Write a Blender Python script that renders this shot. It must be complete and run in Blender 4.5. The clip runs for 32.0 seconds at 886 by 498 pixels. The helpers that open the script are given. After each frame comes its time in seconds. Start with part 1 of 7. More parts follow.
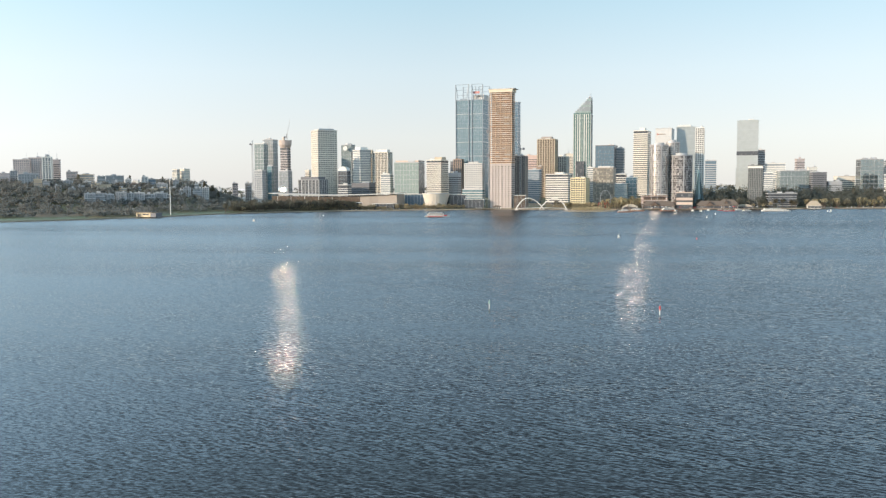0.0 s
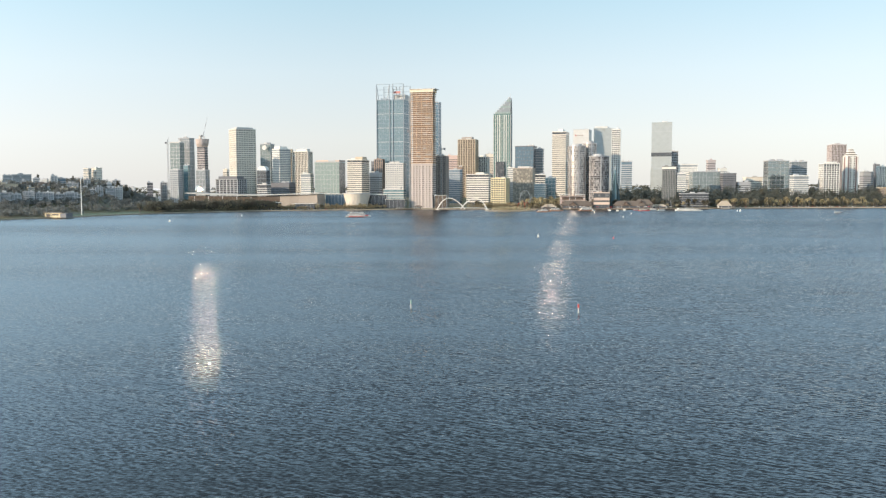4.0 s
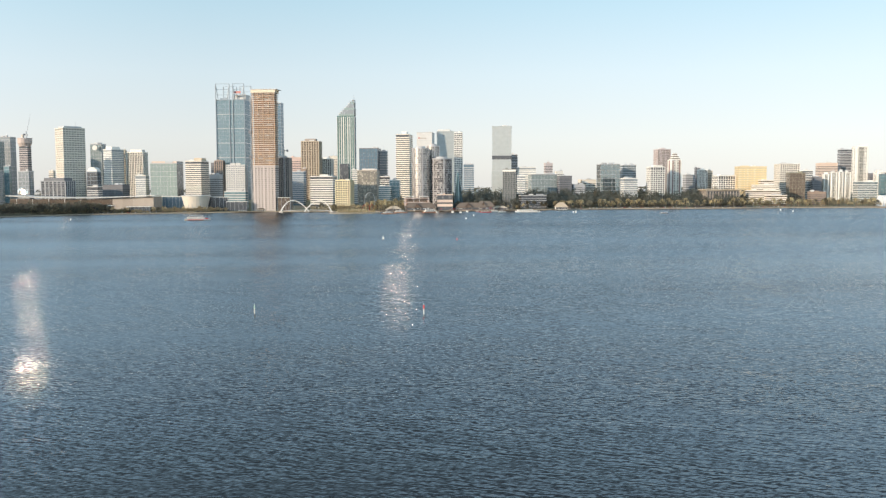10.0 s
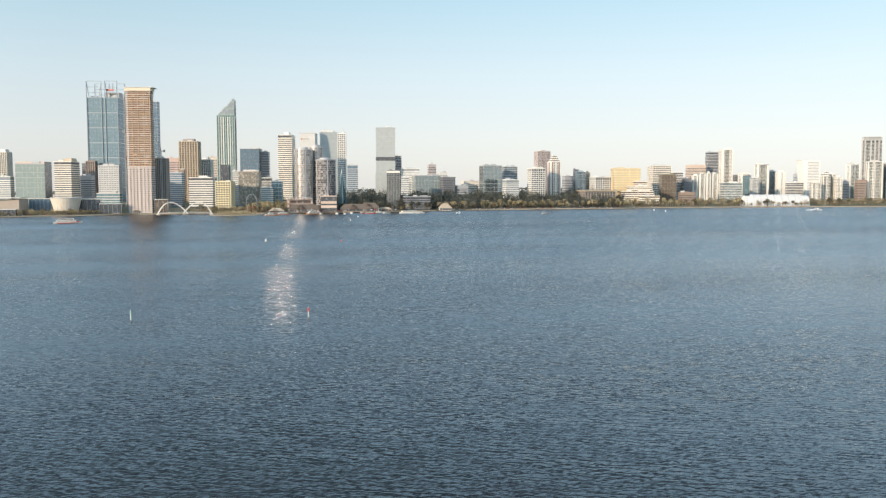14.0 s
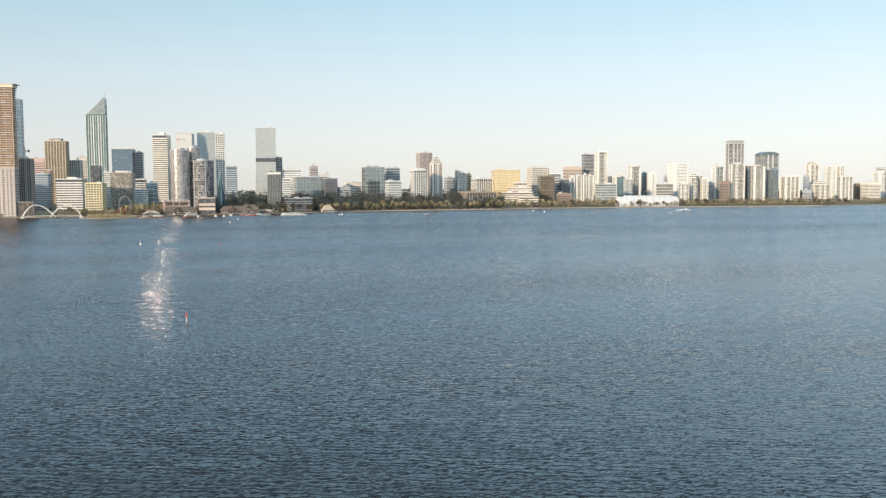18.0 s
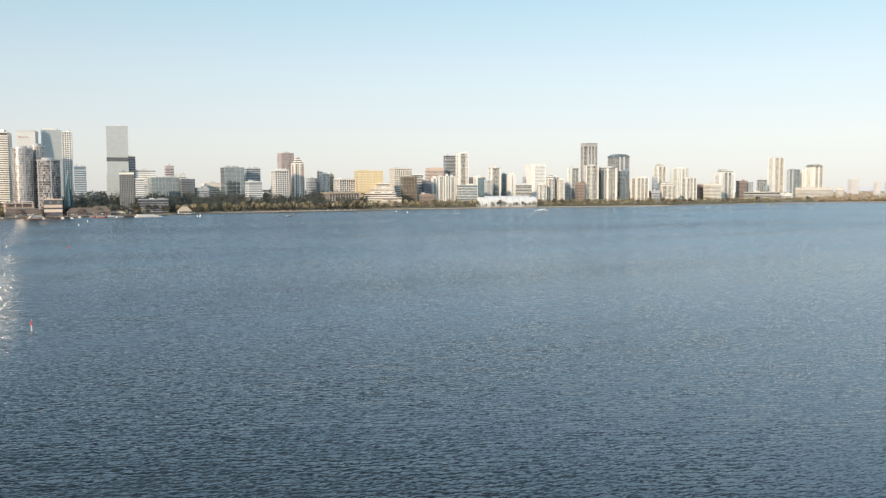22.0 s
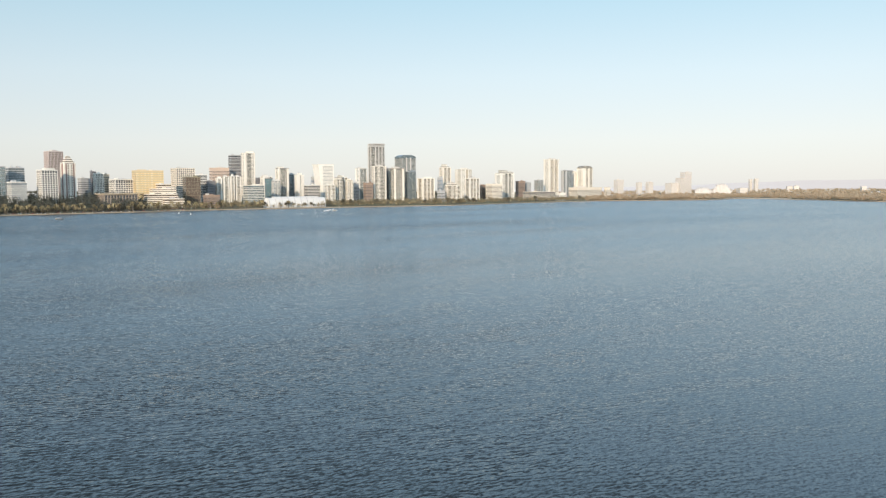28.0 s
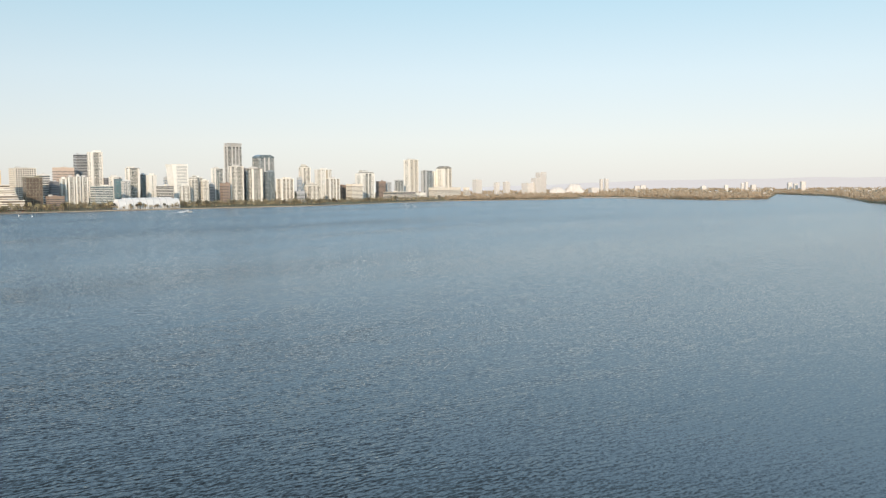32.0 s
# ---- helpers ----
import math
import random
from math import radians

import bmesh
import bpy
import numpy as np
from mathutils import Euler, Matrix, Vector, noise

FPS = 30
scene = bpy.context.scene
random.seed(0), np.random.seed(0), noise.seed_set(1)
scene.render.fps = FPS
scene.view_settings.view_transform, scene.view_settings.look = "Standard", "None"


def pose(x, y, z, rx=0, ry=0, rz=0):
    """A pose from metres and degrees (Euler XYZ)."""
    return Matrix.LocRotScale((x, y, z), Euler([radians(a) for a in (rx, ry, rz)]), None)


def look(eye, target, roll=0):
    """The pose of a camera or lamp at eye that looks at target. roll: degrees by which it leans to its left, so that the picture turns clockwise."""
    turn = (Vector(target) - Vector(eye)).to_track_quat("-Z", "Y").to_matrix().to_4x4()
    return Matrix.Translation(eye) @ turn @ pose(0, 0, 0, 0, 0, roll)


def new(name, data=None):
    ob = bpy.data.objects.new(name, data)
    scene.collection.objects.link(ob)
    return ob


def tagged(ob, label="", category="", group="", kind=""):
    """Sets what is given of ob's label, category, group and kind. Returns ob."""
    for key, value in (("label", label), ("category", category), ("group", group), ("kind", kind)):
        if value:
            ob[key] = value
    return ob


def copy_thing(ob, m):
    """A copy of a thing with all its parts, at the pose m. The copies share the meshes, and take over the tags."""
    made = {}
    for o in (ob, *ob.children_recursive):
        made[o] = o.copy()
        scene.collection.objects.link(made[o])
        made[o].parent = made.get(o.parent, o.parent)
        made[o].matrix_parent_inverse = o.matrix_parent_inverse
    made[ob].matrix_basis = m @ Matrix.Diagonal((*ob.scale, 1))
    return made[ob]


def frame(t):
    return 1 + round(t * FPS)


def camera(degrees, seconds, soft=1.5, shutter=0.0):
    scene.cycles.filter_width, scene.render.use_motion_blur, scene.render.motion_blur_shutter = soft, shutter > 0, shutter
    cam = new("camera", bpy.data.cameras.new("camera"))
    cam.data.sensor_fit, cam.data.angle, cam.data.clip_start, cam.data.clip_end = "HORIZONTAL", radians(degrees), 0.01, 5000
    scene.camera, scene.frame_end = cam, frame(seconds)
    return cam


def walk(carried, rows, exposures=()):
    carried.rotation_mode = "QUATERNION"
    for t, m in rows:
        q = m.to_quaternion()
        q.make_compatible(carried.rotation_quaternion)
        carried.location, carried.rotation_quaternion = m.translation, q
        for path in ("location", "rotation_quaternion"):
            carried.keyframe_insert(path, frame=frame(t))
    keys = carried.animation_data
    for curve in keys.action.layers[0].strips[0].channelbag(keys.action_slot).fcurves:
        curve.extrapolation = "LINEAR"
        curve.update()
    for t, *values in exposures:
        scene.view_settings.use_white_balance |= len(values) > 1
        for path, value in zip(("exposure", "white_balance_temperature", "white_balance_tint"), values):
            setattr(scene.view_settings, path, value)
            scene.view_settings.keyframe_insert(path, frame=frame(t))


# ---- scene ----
# A city across a wide river, filmed by a drone that hovers over the water and turns slowly to its right.
# x runs along the city shore, y towards the city, z up from the water; metres.

EYE = (0.0, 0.0, 45.4)
cam = camera(53.35, 32.0, soft=1.3)
TURNS = [
    (0, -0.026, -4.309, -0.297), (1, 1.146, -4.304, -0.278), (2, 2.377, -4.319, -0.255),
    (3, 3.680, -4.328, -0.205), (3.5, 4.367, -4.332, -0.189), (5.5, 7.360, -4.318, -0.174),
    (6.5, 8.893, -4.282, -0.170), (7.5, 10.584, -4.255, -0.160), (8.5, 12.366, -4.240, -0.145),
    (9.5, 14.208, -4.229, -0.146), (10.5, 16.083, -4.213, -0.146), (11.5, 17.958, -4.193, -0.147),
    (12.5, 19.831, -4.176, -0.155), (13.5, 21.698, -4.166, -0.174), (14.5, 23.582, -4.155, -0.188),
    (16.5, 27.347, -4.115, -0.208), (17.5, 29.277, -4.100, -0.230), (18.5, 31.230, -4.088, -0.235),
    (19.5, 33.445, -4.085, -0.220), (20.5, 35.701, -4.081, -0.222), (21.5, 37.955, -4.079, -0.215),
    (22.5, 40.260, -4.079, -0.206), (23.5, 42.580, -4.077, -0.208), (24.5, 44.841, -4.078, -0.232),
    (25.5, 47.108, -4.085, -0.248), (27.5, 51.607, -4.112, -0.280), (28.5, 53.884, -4.123, -0.315),
    (29.5, 56.157, -4.138, -0.345), (30.5, 58.423, -4.151, -0.369), (31.5, 60.665, -4.156, -0.388),
    (32, 61.763, -4.158, -0.400)]
walk(cam, [(t, pose(*EYE, 90, 0, -yaw) @ pose(0, 0, 0, pitch, 0, 0) @ pose(0, 0, 0, 0, 0, roll)) for t, yaw, pitch, roll in TURNS],
     exposures=[(0, 1.2), (8, 1.18), (13, 1.12), (19, 1.04), (24, 0.97), (28, 0.94), (32, 0.91)])

# ---- sky and sun: a low sun behind the camera's left shoulder ----
SUN_AZ, SUN_EL = -114.0, 15.0
world = bpy.data.worlds.new("evening_sky")
scene.world = world
world.use_nodes = True
wn = world.node_tree.nodes
wl = world.node_tree.links
sky = wn.new("ShaderNodeTexSky")
sky.sky_type, sky.sun_disc = "NISHITA", False
sky.sun_elevation, sky.sun_rotation = radians(SUN_EL), radians(SUN_AZ)
sky.altitude, sky.air_density, sky.dust_density, sky.ozone_density = 20, 1.0, 0.4, 2.0
# pale haze over the horizon, soft blue, then an added bright band, over clear sky
way = wn.new("ShaderNodeTexCoord")
split = wn.new("ShaderNodeSeparateXYZ")
grade = wn.new("ShaderNodeValToRGB")
grade.color_ramp.interpolation = "LINEAR"
# the stop at 0.31 is an unseen bright band added to brighten the water
for k, (pos, tint) in enumerate(((0.0, (0.71, 0.71, 0.712)), (0.05, (0.75, 0.766, 0.772)), (0.12, (0.665, 0.765, 0.815)), (0.21, (0.47, 0.68, 0.785)), (0.31, (0.84, 1.28, 1.66)), (0.54, (0.295, 0.40, 0.505)), (1.0, (0.13, 0.19, 0.26)))):
    stop = grade.color_ramp.elements[k] if k < 2 else grade.color_ramp.elements.new(pos)
    stop.position, stop.color = pos, (*tint, 1)
gain = wn.new("ShaderNodeVectorMath")
gain.operation = "SCALE"
haze = wn.new("ShaderNodeMix")
haze.data_type = "RGBA"
haze.inputs[0].default_value = 0.92
wl.new(way.outputs["Generated"], split.inputs[0])
wl.new(split.outputs["Z"], grade.inputs[0])
wl.new(grade.outputs["Color"], gain.inputs[0])
# the sky grows brighter round the low sun
near_sun = wn.new("ShaderNodeVectorMath")
near_sun.operation = "DOT_PRODUCT"
near_sun.inputs[1].default_value = (math.sin(radians(SUN_AZ)) * math.cos(radians(SUN_EL)), math.cos(radians(SUN_AZ)) * math.cos(radians(SUN_EL)), math.sin(radians(SUN_EL)))
glow = wn.new("ShaderNodeMapRange")
glow.interpolation_type = "SMOOTHSTEP"
glow.inputs[1].default_value, glow.inputs[2].default_value, glow.inputs[3].default_value, glow.inputs[4].default_value = -0.45, 1.0, 3.0, 5.8
wl.new(way.outputs["Generated"], near_sun.inputs[0])
wl.new(near_sun.outputs["Value"], glow.inputs[0])
# and a little towards the east, where the haze takes the low light
east, both = wn.new("ShaderNodeMapRange"), wn.new("ShaderNodeMath")
both.operation = "MULTIPLY"
east.inputs[1].default_value, east.inputs[2].default_value, east.inputs[3].default_value, east.inputs[4].default_value = 0.0, 0.95, 0.98, 1.24
wl.new(split.outputs["X"], east.inputs[0])
wl.new(east.outputs[0], both.inputs[0])
wl.new(glow.outputs[0], both.inputs[1])
wl.new(both.outputs[0], gain.inputs["Scale"])
wl.new(sky.outputs["Color"], haze.inputs[6])
wl.new(gain.outputs[0], haze.inputs[7])
wl.new(haze.outputs[2], wn["Background"].inputs["Color"])
wn["Background"].inputs["Strength"].default_value = 0.15
sun_data = bpy.data.lights.new("sun", "SUN")
sun_data.energy, sun_data.angle, sun_data.color = 2.35, radians(0.53), (1.0, 0.82, 0.63)
sun = new("sun", sun_data)
_s = (math.sin(radians(SUN_AZ)) * math.cos(radians(SUN_EL)), math.cos(radians(SUN_AZ)) * math.cos(radians(SUN_EL)), math.sin(radians(SUN_EL)))
sun.matrix_world = look([3000 * c for c in _s], (0, 0, 0))

# ---- materials ----
MATS = {}


def nodes_of(name):
    m = bpy.data.materials.new(name)
    m.use_nodes = True
    n, l = m.node_tree.nodes, m.node_tree.links
    return m, n, l, n["Principled BSDF"]


def socket_mix(n, l, fac, a, b):
    mx = n.new("ShaderNodeMix")
    mx.data_type = "RGBA"
    for key, val in ((0, fac), (6, a), (7, b)):
        if isinstance(val, (tuple, float, int)):
            mx.inputs[key].default_value = val if not isinstance(val, tuple) else (*val, 1)
        else:
            l.new(val, mx.inputs[key])
    return mx.outputs[2]


def plain(name, col, rough=0.7, metal=0.0, vary=0.18, scale=0.12, grain=1.5, bump=0.3, per_object=0.1):
    """Paint, concrete, stone, metal: large stains, fine grain and a change from piece to piece."""
    if name in MATS:
        return MATS[name]
    m, n, l, b = nodes_of(name)
    tc = n.new("ShaderNodeTexCoord")
    big, fine = n.new("ShaderNodeTexNoise"), n.new("ShaderNodeTexNoise")
    big.inputs["Scale"].default_value, fine.inputs["Scale"].default_value = scale, grain
    big.inputs["Detail"].default_value = fine.inputs["Detail"].default_value = 4
    l.new(tc.outputs["Object"], big.inputs["Vector"])
    l.new(tc.outputs["Object"], fine.inputs["Vector"])
    info = n.new("ShaderNodeObjectInfo")
    dark = tuple(c * (1 - vary) for c in col)
    light = tuple(min(1.0, c * (1 + vary * 0.6)) for c in col)
    c1 = socket_mix(n, l, big.outputs["Fac"], dark, light)
    hsv = n.new("ShaderNodeHueSaturation")
    val = n.new("ShaderNodeMath")
    val.operation, val.use_clamp = "MULTIPLY_ADD", False
    l.new(info.outputs["Random"], val.inputs[0])
    val.inputs[1].default_value, val.inputs[2].default_value = 2 * per_object, 1 - per_object
    l.new(val.outputs[0], hsv.inputs["Value"])
    l.new(c1, hsv.inputs["Color"])
    c2 = socket_mix(n, l, fine.outputs["Fac"], hsv.outputs["Color"], hsv.outputs["Color"])
    l.new(c2, b.inputs["Base Color"])
    b.inputs["Roughness"].default_value, b.inputs["Metallic"].default_value = rough, metal
    if bump:
        bp = n.new("ShaderNodeBump")
        bp.inputs["Strength"].default_value, bp.inputs["Distance"].default_value = bump, 0.05
        l.new(fine.outputs["Fac"], bp.inputs["Height"])
        l.new(bp.outputs["Normal"], b.inputs["Normal"])
    MATS[name] = m
    return m


def panes(name, dark, light, rough=0.12, step=(1.6, 1.6, 3.4), share=0.22, metal=0.0, gap=(0.1, 0.1, 0.1), wobble=0.006):
    """A glazed face: panes of their own tint and slightly different lean, some with blinds."""
    if name in MATS:
        return MATS[name]
    m, n, l, b = nodes_of(name)
    tc = n.new("ShaderNodeTexCoord")
    off = n.new("ShaderNodeVectorMath")
    off.operation = "ADD"
    off.inputs[1].default_value = (0.37, 0.37, 0.1)
    l.new(tc.outputs["Object"], off.inputs[0])
    snap = n.new("ShaderNodeVectorMath")
    snap.operation = "SNAP"
    snap.inputs[1].default_value = step
    l.new(off.outputs[0], snap.inputs[0])
    wn1 = n.new("ShaderNodeTexWhiteNoise")
    l.new(snap.outputs[0], wn1.inputs["Vector"])
    ramp = n.new("ShaderNodeMapRange")
    ramp.inputs[1].default_value, ramp.inputs[2].default_value = 1 - share, 1.0
    l.new(wn1.outputs["Value"], ramp.inputs[0])
    col = socket_mix(n, l, ramp.outputs[0], dark, light)
    l.new(col, b.inputs["Base Color"])
    b.inputs["Roughness"].default_value, b.inputs["Metallic"].default_value = rough, metal
    b.inputs["IOR"].default_value = 1.5
    geo = n.new("ShaderNodeNewGeometry")
    sub = n.new("ShaderNodeVectorMath")
    sub.operation = "MULTIPLY_ADD"
    sub.inputs[1].default_value = (2 * wobble,) * 3
    cen = n.new("ShaderNodeVectorMath")
    cen.operation = "SUBTRACT"
    cen.inputs[1].default_value = (0.5, 0.5, 0.5)
    l.new(wn1.outputs["Color"], cen.inputs[0])
    l.new(cen.outputs[0], sub.inputs[0])
    l.new(geo.outputs["Normal"], sub.inputs[2])
    nrm = n.new("ShaderNodeVectorMath")
    nrm.operation = "NORMALIZE"
    l.new(sub.outputs[0], nrm.inputs[0])
    l.new(nrm.outputs[0], b.inputs["Normal"])
    MATS[name] = m
    return m


WALL = {
    "white": plain("white_paint", (0.73, 0.70, 0.64)),
    "cream": plain("cream_render", (0.71, 0.645, 0.55)),
    "tan": plain("tan_precast", (0.50, 0.41, 0.30)),
    "brown": plain("brown_brick", (0.30, 0.22, 0.17)),
    "grey": plain("grey_concrete", (0.46, 0.46, 0.46)),
    "pale": plain("pale_concrete", (0.56, 0.54, 0.51)),
    "dark": plain("dark_cladding", (0.17, 0.17, 0.18)),
    "pink": plain("pink_render", (0.54, 0.40, 0.35)),
    "salmon": plain("salmon_panel", (0.59, 0.46, 0.37)),
    "yellow": plain("yellow_render", (0.72, 0.61, 0.38)),
    "umber": plain("umber_panel", (0.37, 0.31, 0.255)),
    "olive": plain("olive_panel", (0.24, 0.22, 0.15)),
    "gold": plain("gold_frame", (0.62, 0.50, 0.32)),
    "steel": plain("grey_steel", (0.45, 0.46, 0.47), rough=0.45, metal=0.6),
    "smoke": plain("smoke_grey_panel", (0.39, 0.41, 0.40), rough=0.35, per_object=0.03),
    "rose": plain("rose_grey_panel", (0.52, 0.45, 0.43)),
    # distance haze is put into this wall colour
    "haze": plain("far_wall_haze_tint", (0.60, 0.56, 0.52), per_object=0.05),
    "slate": plain("slate_metal", (0.24, 0.28, 0.31), rough=0.45, metal=0.3),
    "silver": plain("silver_panel", (0.47, 0.425, 0.405), rough=0.28, metal=0.55),
    "ash": plain("ash_grey_concrete", (0.215, 0.22, 0.205)),
    "dusty": plain("dusty_grey_render", (0.40, 0.395, 0.39), per_object=0.25),
    "taupe": plain("taupe_panel", (0.36, 0.31, 0.27)),
    "brick": plain("brick_red_panel", (0.36, 0.23, 0.20)),
    "ivory": plain("ivory_render", (0.75, 0.705, 0.63), per_object=0.06),
    "green": plain("green_panel", (0.30, 0.42, 0.36)),
}
GLASS = {
    "blue": panes("blue_glass", (0.13, 0.19, 0.24), (0.20, 0.27, 0.32)),
    "teal": panes("teal_glass", (0.13, 0.21, 0.23), (0.24, 0.33, 0.34)),
    "sea": panes("sea_blue_glass", (0.15, 0.22, 0.25), (0.24, 0.31, 0.34)),
    "green": panes("green_glass", (0.17, 0.26, 0.23), (0.23, 0.33, 0.29)),
    "pine": panes("pine_green_glass", (0.10, 0.17, 0.155), (0.17, 0.24, 0.22)),
    "mint": panes("mint_glass", (0.25, 0.305, 0.285), (0.32, 0.375, 0.345)),
    "dark": panes("dark_glass", (0.075, 0.08, 0.088), (0.18, 0.18, 0.18)),
    "bronze": panes("bronze_glass", (0.12, 0.09, 0.07), (0.24, 0.19, 0.14)),
    "grey": panes("grey_glass", (0.24, 0.26, 0.27), (0.38, 0.39, 0.39)),
    "greygreen": panes("grey_green_glass", (0.20, 0.24, 0.24), (0.30, 0.34, 0.33)),
    "mottled": panes("mottled_glass", (0.09, 0.085, 0.085), (0.34, 0.315, 0.30), share=0.6, step=(2.4, 2.4, 3.6)),
    "mirror": panes("mirror_glass", (0.25, 0.30, 0.305), (0.31, 0.34, 0.33), rough=0.05, metal=0.8, step=(5.0, 5.0, 4.0), wobble=0.004),
    # the next three glasses are lightened, eastern haze put into their colour
    "dusk": panes("dusky_glass", (0.12, 0.125, 0.115), (0.32, 0.31, 0.28), rough=0.2, share=0.35, step=(2.6, 2.6, 3.3)),
    "amber": panes("amber_glass", (0.19, 0.175, 0.145), (0.42, 0.38, 0.31), rough=0.3, share=0.4, step=(2.6, 2.6, 3.3)),
    "cool": panes("cool_grey_glass", (0.11, 0.135, 0.14), (0.28, 0.32, 0.32), rough=0.15, share=0.35, step=(2.6, 2.6, 3.3)),
    # pane tints lifted close together, haze put into the glass
    "veil": panes("far_glass_haze_tint", (0.46, 0.43, 0.40), (0.54, 0.51, 0.48), rough=0.4),
    "facet": panes("facet_glass", (0.20, 0.185, 0.175), (0.60, 0.55, 0.50), rough=0.25, share=0.92, metal=0.5, step=(2.0, 2.0, 3.6), wobble=0.02),
    "gold": panes("gold_glass", (0.76, 0.57, 0.29), (0.85, 0.72, 0.48), metal=0.6, rough=0.35, share=0.4),
}


# ---- builders ----
def mesh_of(name, verts, faces, material):
    me = bpy.data.meshes.new(name)
    me.from_pydata(verts, [], faces)
    me.update()
    if material:
        me.materials.append(material)
    return me


BOX_FACES = [(0, 3, 2, 1), (4, 5, 6, 7), (0, 1, 5, 4), (1, 2, 6, 5), (2, 3, 7, 6), (3, 0, 4, 7)]


def box_verts(w, d, h, x=0.0, y=0.0, z=0.0):
    return [(x + a * w / 2, y + b * d / 2, z + c * h) for c in (0, 1) for a, b in ((-1, -1), (1, -1), (1, 1), (-1, 1))]


BOXES = {}


def box_mesh(name, w, d, h, material):
    key = (round(w, 2), round(d, 2), round(h, 2), material.name)
    if key not in BOXES:
        BOXES[key] = mesh_of(name, box_verts(w, d, h), BOX_FACES, material)
    return BOXES[key]


def put(name, mesh, parent, m=None, label=""):
    ob = new(name, mesh)
    ob.parent = parent
    if m is not None:
        ob.matrix_basis = m
    return tagged(ob, label) if label else ob


def part(name, bm, material, parent, label=""):
    me = bpy.data.meshes.new(name)
    bm.to_mesh(me)
    bm.free()
    me.materials.append(material)
    return put(name, me, parent, None, label)


def box(name, parent, w, d, h, x, y, z, material, rz=0.0, label=""):
    return put(name, box_mesh(name, w, d, h, material), parent, pose(x, y, z, 0, 0, rz), label)


def bm_box(bm, w, d, h, x=0.0, y=0.0, z=0.0, m=None):
    vs = [bm.verts.new((m @ Vector(v)) if m else v) for v in box_verts(w, d, h, x, y, z)]
    for f in BOX_FACES:
        bm.faces.new([vs[i] for i in f])


def bm_bar(bm, a, b, r, sides=5, r2=None):
    """A round bar from a to b."""
    a, b = Vector(a), Vector(b)
    q = (b - a).to_track_quat("Z", "Y")
    ring = []
    for p, rad in ((a, r), (b, r if r2 is None else r2)):
        ring.append([bm.verts.new(p + q @ Vector((rad * math.cos(2 * math.pi * i / sides), rad * math.sin(2 * math.pi * i / sides), 0))) for i in range(sides)])
    for i in range(sides):
        j = (i + 1) % sides
        bm.faces.new((ring[0][i], ring[0][j], ring[1][j], ring[1][i]))
    bm.faces.new(ring[0][::-1])
    bm.faces.new(ring[1])


def thing(name, x, y, z, rz, label, category, group="", kind=""):
    ob = new(name)
    ob.matrix_basis = pose(x, y, z, 0, 0, rz)
    return tagged(ob, label, category, group, kind)


# ---- ground and water ----
SHORE = [(-180, 1150), (-60, 1080), (-26.6, 1195), (-22.4, 1215), (-17.3, 1281), (-12.8, 1381), (-6.7, 1442), (0.6, 1460), (4.2, 1474),
         (11.4, 1452), (18, 1480), (22.1, 1536), (26.8, 1606), (33.8, 1680), (36, 1739), (44.6, 1857), (53.6, 2010), (55.7, 2125),
         (62.4, 2491), (69.7, 2664), (71, 2900), (75, 2706), (79, 2430), (82.0, 2600), (82.4, 3700), (85.6, 3100), (87.5, 2150), (90, 1880), (110, 1500), (180, 1150)]


def shore(az):
    for (a0, d0), (a1, d1) in zip(SHORE, SHORE[1:]):
        if a0 <= az <= a1:
            return d0 + (d1 - d0) * (az - a0) / (a1 - a0)
    return 1150.0


def ease(v, a, b):
    u = min(1.0, max(0.0, (v - a) / (b - a)))
    return u * u * (3 - 2 * u)


def ground_z(x, y):
    az, dist = math.degrees(math.atan2(x, y)), math.hypot(x, y)
    b = dist - shore(az)
    if b <= 0:
        return -3.0
    z = 1.4 + 11 * ease(b, 30, 420) * ease(az, -16, -8) * (1 - ease(az, 50, 62))
    z += 8 * ease(az, 14, 17) * (1 - ease(az, 32, 36)) * ease(b, 40, 150)
    z += 44 * ease(-az, 12.2, 16.5) * ease(b, 60, 420)
    z += 10 * ease(az, 60, 75) * ease(b, 400, 1800)
    return z


def ground_material():
    m, n, l, b = nodes_of("grass_and_streets")
    tc = n.new("ShaderNodeTexCoord")
    a, c = n.new("ShaderNodeTexNoise"), n.new("ShaderNodeTexNoise")
    a.inputs["Scale"].default_value, c.inputs["Scale"].default_value = 0.012, 0.3
    a.inputs["Detail"].default_value = c.inputs["Detail"].default_value = 5
    l.new(tc.outputs["Object"], a.inputs["Vector"])
    l.new(tc.outputs["Object"], c.inputs["Vector"])
    green = socket_mix(n, l, c.outputs["Fac"], (0.13, 0.13, 0.065), (0.22, 0.20, 0.11))
    rp = n.new("ShaderNodeMapRange")
    rp.inputs[1].default_value, rp.inputs[2].default_value = 0.5, 0.62
    l.new(a.outputs["Fac"], rp.inputs[0])
    col = socket_mix(n, l, rp.outputs[0], green, (0.20, 0.17, 0.125))
    l.new(col, b.inputs["Base Color"])
    b.inputs["Roughness"].default_value = 0.9
    return m


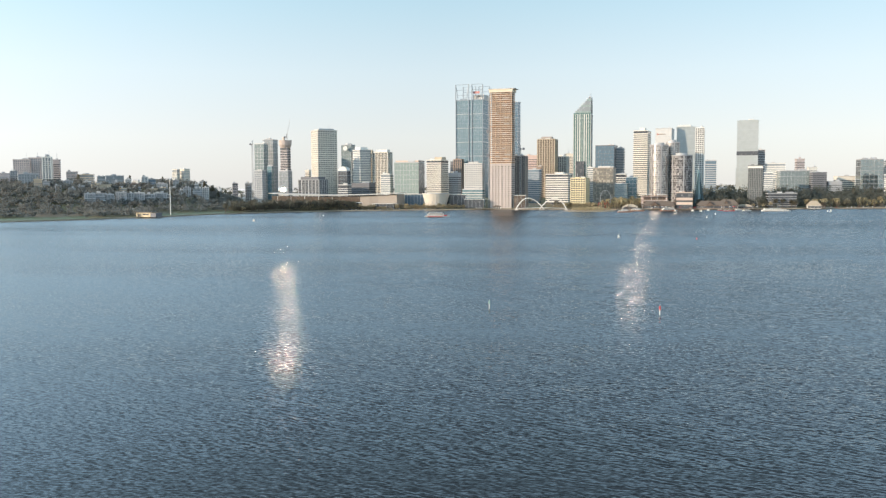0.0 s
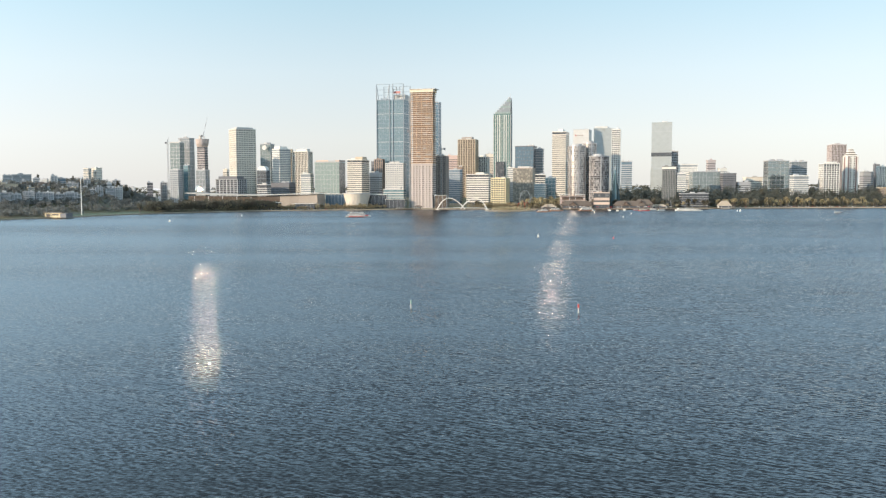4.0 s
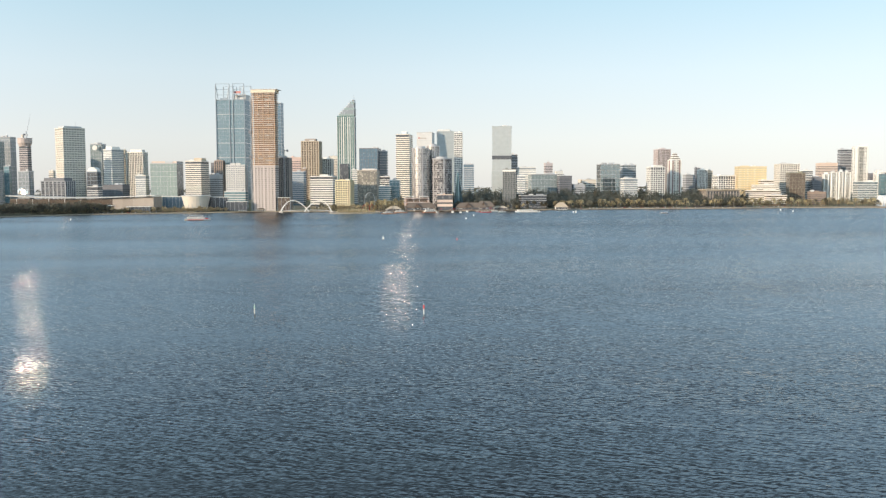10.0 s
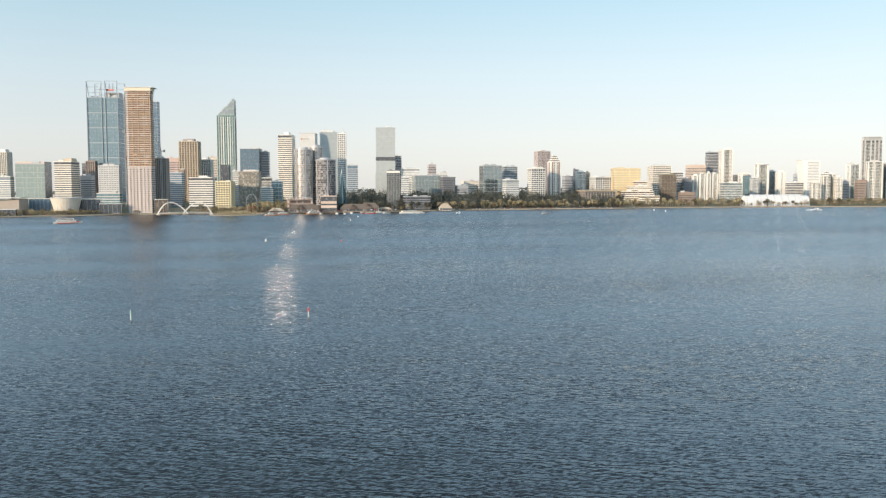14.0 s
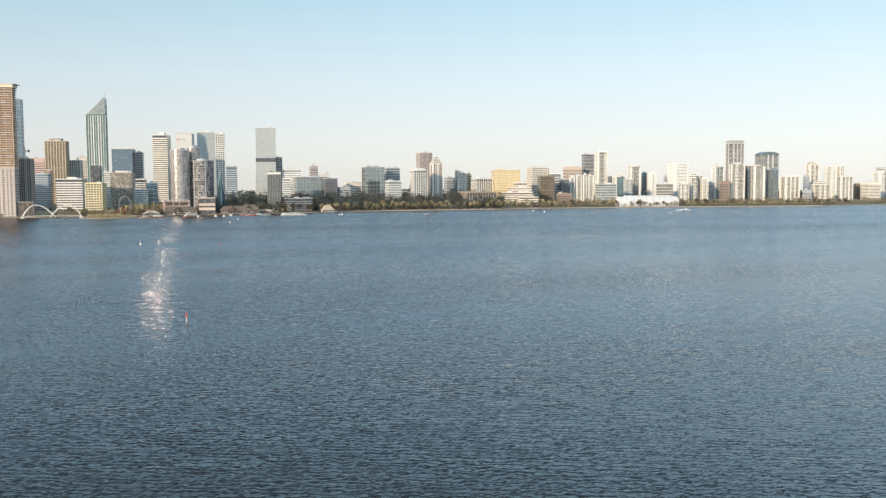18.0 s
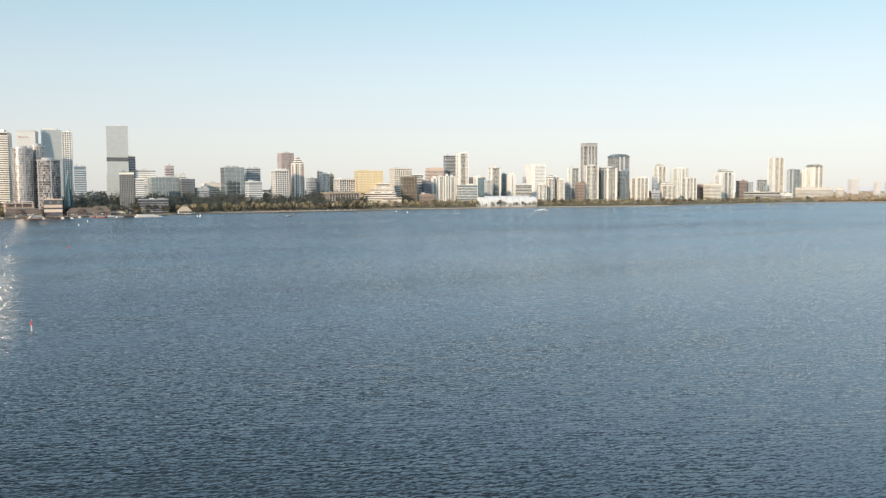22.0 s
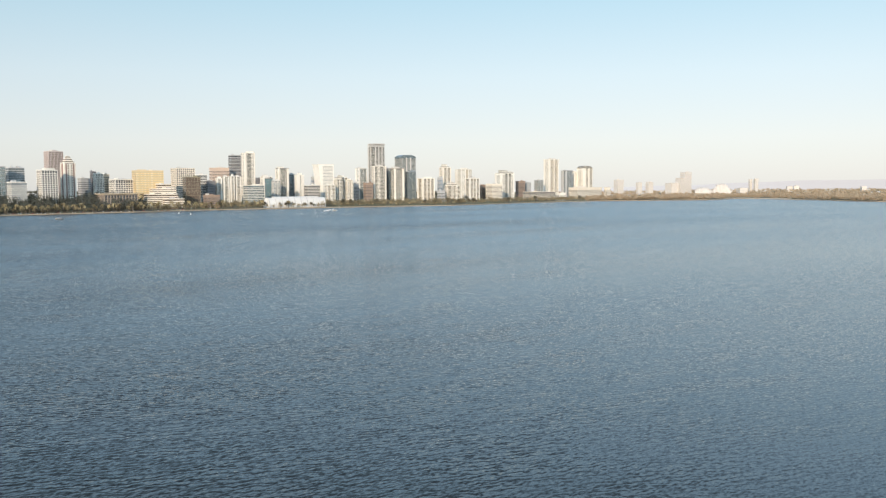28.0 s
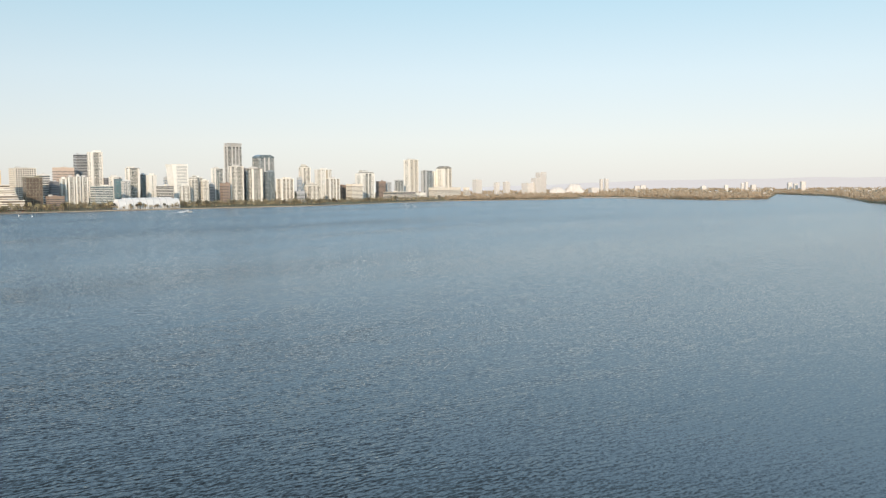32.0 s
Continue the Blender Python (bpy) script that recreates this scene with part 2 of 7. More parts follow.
def build_ground():
    azs = [-60 + 0.5 * i for i in range(341)]
    steps = [-30, -6, 0.5, 0.6, 6, 20, 45, 80, 130, 190, 260, 340, 430, 560, 760, 1100, 1700, 2600, 4000]
    verts, faces = [], []
    for az in azs:
        s, c = math.sin(radians(az)), math.cos(radians(az))
        for b in steps:
            d = shore(az) + b
            z = ground_z(d * s, d * c) if b > 0.55 else (-3.0 if b < 0 else -1.0)
            verts.append((d * s, d * c, z))
    k = len(steps)
    for i in range(len(azs) - 1):
        for j in range(k - 1):
            faces.append((i * k + j, (i + 1) * k + j, (i + 1) * k + j + 1, i * k + j + 1))
    ob = new("ground", mesh_of("ground", verts, faces, ground_material()))
    return tagged(ob, "grassy foreshore and city land behind a low river wall", "ground", kind="structure")


def water_material():
    m, n, l, b = nodes_of("river_water")
    tc = n.new("ShaderNodeTexCoord")
    def turned(turn, squeeze=1.0):
        mp = n.new("ShaderNodeMapping")
        mp.vector_type = "TEXTURE"
        mp.inputs["Rotation"].default_value = (0, 0, radians(turn))
        mp.inputs["Scale"].default_value = (1 / squeeze, 1.0, 1.0)
        l.new(tc.outputs["Object"], mp.inputs["Vector"])
        return mp.outputs["Vector"]

    def add(a, b):
        v = n.new("ShaderNodeVectorMath")
        v.operation = "ADD"
        l.new(a, v.inputs[0])
        l.new(b, v.inputs[1])
        return v.outputs[0]

    def times(a, vec):
        v = n.new("ShaderNodeVectorMath")
        v.operation = "MULTIPLY"
        l.new(a, v.inputs[0])
        v.inputs[1].default_value = vec
        return v.outputs[0]

    def less_half(a):
        v = n.new("ShaderNodeVectorMath")
        v.operation = "SUBTRACT"
        l.new(a, v.inputs[0])
        v.inputs[1].default_value = (0.5, 0.5, 0.5)
        return v.outputs[0]

    def train(turn, length, slope, wander):
        """Wave faces of one wind train: crests across the direction turn, of that length in metres."""
        w = n.new("ShaderNodeTexNoise")
        w.inputs["Scale"].default_value, w.inputs["Detail"].default_value, w.inputs["Roughness"].default_value = 1 / length, wander, 0.45
        l.new(turned(turn, 0.24), w.inputs["Vector"])
        return times(less_half(w.outputs["Fac"]), (-slope * math.sin(radians(turn)), slope * math.cos(radians(turn)), 0))

    def crests(turn, length, slope, group):
        """Long-crested wind waves of one length, running in groups."""
        w, g, rise, v = (n.new(k) for k in ("ShaderNodeTexWave", "ShaderNodeTexNoise", "ShaderNodeMapRange", "ShaderNodeVectorMath"))
        w.wave_type, w.bands_direction, w.wave_profile = "BANDS", "Y", "SIN"
        w.inputs["Scale"].default_value, w.inputs["Distortion"].default_value = 0.314 / length, 9.0
        w.inputs["Detail"].default_value, w.inputs["Detail Scale"].default_value, w.inputs["Detail Roughness"].default_value = 2.0, 3.2, 0.55
        l.new(turned(turn, 0.62), w.inputs["Vector"])
        g.inputs["Scale"].default_value, g.inputs["Detail"].default_value = 1 / group, 2
        l.new(turned(turn, 0.4), g.inputs["Vector"])
        rise.inputs[1].default_value, rise.inputs[2].default_value, rise.inputs[3].default_value, rise.inputs[4].default_value = 0.35, 0.65, 0.6, 1.25
        l.new(g.outputs["Fac"], rise.inputs[0])
        v.operation = "SCALE"
        l.new(times(less_half(w.outputs["Color"]), (-slope * math.sin(radians(turn)), slope * math.cos(radians(turn)), 0)), v.inputs[0])
        l.new(rise.outputs[0], v.inputs["Scale"])
        return v.outputs[0]

    chop, swell = n.new("ShaderNodeTexNoise"), n.new("ShaderNodeTexNoise")
    for tex, sc, det, turn, squeeze in ((chop, 2.4, 3, -20, 0.5), (swell, 0.008, 6, -6, 0.16)):
        tex.inputs["Scale"].default_value, tex.inputs["Detail"].default_value = sc, det
        l.new(turned(turn, squeeze), tex.inputs["Vector"])
    gust = n.new("ShaderNodeMapRange")
    gust.inputs[1].default_value, gust.inputs[2].default_value, gust.inputs[3].default_value, gust.inputs[4].default_value = 0.36, 0.64, 0.5, 1.02
    l.new(swell.outputs["Fac"], gust.inputs[0])
    slopes = times(less_half(chop.outputs["Color"]), (0.62, 0.42, 0))
    slopes = add(slopes, crests(-34, 1.7, 0.25, 9.0))
    slopes = add(slopes, crests(-8, 1.0, 0.19, 5.0))
    slopes = add(slopes, train(26, 0.45, 0.42, 1.5))
    wind = n.new("ShaderNodeVectorMath")
    wind.operation = "SCALE"
    l.new(slopes, wind.inputs[0])
    l.new(gust.outputs[0], wind.inputs["Scale"])
    # normals lean towards the camera to fit its view, less so to the south-east
    lean_axis, lean_fade, lean, rough, level = (n.new(k) for k in ("ShaderNodeVectorMath", "ShaderNodeMapRange", "ShaderNodeVectorMath", "ShaderNodeVectorMath", "ShaderNodeVectorMath"))
    lean_axis.operation, lean.operation, rough.operation, level.operation = "DOT_PRODUCT", "SCALE", "ADD", "ADD"
    lean_axis.inputs[1].default_value, lean.inputs[0].default_value, level.inputs[1].default_value = (0.83, -0.68, 0), (-0.032, -0.086, 0), (0, 0, 1)
    lean_fade.inputs[1].default_value, lean_fade.inputs[2].default_value, lean_fade.inputs[3].default_value, lean_fade.inputs[4].default_value = -100, 70, 1.12, 0.53
    l.new(tc.outputs["Object"], lean_axis.inputs[0])
    l.new(lean_axis.outputs["Value"], lean_fade.inputs[0])
    # the lean grows with distance from the camera, also to fit the view
    depth_axis, lean_growth, lean_gain = n.new("ShaderNodeVectorMath"), n.new("ShaderNodeMapRange"), n.new("ShaderNodeMath")
    depth_axis.operation, lean_gain.operation = "DOT_PRODUCT", "MULTIPLY"
    depth_axis.inputs[1].default_value = (0.57, 0.82, 0)
    lean_growth.inputs[1].default_value, lean_growth.inputs[2].default_value, lean_growth.inputs[3].default_value, lean_growth.inputs[4].default_value = 150, 1000, 0.9, 1.72
    l.new(tc.outputs["Object"], depth_axis.inputs[0])
    l.new(depth_axis.outputs["Value"], lean_growth.inputs[0])
    l.new(lean_growth.outputs[0], lean_gain.inputs[0])
    l.new(lean_fade.outputs[0], lean_gain.inputs[1])
    # far-off lean keeps a view-fitted floor, in cat's paws of steeper water
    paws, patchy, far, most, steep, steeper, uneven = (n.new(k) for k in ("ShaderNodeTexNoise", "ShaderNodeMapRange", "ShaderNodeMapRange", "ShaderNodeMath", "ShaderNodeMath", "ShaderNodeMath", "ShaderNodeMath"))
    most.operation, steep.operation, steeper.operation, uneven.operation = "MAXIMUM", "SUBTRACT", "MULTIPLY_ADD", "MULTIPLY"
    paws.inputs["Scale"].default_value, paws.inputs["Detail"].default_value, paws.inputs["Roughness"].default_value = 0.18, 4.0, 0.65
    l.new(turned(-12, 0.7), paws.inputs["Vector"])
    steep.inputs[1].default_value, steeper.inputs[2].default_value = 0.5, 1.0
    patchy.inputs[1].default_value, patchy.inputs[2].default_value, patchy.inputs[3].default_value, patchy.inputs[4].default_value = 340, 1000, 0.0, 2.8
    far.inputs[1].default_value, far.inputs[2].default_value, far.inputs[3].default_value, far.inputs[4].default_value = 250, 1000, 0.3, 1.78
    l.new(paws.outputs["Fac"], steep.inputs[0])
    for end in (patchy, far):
        l.new(depth_axis.outputs["Value"], end.inputs[0])
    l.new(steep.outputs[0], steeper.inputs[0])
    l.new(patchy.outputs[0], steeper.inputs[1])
    l.new(lean_gain.outputs[0], most.inputs[0])
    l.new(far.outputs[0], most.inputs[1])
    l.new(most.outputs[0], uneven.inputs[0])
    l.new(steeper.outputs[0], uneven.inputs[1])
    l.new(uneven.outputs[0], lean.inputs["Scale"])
    # wave slopes are cut near the camera to fit its view
    near_slope, less = n.new("ShaderNodeMapRange"), n.new("ShaderNodeVectorMath")
    near_slope.inputs[1].default_value, near_slope.inputs[2].default_value, near_slope.inputs[3].default_value, near_slope.inputs[4].default_value = 60, 450, 0.61, 0.98
    less.operation = "SCALE"
    l.new(depth_axis.outputs["Value"], near_slope.inputs[0])
    l.new(wind.outputs[0], less.inputs[0])
    l.new(near_slope.outputs[0], less.inputs["Scale"])
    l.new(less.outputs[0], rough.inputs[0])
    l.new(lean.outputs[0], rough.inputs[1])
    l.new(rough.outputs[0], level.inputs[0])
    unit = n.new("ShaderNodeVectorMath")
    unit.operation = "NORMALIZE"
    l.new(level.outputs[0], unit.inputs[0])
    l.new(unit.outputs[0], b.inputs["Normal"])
    b.inputs["Base Color"].default_value = (0.007, 0.009, 0.011, 1)
    b.inputs["Roughness"].default_value = 0.15
    b.inputs["IOR"].default_value = 1.333
    return m


def build_water():
    rings, seg = [30, 120, 400, 900, 1500, 2500, 4000, 6000], 96
    verts, faces = [(0, 0, 0)], []
    for r in rings:
        verts += [(r * math.cos(2 * math.pi * i / seg), r * math.sin(2 * math.pi * i / seg), 0) for i in range(seg)]
    for i in range(seg):
        j = (i + 1) % seg
        faces.append((0, 1 + i, 1 + j))
        for k in range(len(rings) - 1):
            a, c = 1 + k * seg, 1 + (k + 1) * seg
            faces.append((a + i, c + i, c + j, a + j))
    ob = new("water", mesh_of("water", verts, faces, water_material()))
    return tagged(ob, "wide blue river with short wind ripples", "water", kind="structure")


def build_river_wall():
    """Low limestone wall along the whole city bank, in lengths."""
    m = plain("limestone_wall", (0.36, 0.295, 0.22), scale=0.2)
    top = thing("river_wall", 0, 0, 0, 0, "low tan limestone river wall along the bank", "wall", kind="structure")
    for i in range(228):
        a0, a1 = -27 + 0.5 * i, -26.5 + 0.5 * i
        if 81.2 < a1 < 83.2:
            continue
        p = [Vector((d * math.sin(radians(a)), d * math.cos(radians(a)), 0)) for a, d in ((a0, shore(a0) - 0.6), (a1, shore(a1) - 0.6))]
        along = p[1] - p[0]
        box("wall_length", top, along.length, 1.0, 2.6, (p[0].x + p[1].x) / 2, (p[0].y + p[1].y) / 2, -1.0, m, math.degrees(math.atan2(along.y, along.x)))


build_water()
build_ground()
build_river_wall()


# ---- buildings ----
def building(name, x, y, w, d, top, style, wall, glass, label, rz=-20.0, floor=3.6, bay=4.0, base=None, cap=None, category="building", band=0.38):
    """A tower of w by d metres whose roof is at height top. style: bands, grid, piers, curtain or plain."""
    z0 = (ground_z(x, y) if base is None else base) - 0.6
    h = top - z0
    t = thing(name, x, y, z0, rz, label, category)
    wm, gm = WALL[wall], GLASS[glass]
    body = wm if style in ("plain", "blank") else gm
    box("wall", t, w, d, h, 0, 0, 0, body)
    n = max(1, int(h / floor))
    if style in ("bands", "grid"):
        me = box_mesh("floor_band", w + 0.8, d + 0.8, floor * band, wm)
        for i in range(1, n):
            put("floor_band", me, t, pose(0, 0, i * floor))
    if style == "curtain":
        me = box_mesh("floor_band", w + 0.3, d + 0.3, 0.5, wm)
        for i in range(2, n, 2):
            put("floor_band", me, t, pose(0, 0, i * floor))
    if style in ("grid", "piers", "curtain"):
        wide = {"grid": 1.1, "piers": min(1.5, bay * 0.36), "curtain": 0.35}[style]
        me = box_mesh("pier", wide, min(wide, 1.6), h - 0.5, wm)
        step = bay if style != "curtain" else bay * 1.6
        nw, nd = max(1, round(w / step)), max(1, round(d / step))
        for i in range(nw + 1):
            put("pier", me, t, pose(-w / 2 + i * w / nw, -d / 2, 0))
        rear = bmesh.new()
        for i in range(nw + 1):
            bm_box(rear, wide, min(wide, 1.6), h - 0.5, -w / 2 + i * w / nw, d / 2)
        for j in range(1, nd):
            for sx in (-1, 1):
                bm_box(rear, min(wide, 1.6), wide, h - 0.5, sx * w / 2, -d / 2 + j * d / nd)
        tagged(part("rib_cladding", rear, wm, t), kind="stuff")
    if style == "piers":
        me = box_mesh("balcony_band", w + 0.5, d + 0.5, 0.7, wm)
        for i in range(1, n):
            put("balcony_band", me, t, pose(0, 0, i * floor))
    if style == "blank":
        me = box_mesh("panel_joint", w + 0.06, d + 0.06, 0.35, WALL["grey"])
        for i in range(3, n, 3):
            put("panel_joint", me, t, pose(0, 0, i * floor))
    if style == "plain":
        me = box_mesh("window_strip", w + 0.12, d + 0.12, floor * 0.36, gm)
        for i in range(0, n - 1):
            put("window_strip", me, t, pose(0, 0, i * floor + floor * 0.45))
    box("parapet", t, w + 1.0, d + 1.0, 1.6, 0, 0, h - 0.4, wm)
    if cap:
        cw, cd, chh, cx, mat = cap
        box("plant_room", t, w * cw, d * cd, chh, cx * w, 0, h + 1.2, WALL[mat])
    rng = random.Random(int(abs(x) * 7 + abs(y) * 3 + h))
    for k in range(rng.choice((1, 2, 2, 3))):
        rw, rd, rh = w * rng.uniform(0.12, 0.3), d * rng.uniform(0.15, 0.35), rng.uniform(1.2, 3.2)
        room = box("roof_plant", t, rw, rd, rh, rng.uniform(-0.32, 0.32) * w, rng.uniform(-0.3, 0.3) * d, h + 1.2 + 0.01 * k, WALL[rng.choice((wall, "grey", "pale"))])
        if k == 0 and h > 40 and rng.random() < 0.5:
            box("antenna", room, 0.35, 0.35, rng.uniform(4, 9), 0, 0, rh, WALL["steel"])
    return t

ZONE = {"P": 0.9, "W": 1.8, "B": 2.0, "G": 1.5, "A": 1.2, "C": 0.35}


def apartments(name, x, y, w, d, top, front, side, wall, glass, label, crown="flat", rz=-20.0, floor=3.3, accent="grey", category="building"):
    """Apartment tower with faces divided into upright zones: P pier, W wall with windows, B balconies, G glazing, A accent wall, C open corner."""
    z0 = ground_z(x, y) - 0.6
    t = thing(name, x, y, z0, rz, label, category)
    h = top - z0
    wm, gm, am = WALL[wall], GLASS[glass], WALL[accent]
    box("glazed_core", t, w - 1.6, d - 1.6, h - 0.2, 0, 0, 0, gm)
    n = max(2, int((h - 1.5) / floor))
    faces = ((front, w, Matrix.Translation((-w / 2, -d / 2, 0))), (side, d, pose(-w / 2, d / 2, 0, 0, 0, -90)), (side[::-1], d, pose(w / 2, -d / 2, 0, 0, 0, 90)), (front[::-1], w, pose(w / 2, d / 2, 0, 0, 0, 180)))
    for k, (zones, span, m) in enumerate(faces):
        unit = span / sum(ZONE[c] for c in zones)
        u = 0.0
        rear = bmesh.new() if k > 1 else None
        for c in zones:
            zw = ZONE[c] * unit
            mid = u + zw / 2
            u += zw
            if c in "PWA":
                bm = rear or bmesh.new()
                bm_box(bm, zw - 0.1, 1.4, h - (0.0 if c == "P" else 1.2), mid, 0.5, 0, m)
                if not rear:
                    part("pier" if c == "P" else "wall_panel", bm, am if c == "A" else wm, t)
            if c in "WA" and not rear:
                bm = bmesh.new()
                k2 = max(1, round(zw / 3.6))
                for f in range(n):
                    for q in range(k2):
                        bm_box(bm, zw / k2 * 0.62, 0.3, floor * 0.54, mid - zw / 2 + (q + 0.5) * zw / k2, -0.1, f * floor + 1.0, m)
                tagged(part("fenestration", bm, gm, t), kind="stuff")
            if c == "B":
                bm = rear or bmesh.new()
                for f in range(1, n + 1):
                    bm_box(bm, zw - 0.1, 2.0, 0.3, mid, 0.2, f * floor, m)
                    if f < n:
                        bm_box(bm, zw - 0.3, 0.15, 0.6, mid, -0.7, f * floor + 0.3, m)
                if not rear:
                    tagged(part("balcony_facade", bm, wm, t), kind="stuff")
            if c in "GC":
                bm = rear or bmesh.new()
                for f in range(1, n + 1):
                    bm_box(bm, zw - 0.05, 0.5, 0.55, mid, 0.55, f * floor, m)
                if c == "G" and zw > 3:
                    for q in (-0.17, 0.17):
                        bm_box(bm, 0.25, 0.5, h - 2, mid + q * zw, 0.5, 0, m)
                if not rear:
                    tagged(part("glazing_grid", bm, wm, t), kind="stuff")
        if rear:
            tagged(part("rear_face", rear, wm, t), kind="stuff")
    rng = random.Random(int(x + 3 * y))
    if crown == "slots":
        box("roof", t, w - 1.0, d - 1.0, 0.8, 0, 0, h - 0.4, wm)
        bm = bmesh.new()
        k2 = max(4, round(w / 6))
        for i in range(k2 + 1):
            for sy in (-1, 1):
                bm_box(bm, 1.7, 1.2, 8.0, -w / 2 + 0.9 + i * (w - 1.8) / k2, sy * (d / 2 - 0.6), h)
        for j in range(1, 4):
            for sx in (-1, 1):
                bm_box(bm, 1.2, 1.7, 8.0, sx * (w / 2 - 0.6), -d / 2 + j * d / 4, h)
        part("crown_fins", bm, wm, t)
        box("plant_room", t, w * 0.86, d * 0.8, 7.0, 0, 0, h + 0.3, WALL["grey"])
        box("crown_rim", t, w, d, 0.9, 0, 0, h + 8.0, wm)
    elif crown in ("step", "pyramid"):
        box("parapet", t, w + 0.4, d + 0.4, 1.4, 0, 0, h - 0.3, wm)
        z = h + 1.1
        for f, hh in ((0.72, 4.5), (0.46, 4.0)) if crown == "step" else ((0.78, 4.0), (0.55, 4.5), (0.34, 4.5)):
            ox = 0.0 if crown == "pyramid" else (0.5 - f / 2) * 0.5 * w * rng.choice((-1, 1))
            stage = box("roof_stage", t, w * f, d * f, hh, ox, 0, z, wm)
            box("window_band", stage, w * f + 0.2, d * f + 0.2, hh * 0.4, 0, 0, hh * 0.3, gm)
            z += hh
    elif crown == "curve":
        bm = bmesh.new()
        last = None
        for i in range(7):
            f = math.cos(i / 6 * 1.35)
            ring = [bm.verts.new((sx * w / 2 * (0.45 + 0.55 * f), sy * d / 2 * (0.6 + 0.4 * f), h - 0.2 + i * 1.3)) for sx, sy in ((-1, -1), (1, -1), (1, 1), (-1, 1))]
            if last:
                for q in range(4):
                    bm.faces.new((last[q], last[(q + 1) % 4], ring[(q + 1) % 4], ring[q]))
            last = ring
        bm.faces.new(last)
        part("curved_roof", bm, gm, t)
    else:
        box("parapet", t, w + 0.3, d + 0.3, 1.3, 0, 0, h - 0.3, WALL[accent] if crown == "cap" else wm)
        box("plant_room", t, w * rng.uniform(0.35, 0.6), d * 0.5, rng.uniform(2.5, 4.5), w * rng.uniform(-0.2, 0.2), 0, h + 1.0, WALL[rng.choice((wall, "pale"))])
    mast = box("roof_plant", t, w * 0.16, d * 0.2, 2.2, w * rng.uniform(-0.25, 0.25), d * 0.15, h + 0.9, WALL["grey"])
    if rng.random() < 0.4:
        box("antenna", mast, 0.35, 0.35, rng.uniform(4, 8), 0, 0, 2.2, WALL["steel"])
    return t

# homes and apartment blocks on the wooded hill in the west
# grey panes replace dark ones here, putting haze into the glass colour
building("apartment_block", -731.0, 1540.0, 27.0, 12.0, 88.2, "grid", "rose", "grey", "wide cream apartment slab on the wooded hill", rz=12.0, floor=3.2, bay=3.4)
building("apartment_block", -708.5, 1548.0, 25.0, 12.0, 91.5, "grid", "rose", "grey", "taller end of a wide cream apartment slab on the wooded hill", rz=12.0, floor=3.2, bay=3.4)
building("apartment_tower", -674.6, 1509.7, 13.5, 11.0, 91.5, "piers", "white", "grey", "slim white apartment tower with dark window strips on the hill", rz=15.0, bay=4.4, cap=(0.4, 0.4, 4, 0, "grey"))
building("apartment_block", -668.5, 1533.0, 11.0, 9.0, 87.5, "plain", "rose", "dark", "grey apartment tower beside the slim white one", rz=15.0)
building("apartment_block", -702.5, 1418.7, 14.2, 8.7, 62.9, "plain", "rose", "grey", "low cream apartment block among hill trees", rz=20.0, floor=3.0)
building("apartment_block", -699.9, 1442.6, 10.1, 6.3, 66.8, "grid", "dusty", "grey", "small white house block among hill trees", rz=30.0, floor=3.0)
building("apartment_block", -673.7, 1436.4, 29.6, 18.3, 61.9, "grid", "dusty", "grey", "pale terraced apartment block on the hillside", rz=29.0, floor=3.0)
building("house", -608.9, 1435.1, 13.8, 8.5, 50.7, "grid", "dusty", "grey", "small white hillside house", rz=27.0, floor=3.0)
building("apartment_block", -654.1, 1560.5, 17.8, 10.9, 67.0, "bands", "rose", "grey", "cream apartment block high on the hill", rz=17.0, floor=3.0)
building("apartment_block", -626.2, 1551.6, 26.1, 16.1, 61.8, "bands", "tan", "grey", "tan apartment block on the hill", rz=16.0, floor=3.0)
building("apartment_block", -590.3, 1527.6, 13.0, 8.0, 58.5, "bands", "dusty", "grey", "grey flats on the hill", rz=25.0, floor=3.0)
building("apartment_block", -583.3, 1570.7, 29.6, 18.2, 59.7, "bands", "dusty", "grey", "grey banded apartment building with long balconies on the hill", rz=24.0, floor=3.0)
building("apartment_block", -557.5, 1441.6, 29.6, 18.3, 44.1, "plain", "tan", "grey", "cream flats on the hillside below the crest", rz=25.0, floor=3.0)
building("apartment_block", -523.7, 1496.4, 21.1, 13.0, 45.6, "plain", "brown", "grey", "brown brick flats on the hillside", rz=23.0, floor=3.0)
building("apartment_block", -510.7, 1514.3, 9.4, 5.7, 57.1, "piers", "pale", "grey", "narrow white apartment tower on the hill", rz=23.0, floor=3.0)
building("apartment_block", -502.0, 1524.3, 12.2, 7.5, 53.2, "bands", "dusty", "blue", "narrow white apartment tower beside its twin", rz=22.0, floor=3.0)
building("apartment_block", -479.8, 1510.5, 16.8, 10.3, 45.4, "grid", "dusty", "grey", "grey flats among trees on the hillside", rz=12.0, floor=3.0)
building("town_house", -527.0, 1316.9, 14.3, 7.3, 30.9, "grid", "dusty", "grey", "low grey waterfront town house at the foot of the hill", rz=26.0, floor=3.0)
building("town_house", -517.0, 1329.0, 15.3, 7.9, 31.5, "bands", "dusty", "grey", "low grey waterfront town house at the foot of the hill", rz=15.0, floor=3.0)
building("town_house", -506.6, 1339.7, 13.6, 7.0, 29.6, "grid", "dusty", "grey", "low pale grey waterfront town house at the foot of the hill", rz=25.0, floor=3.0)
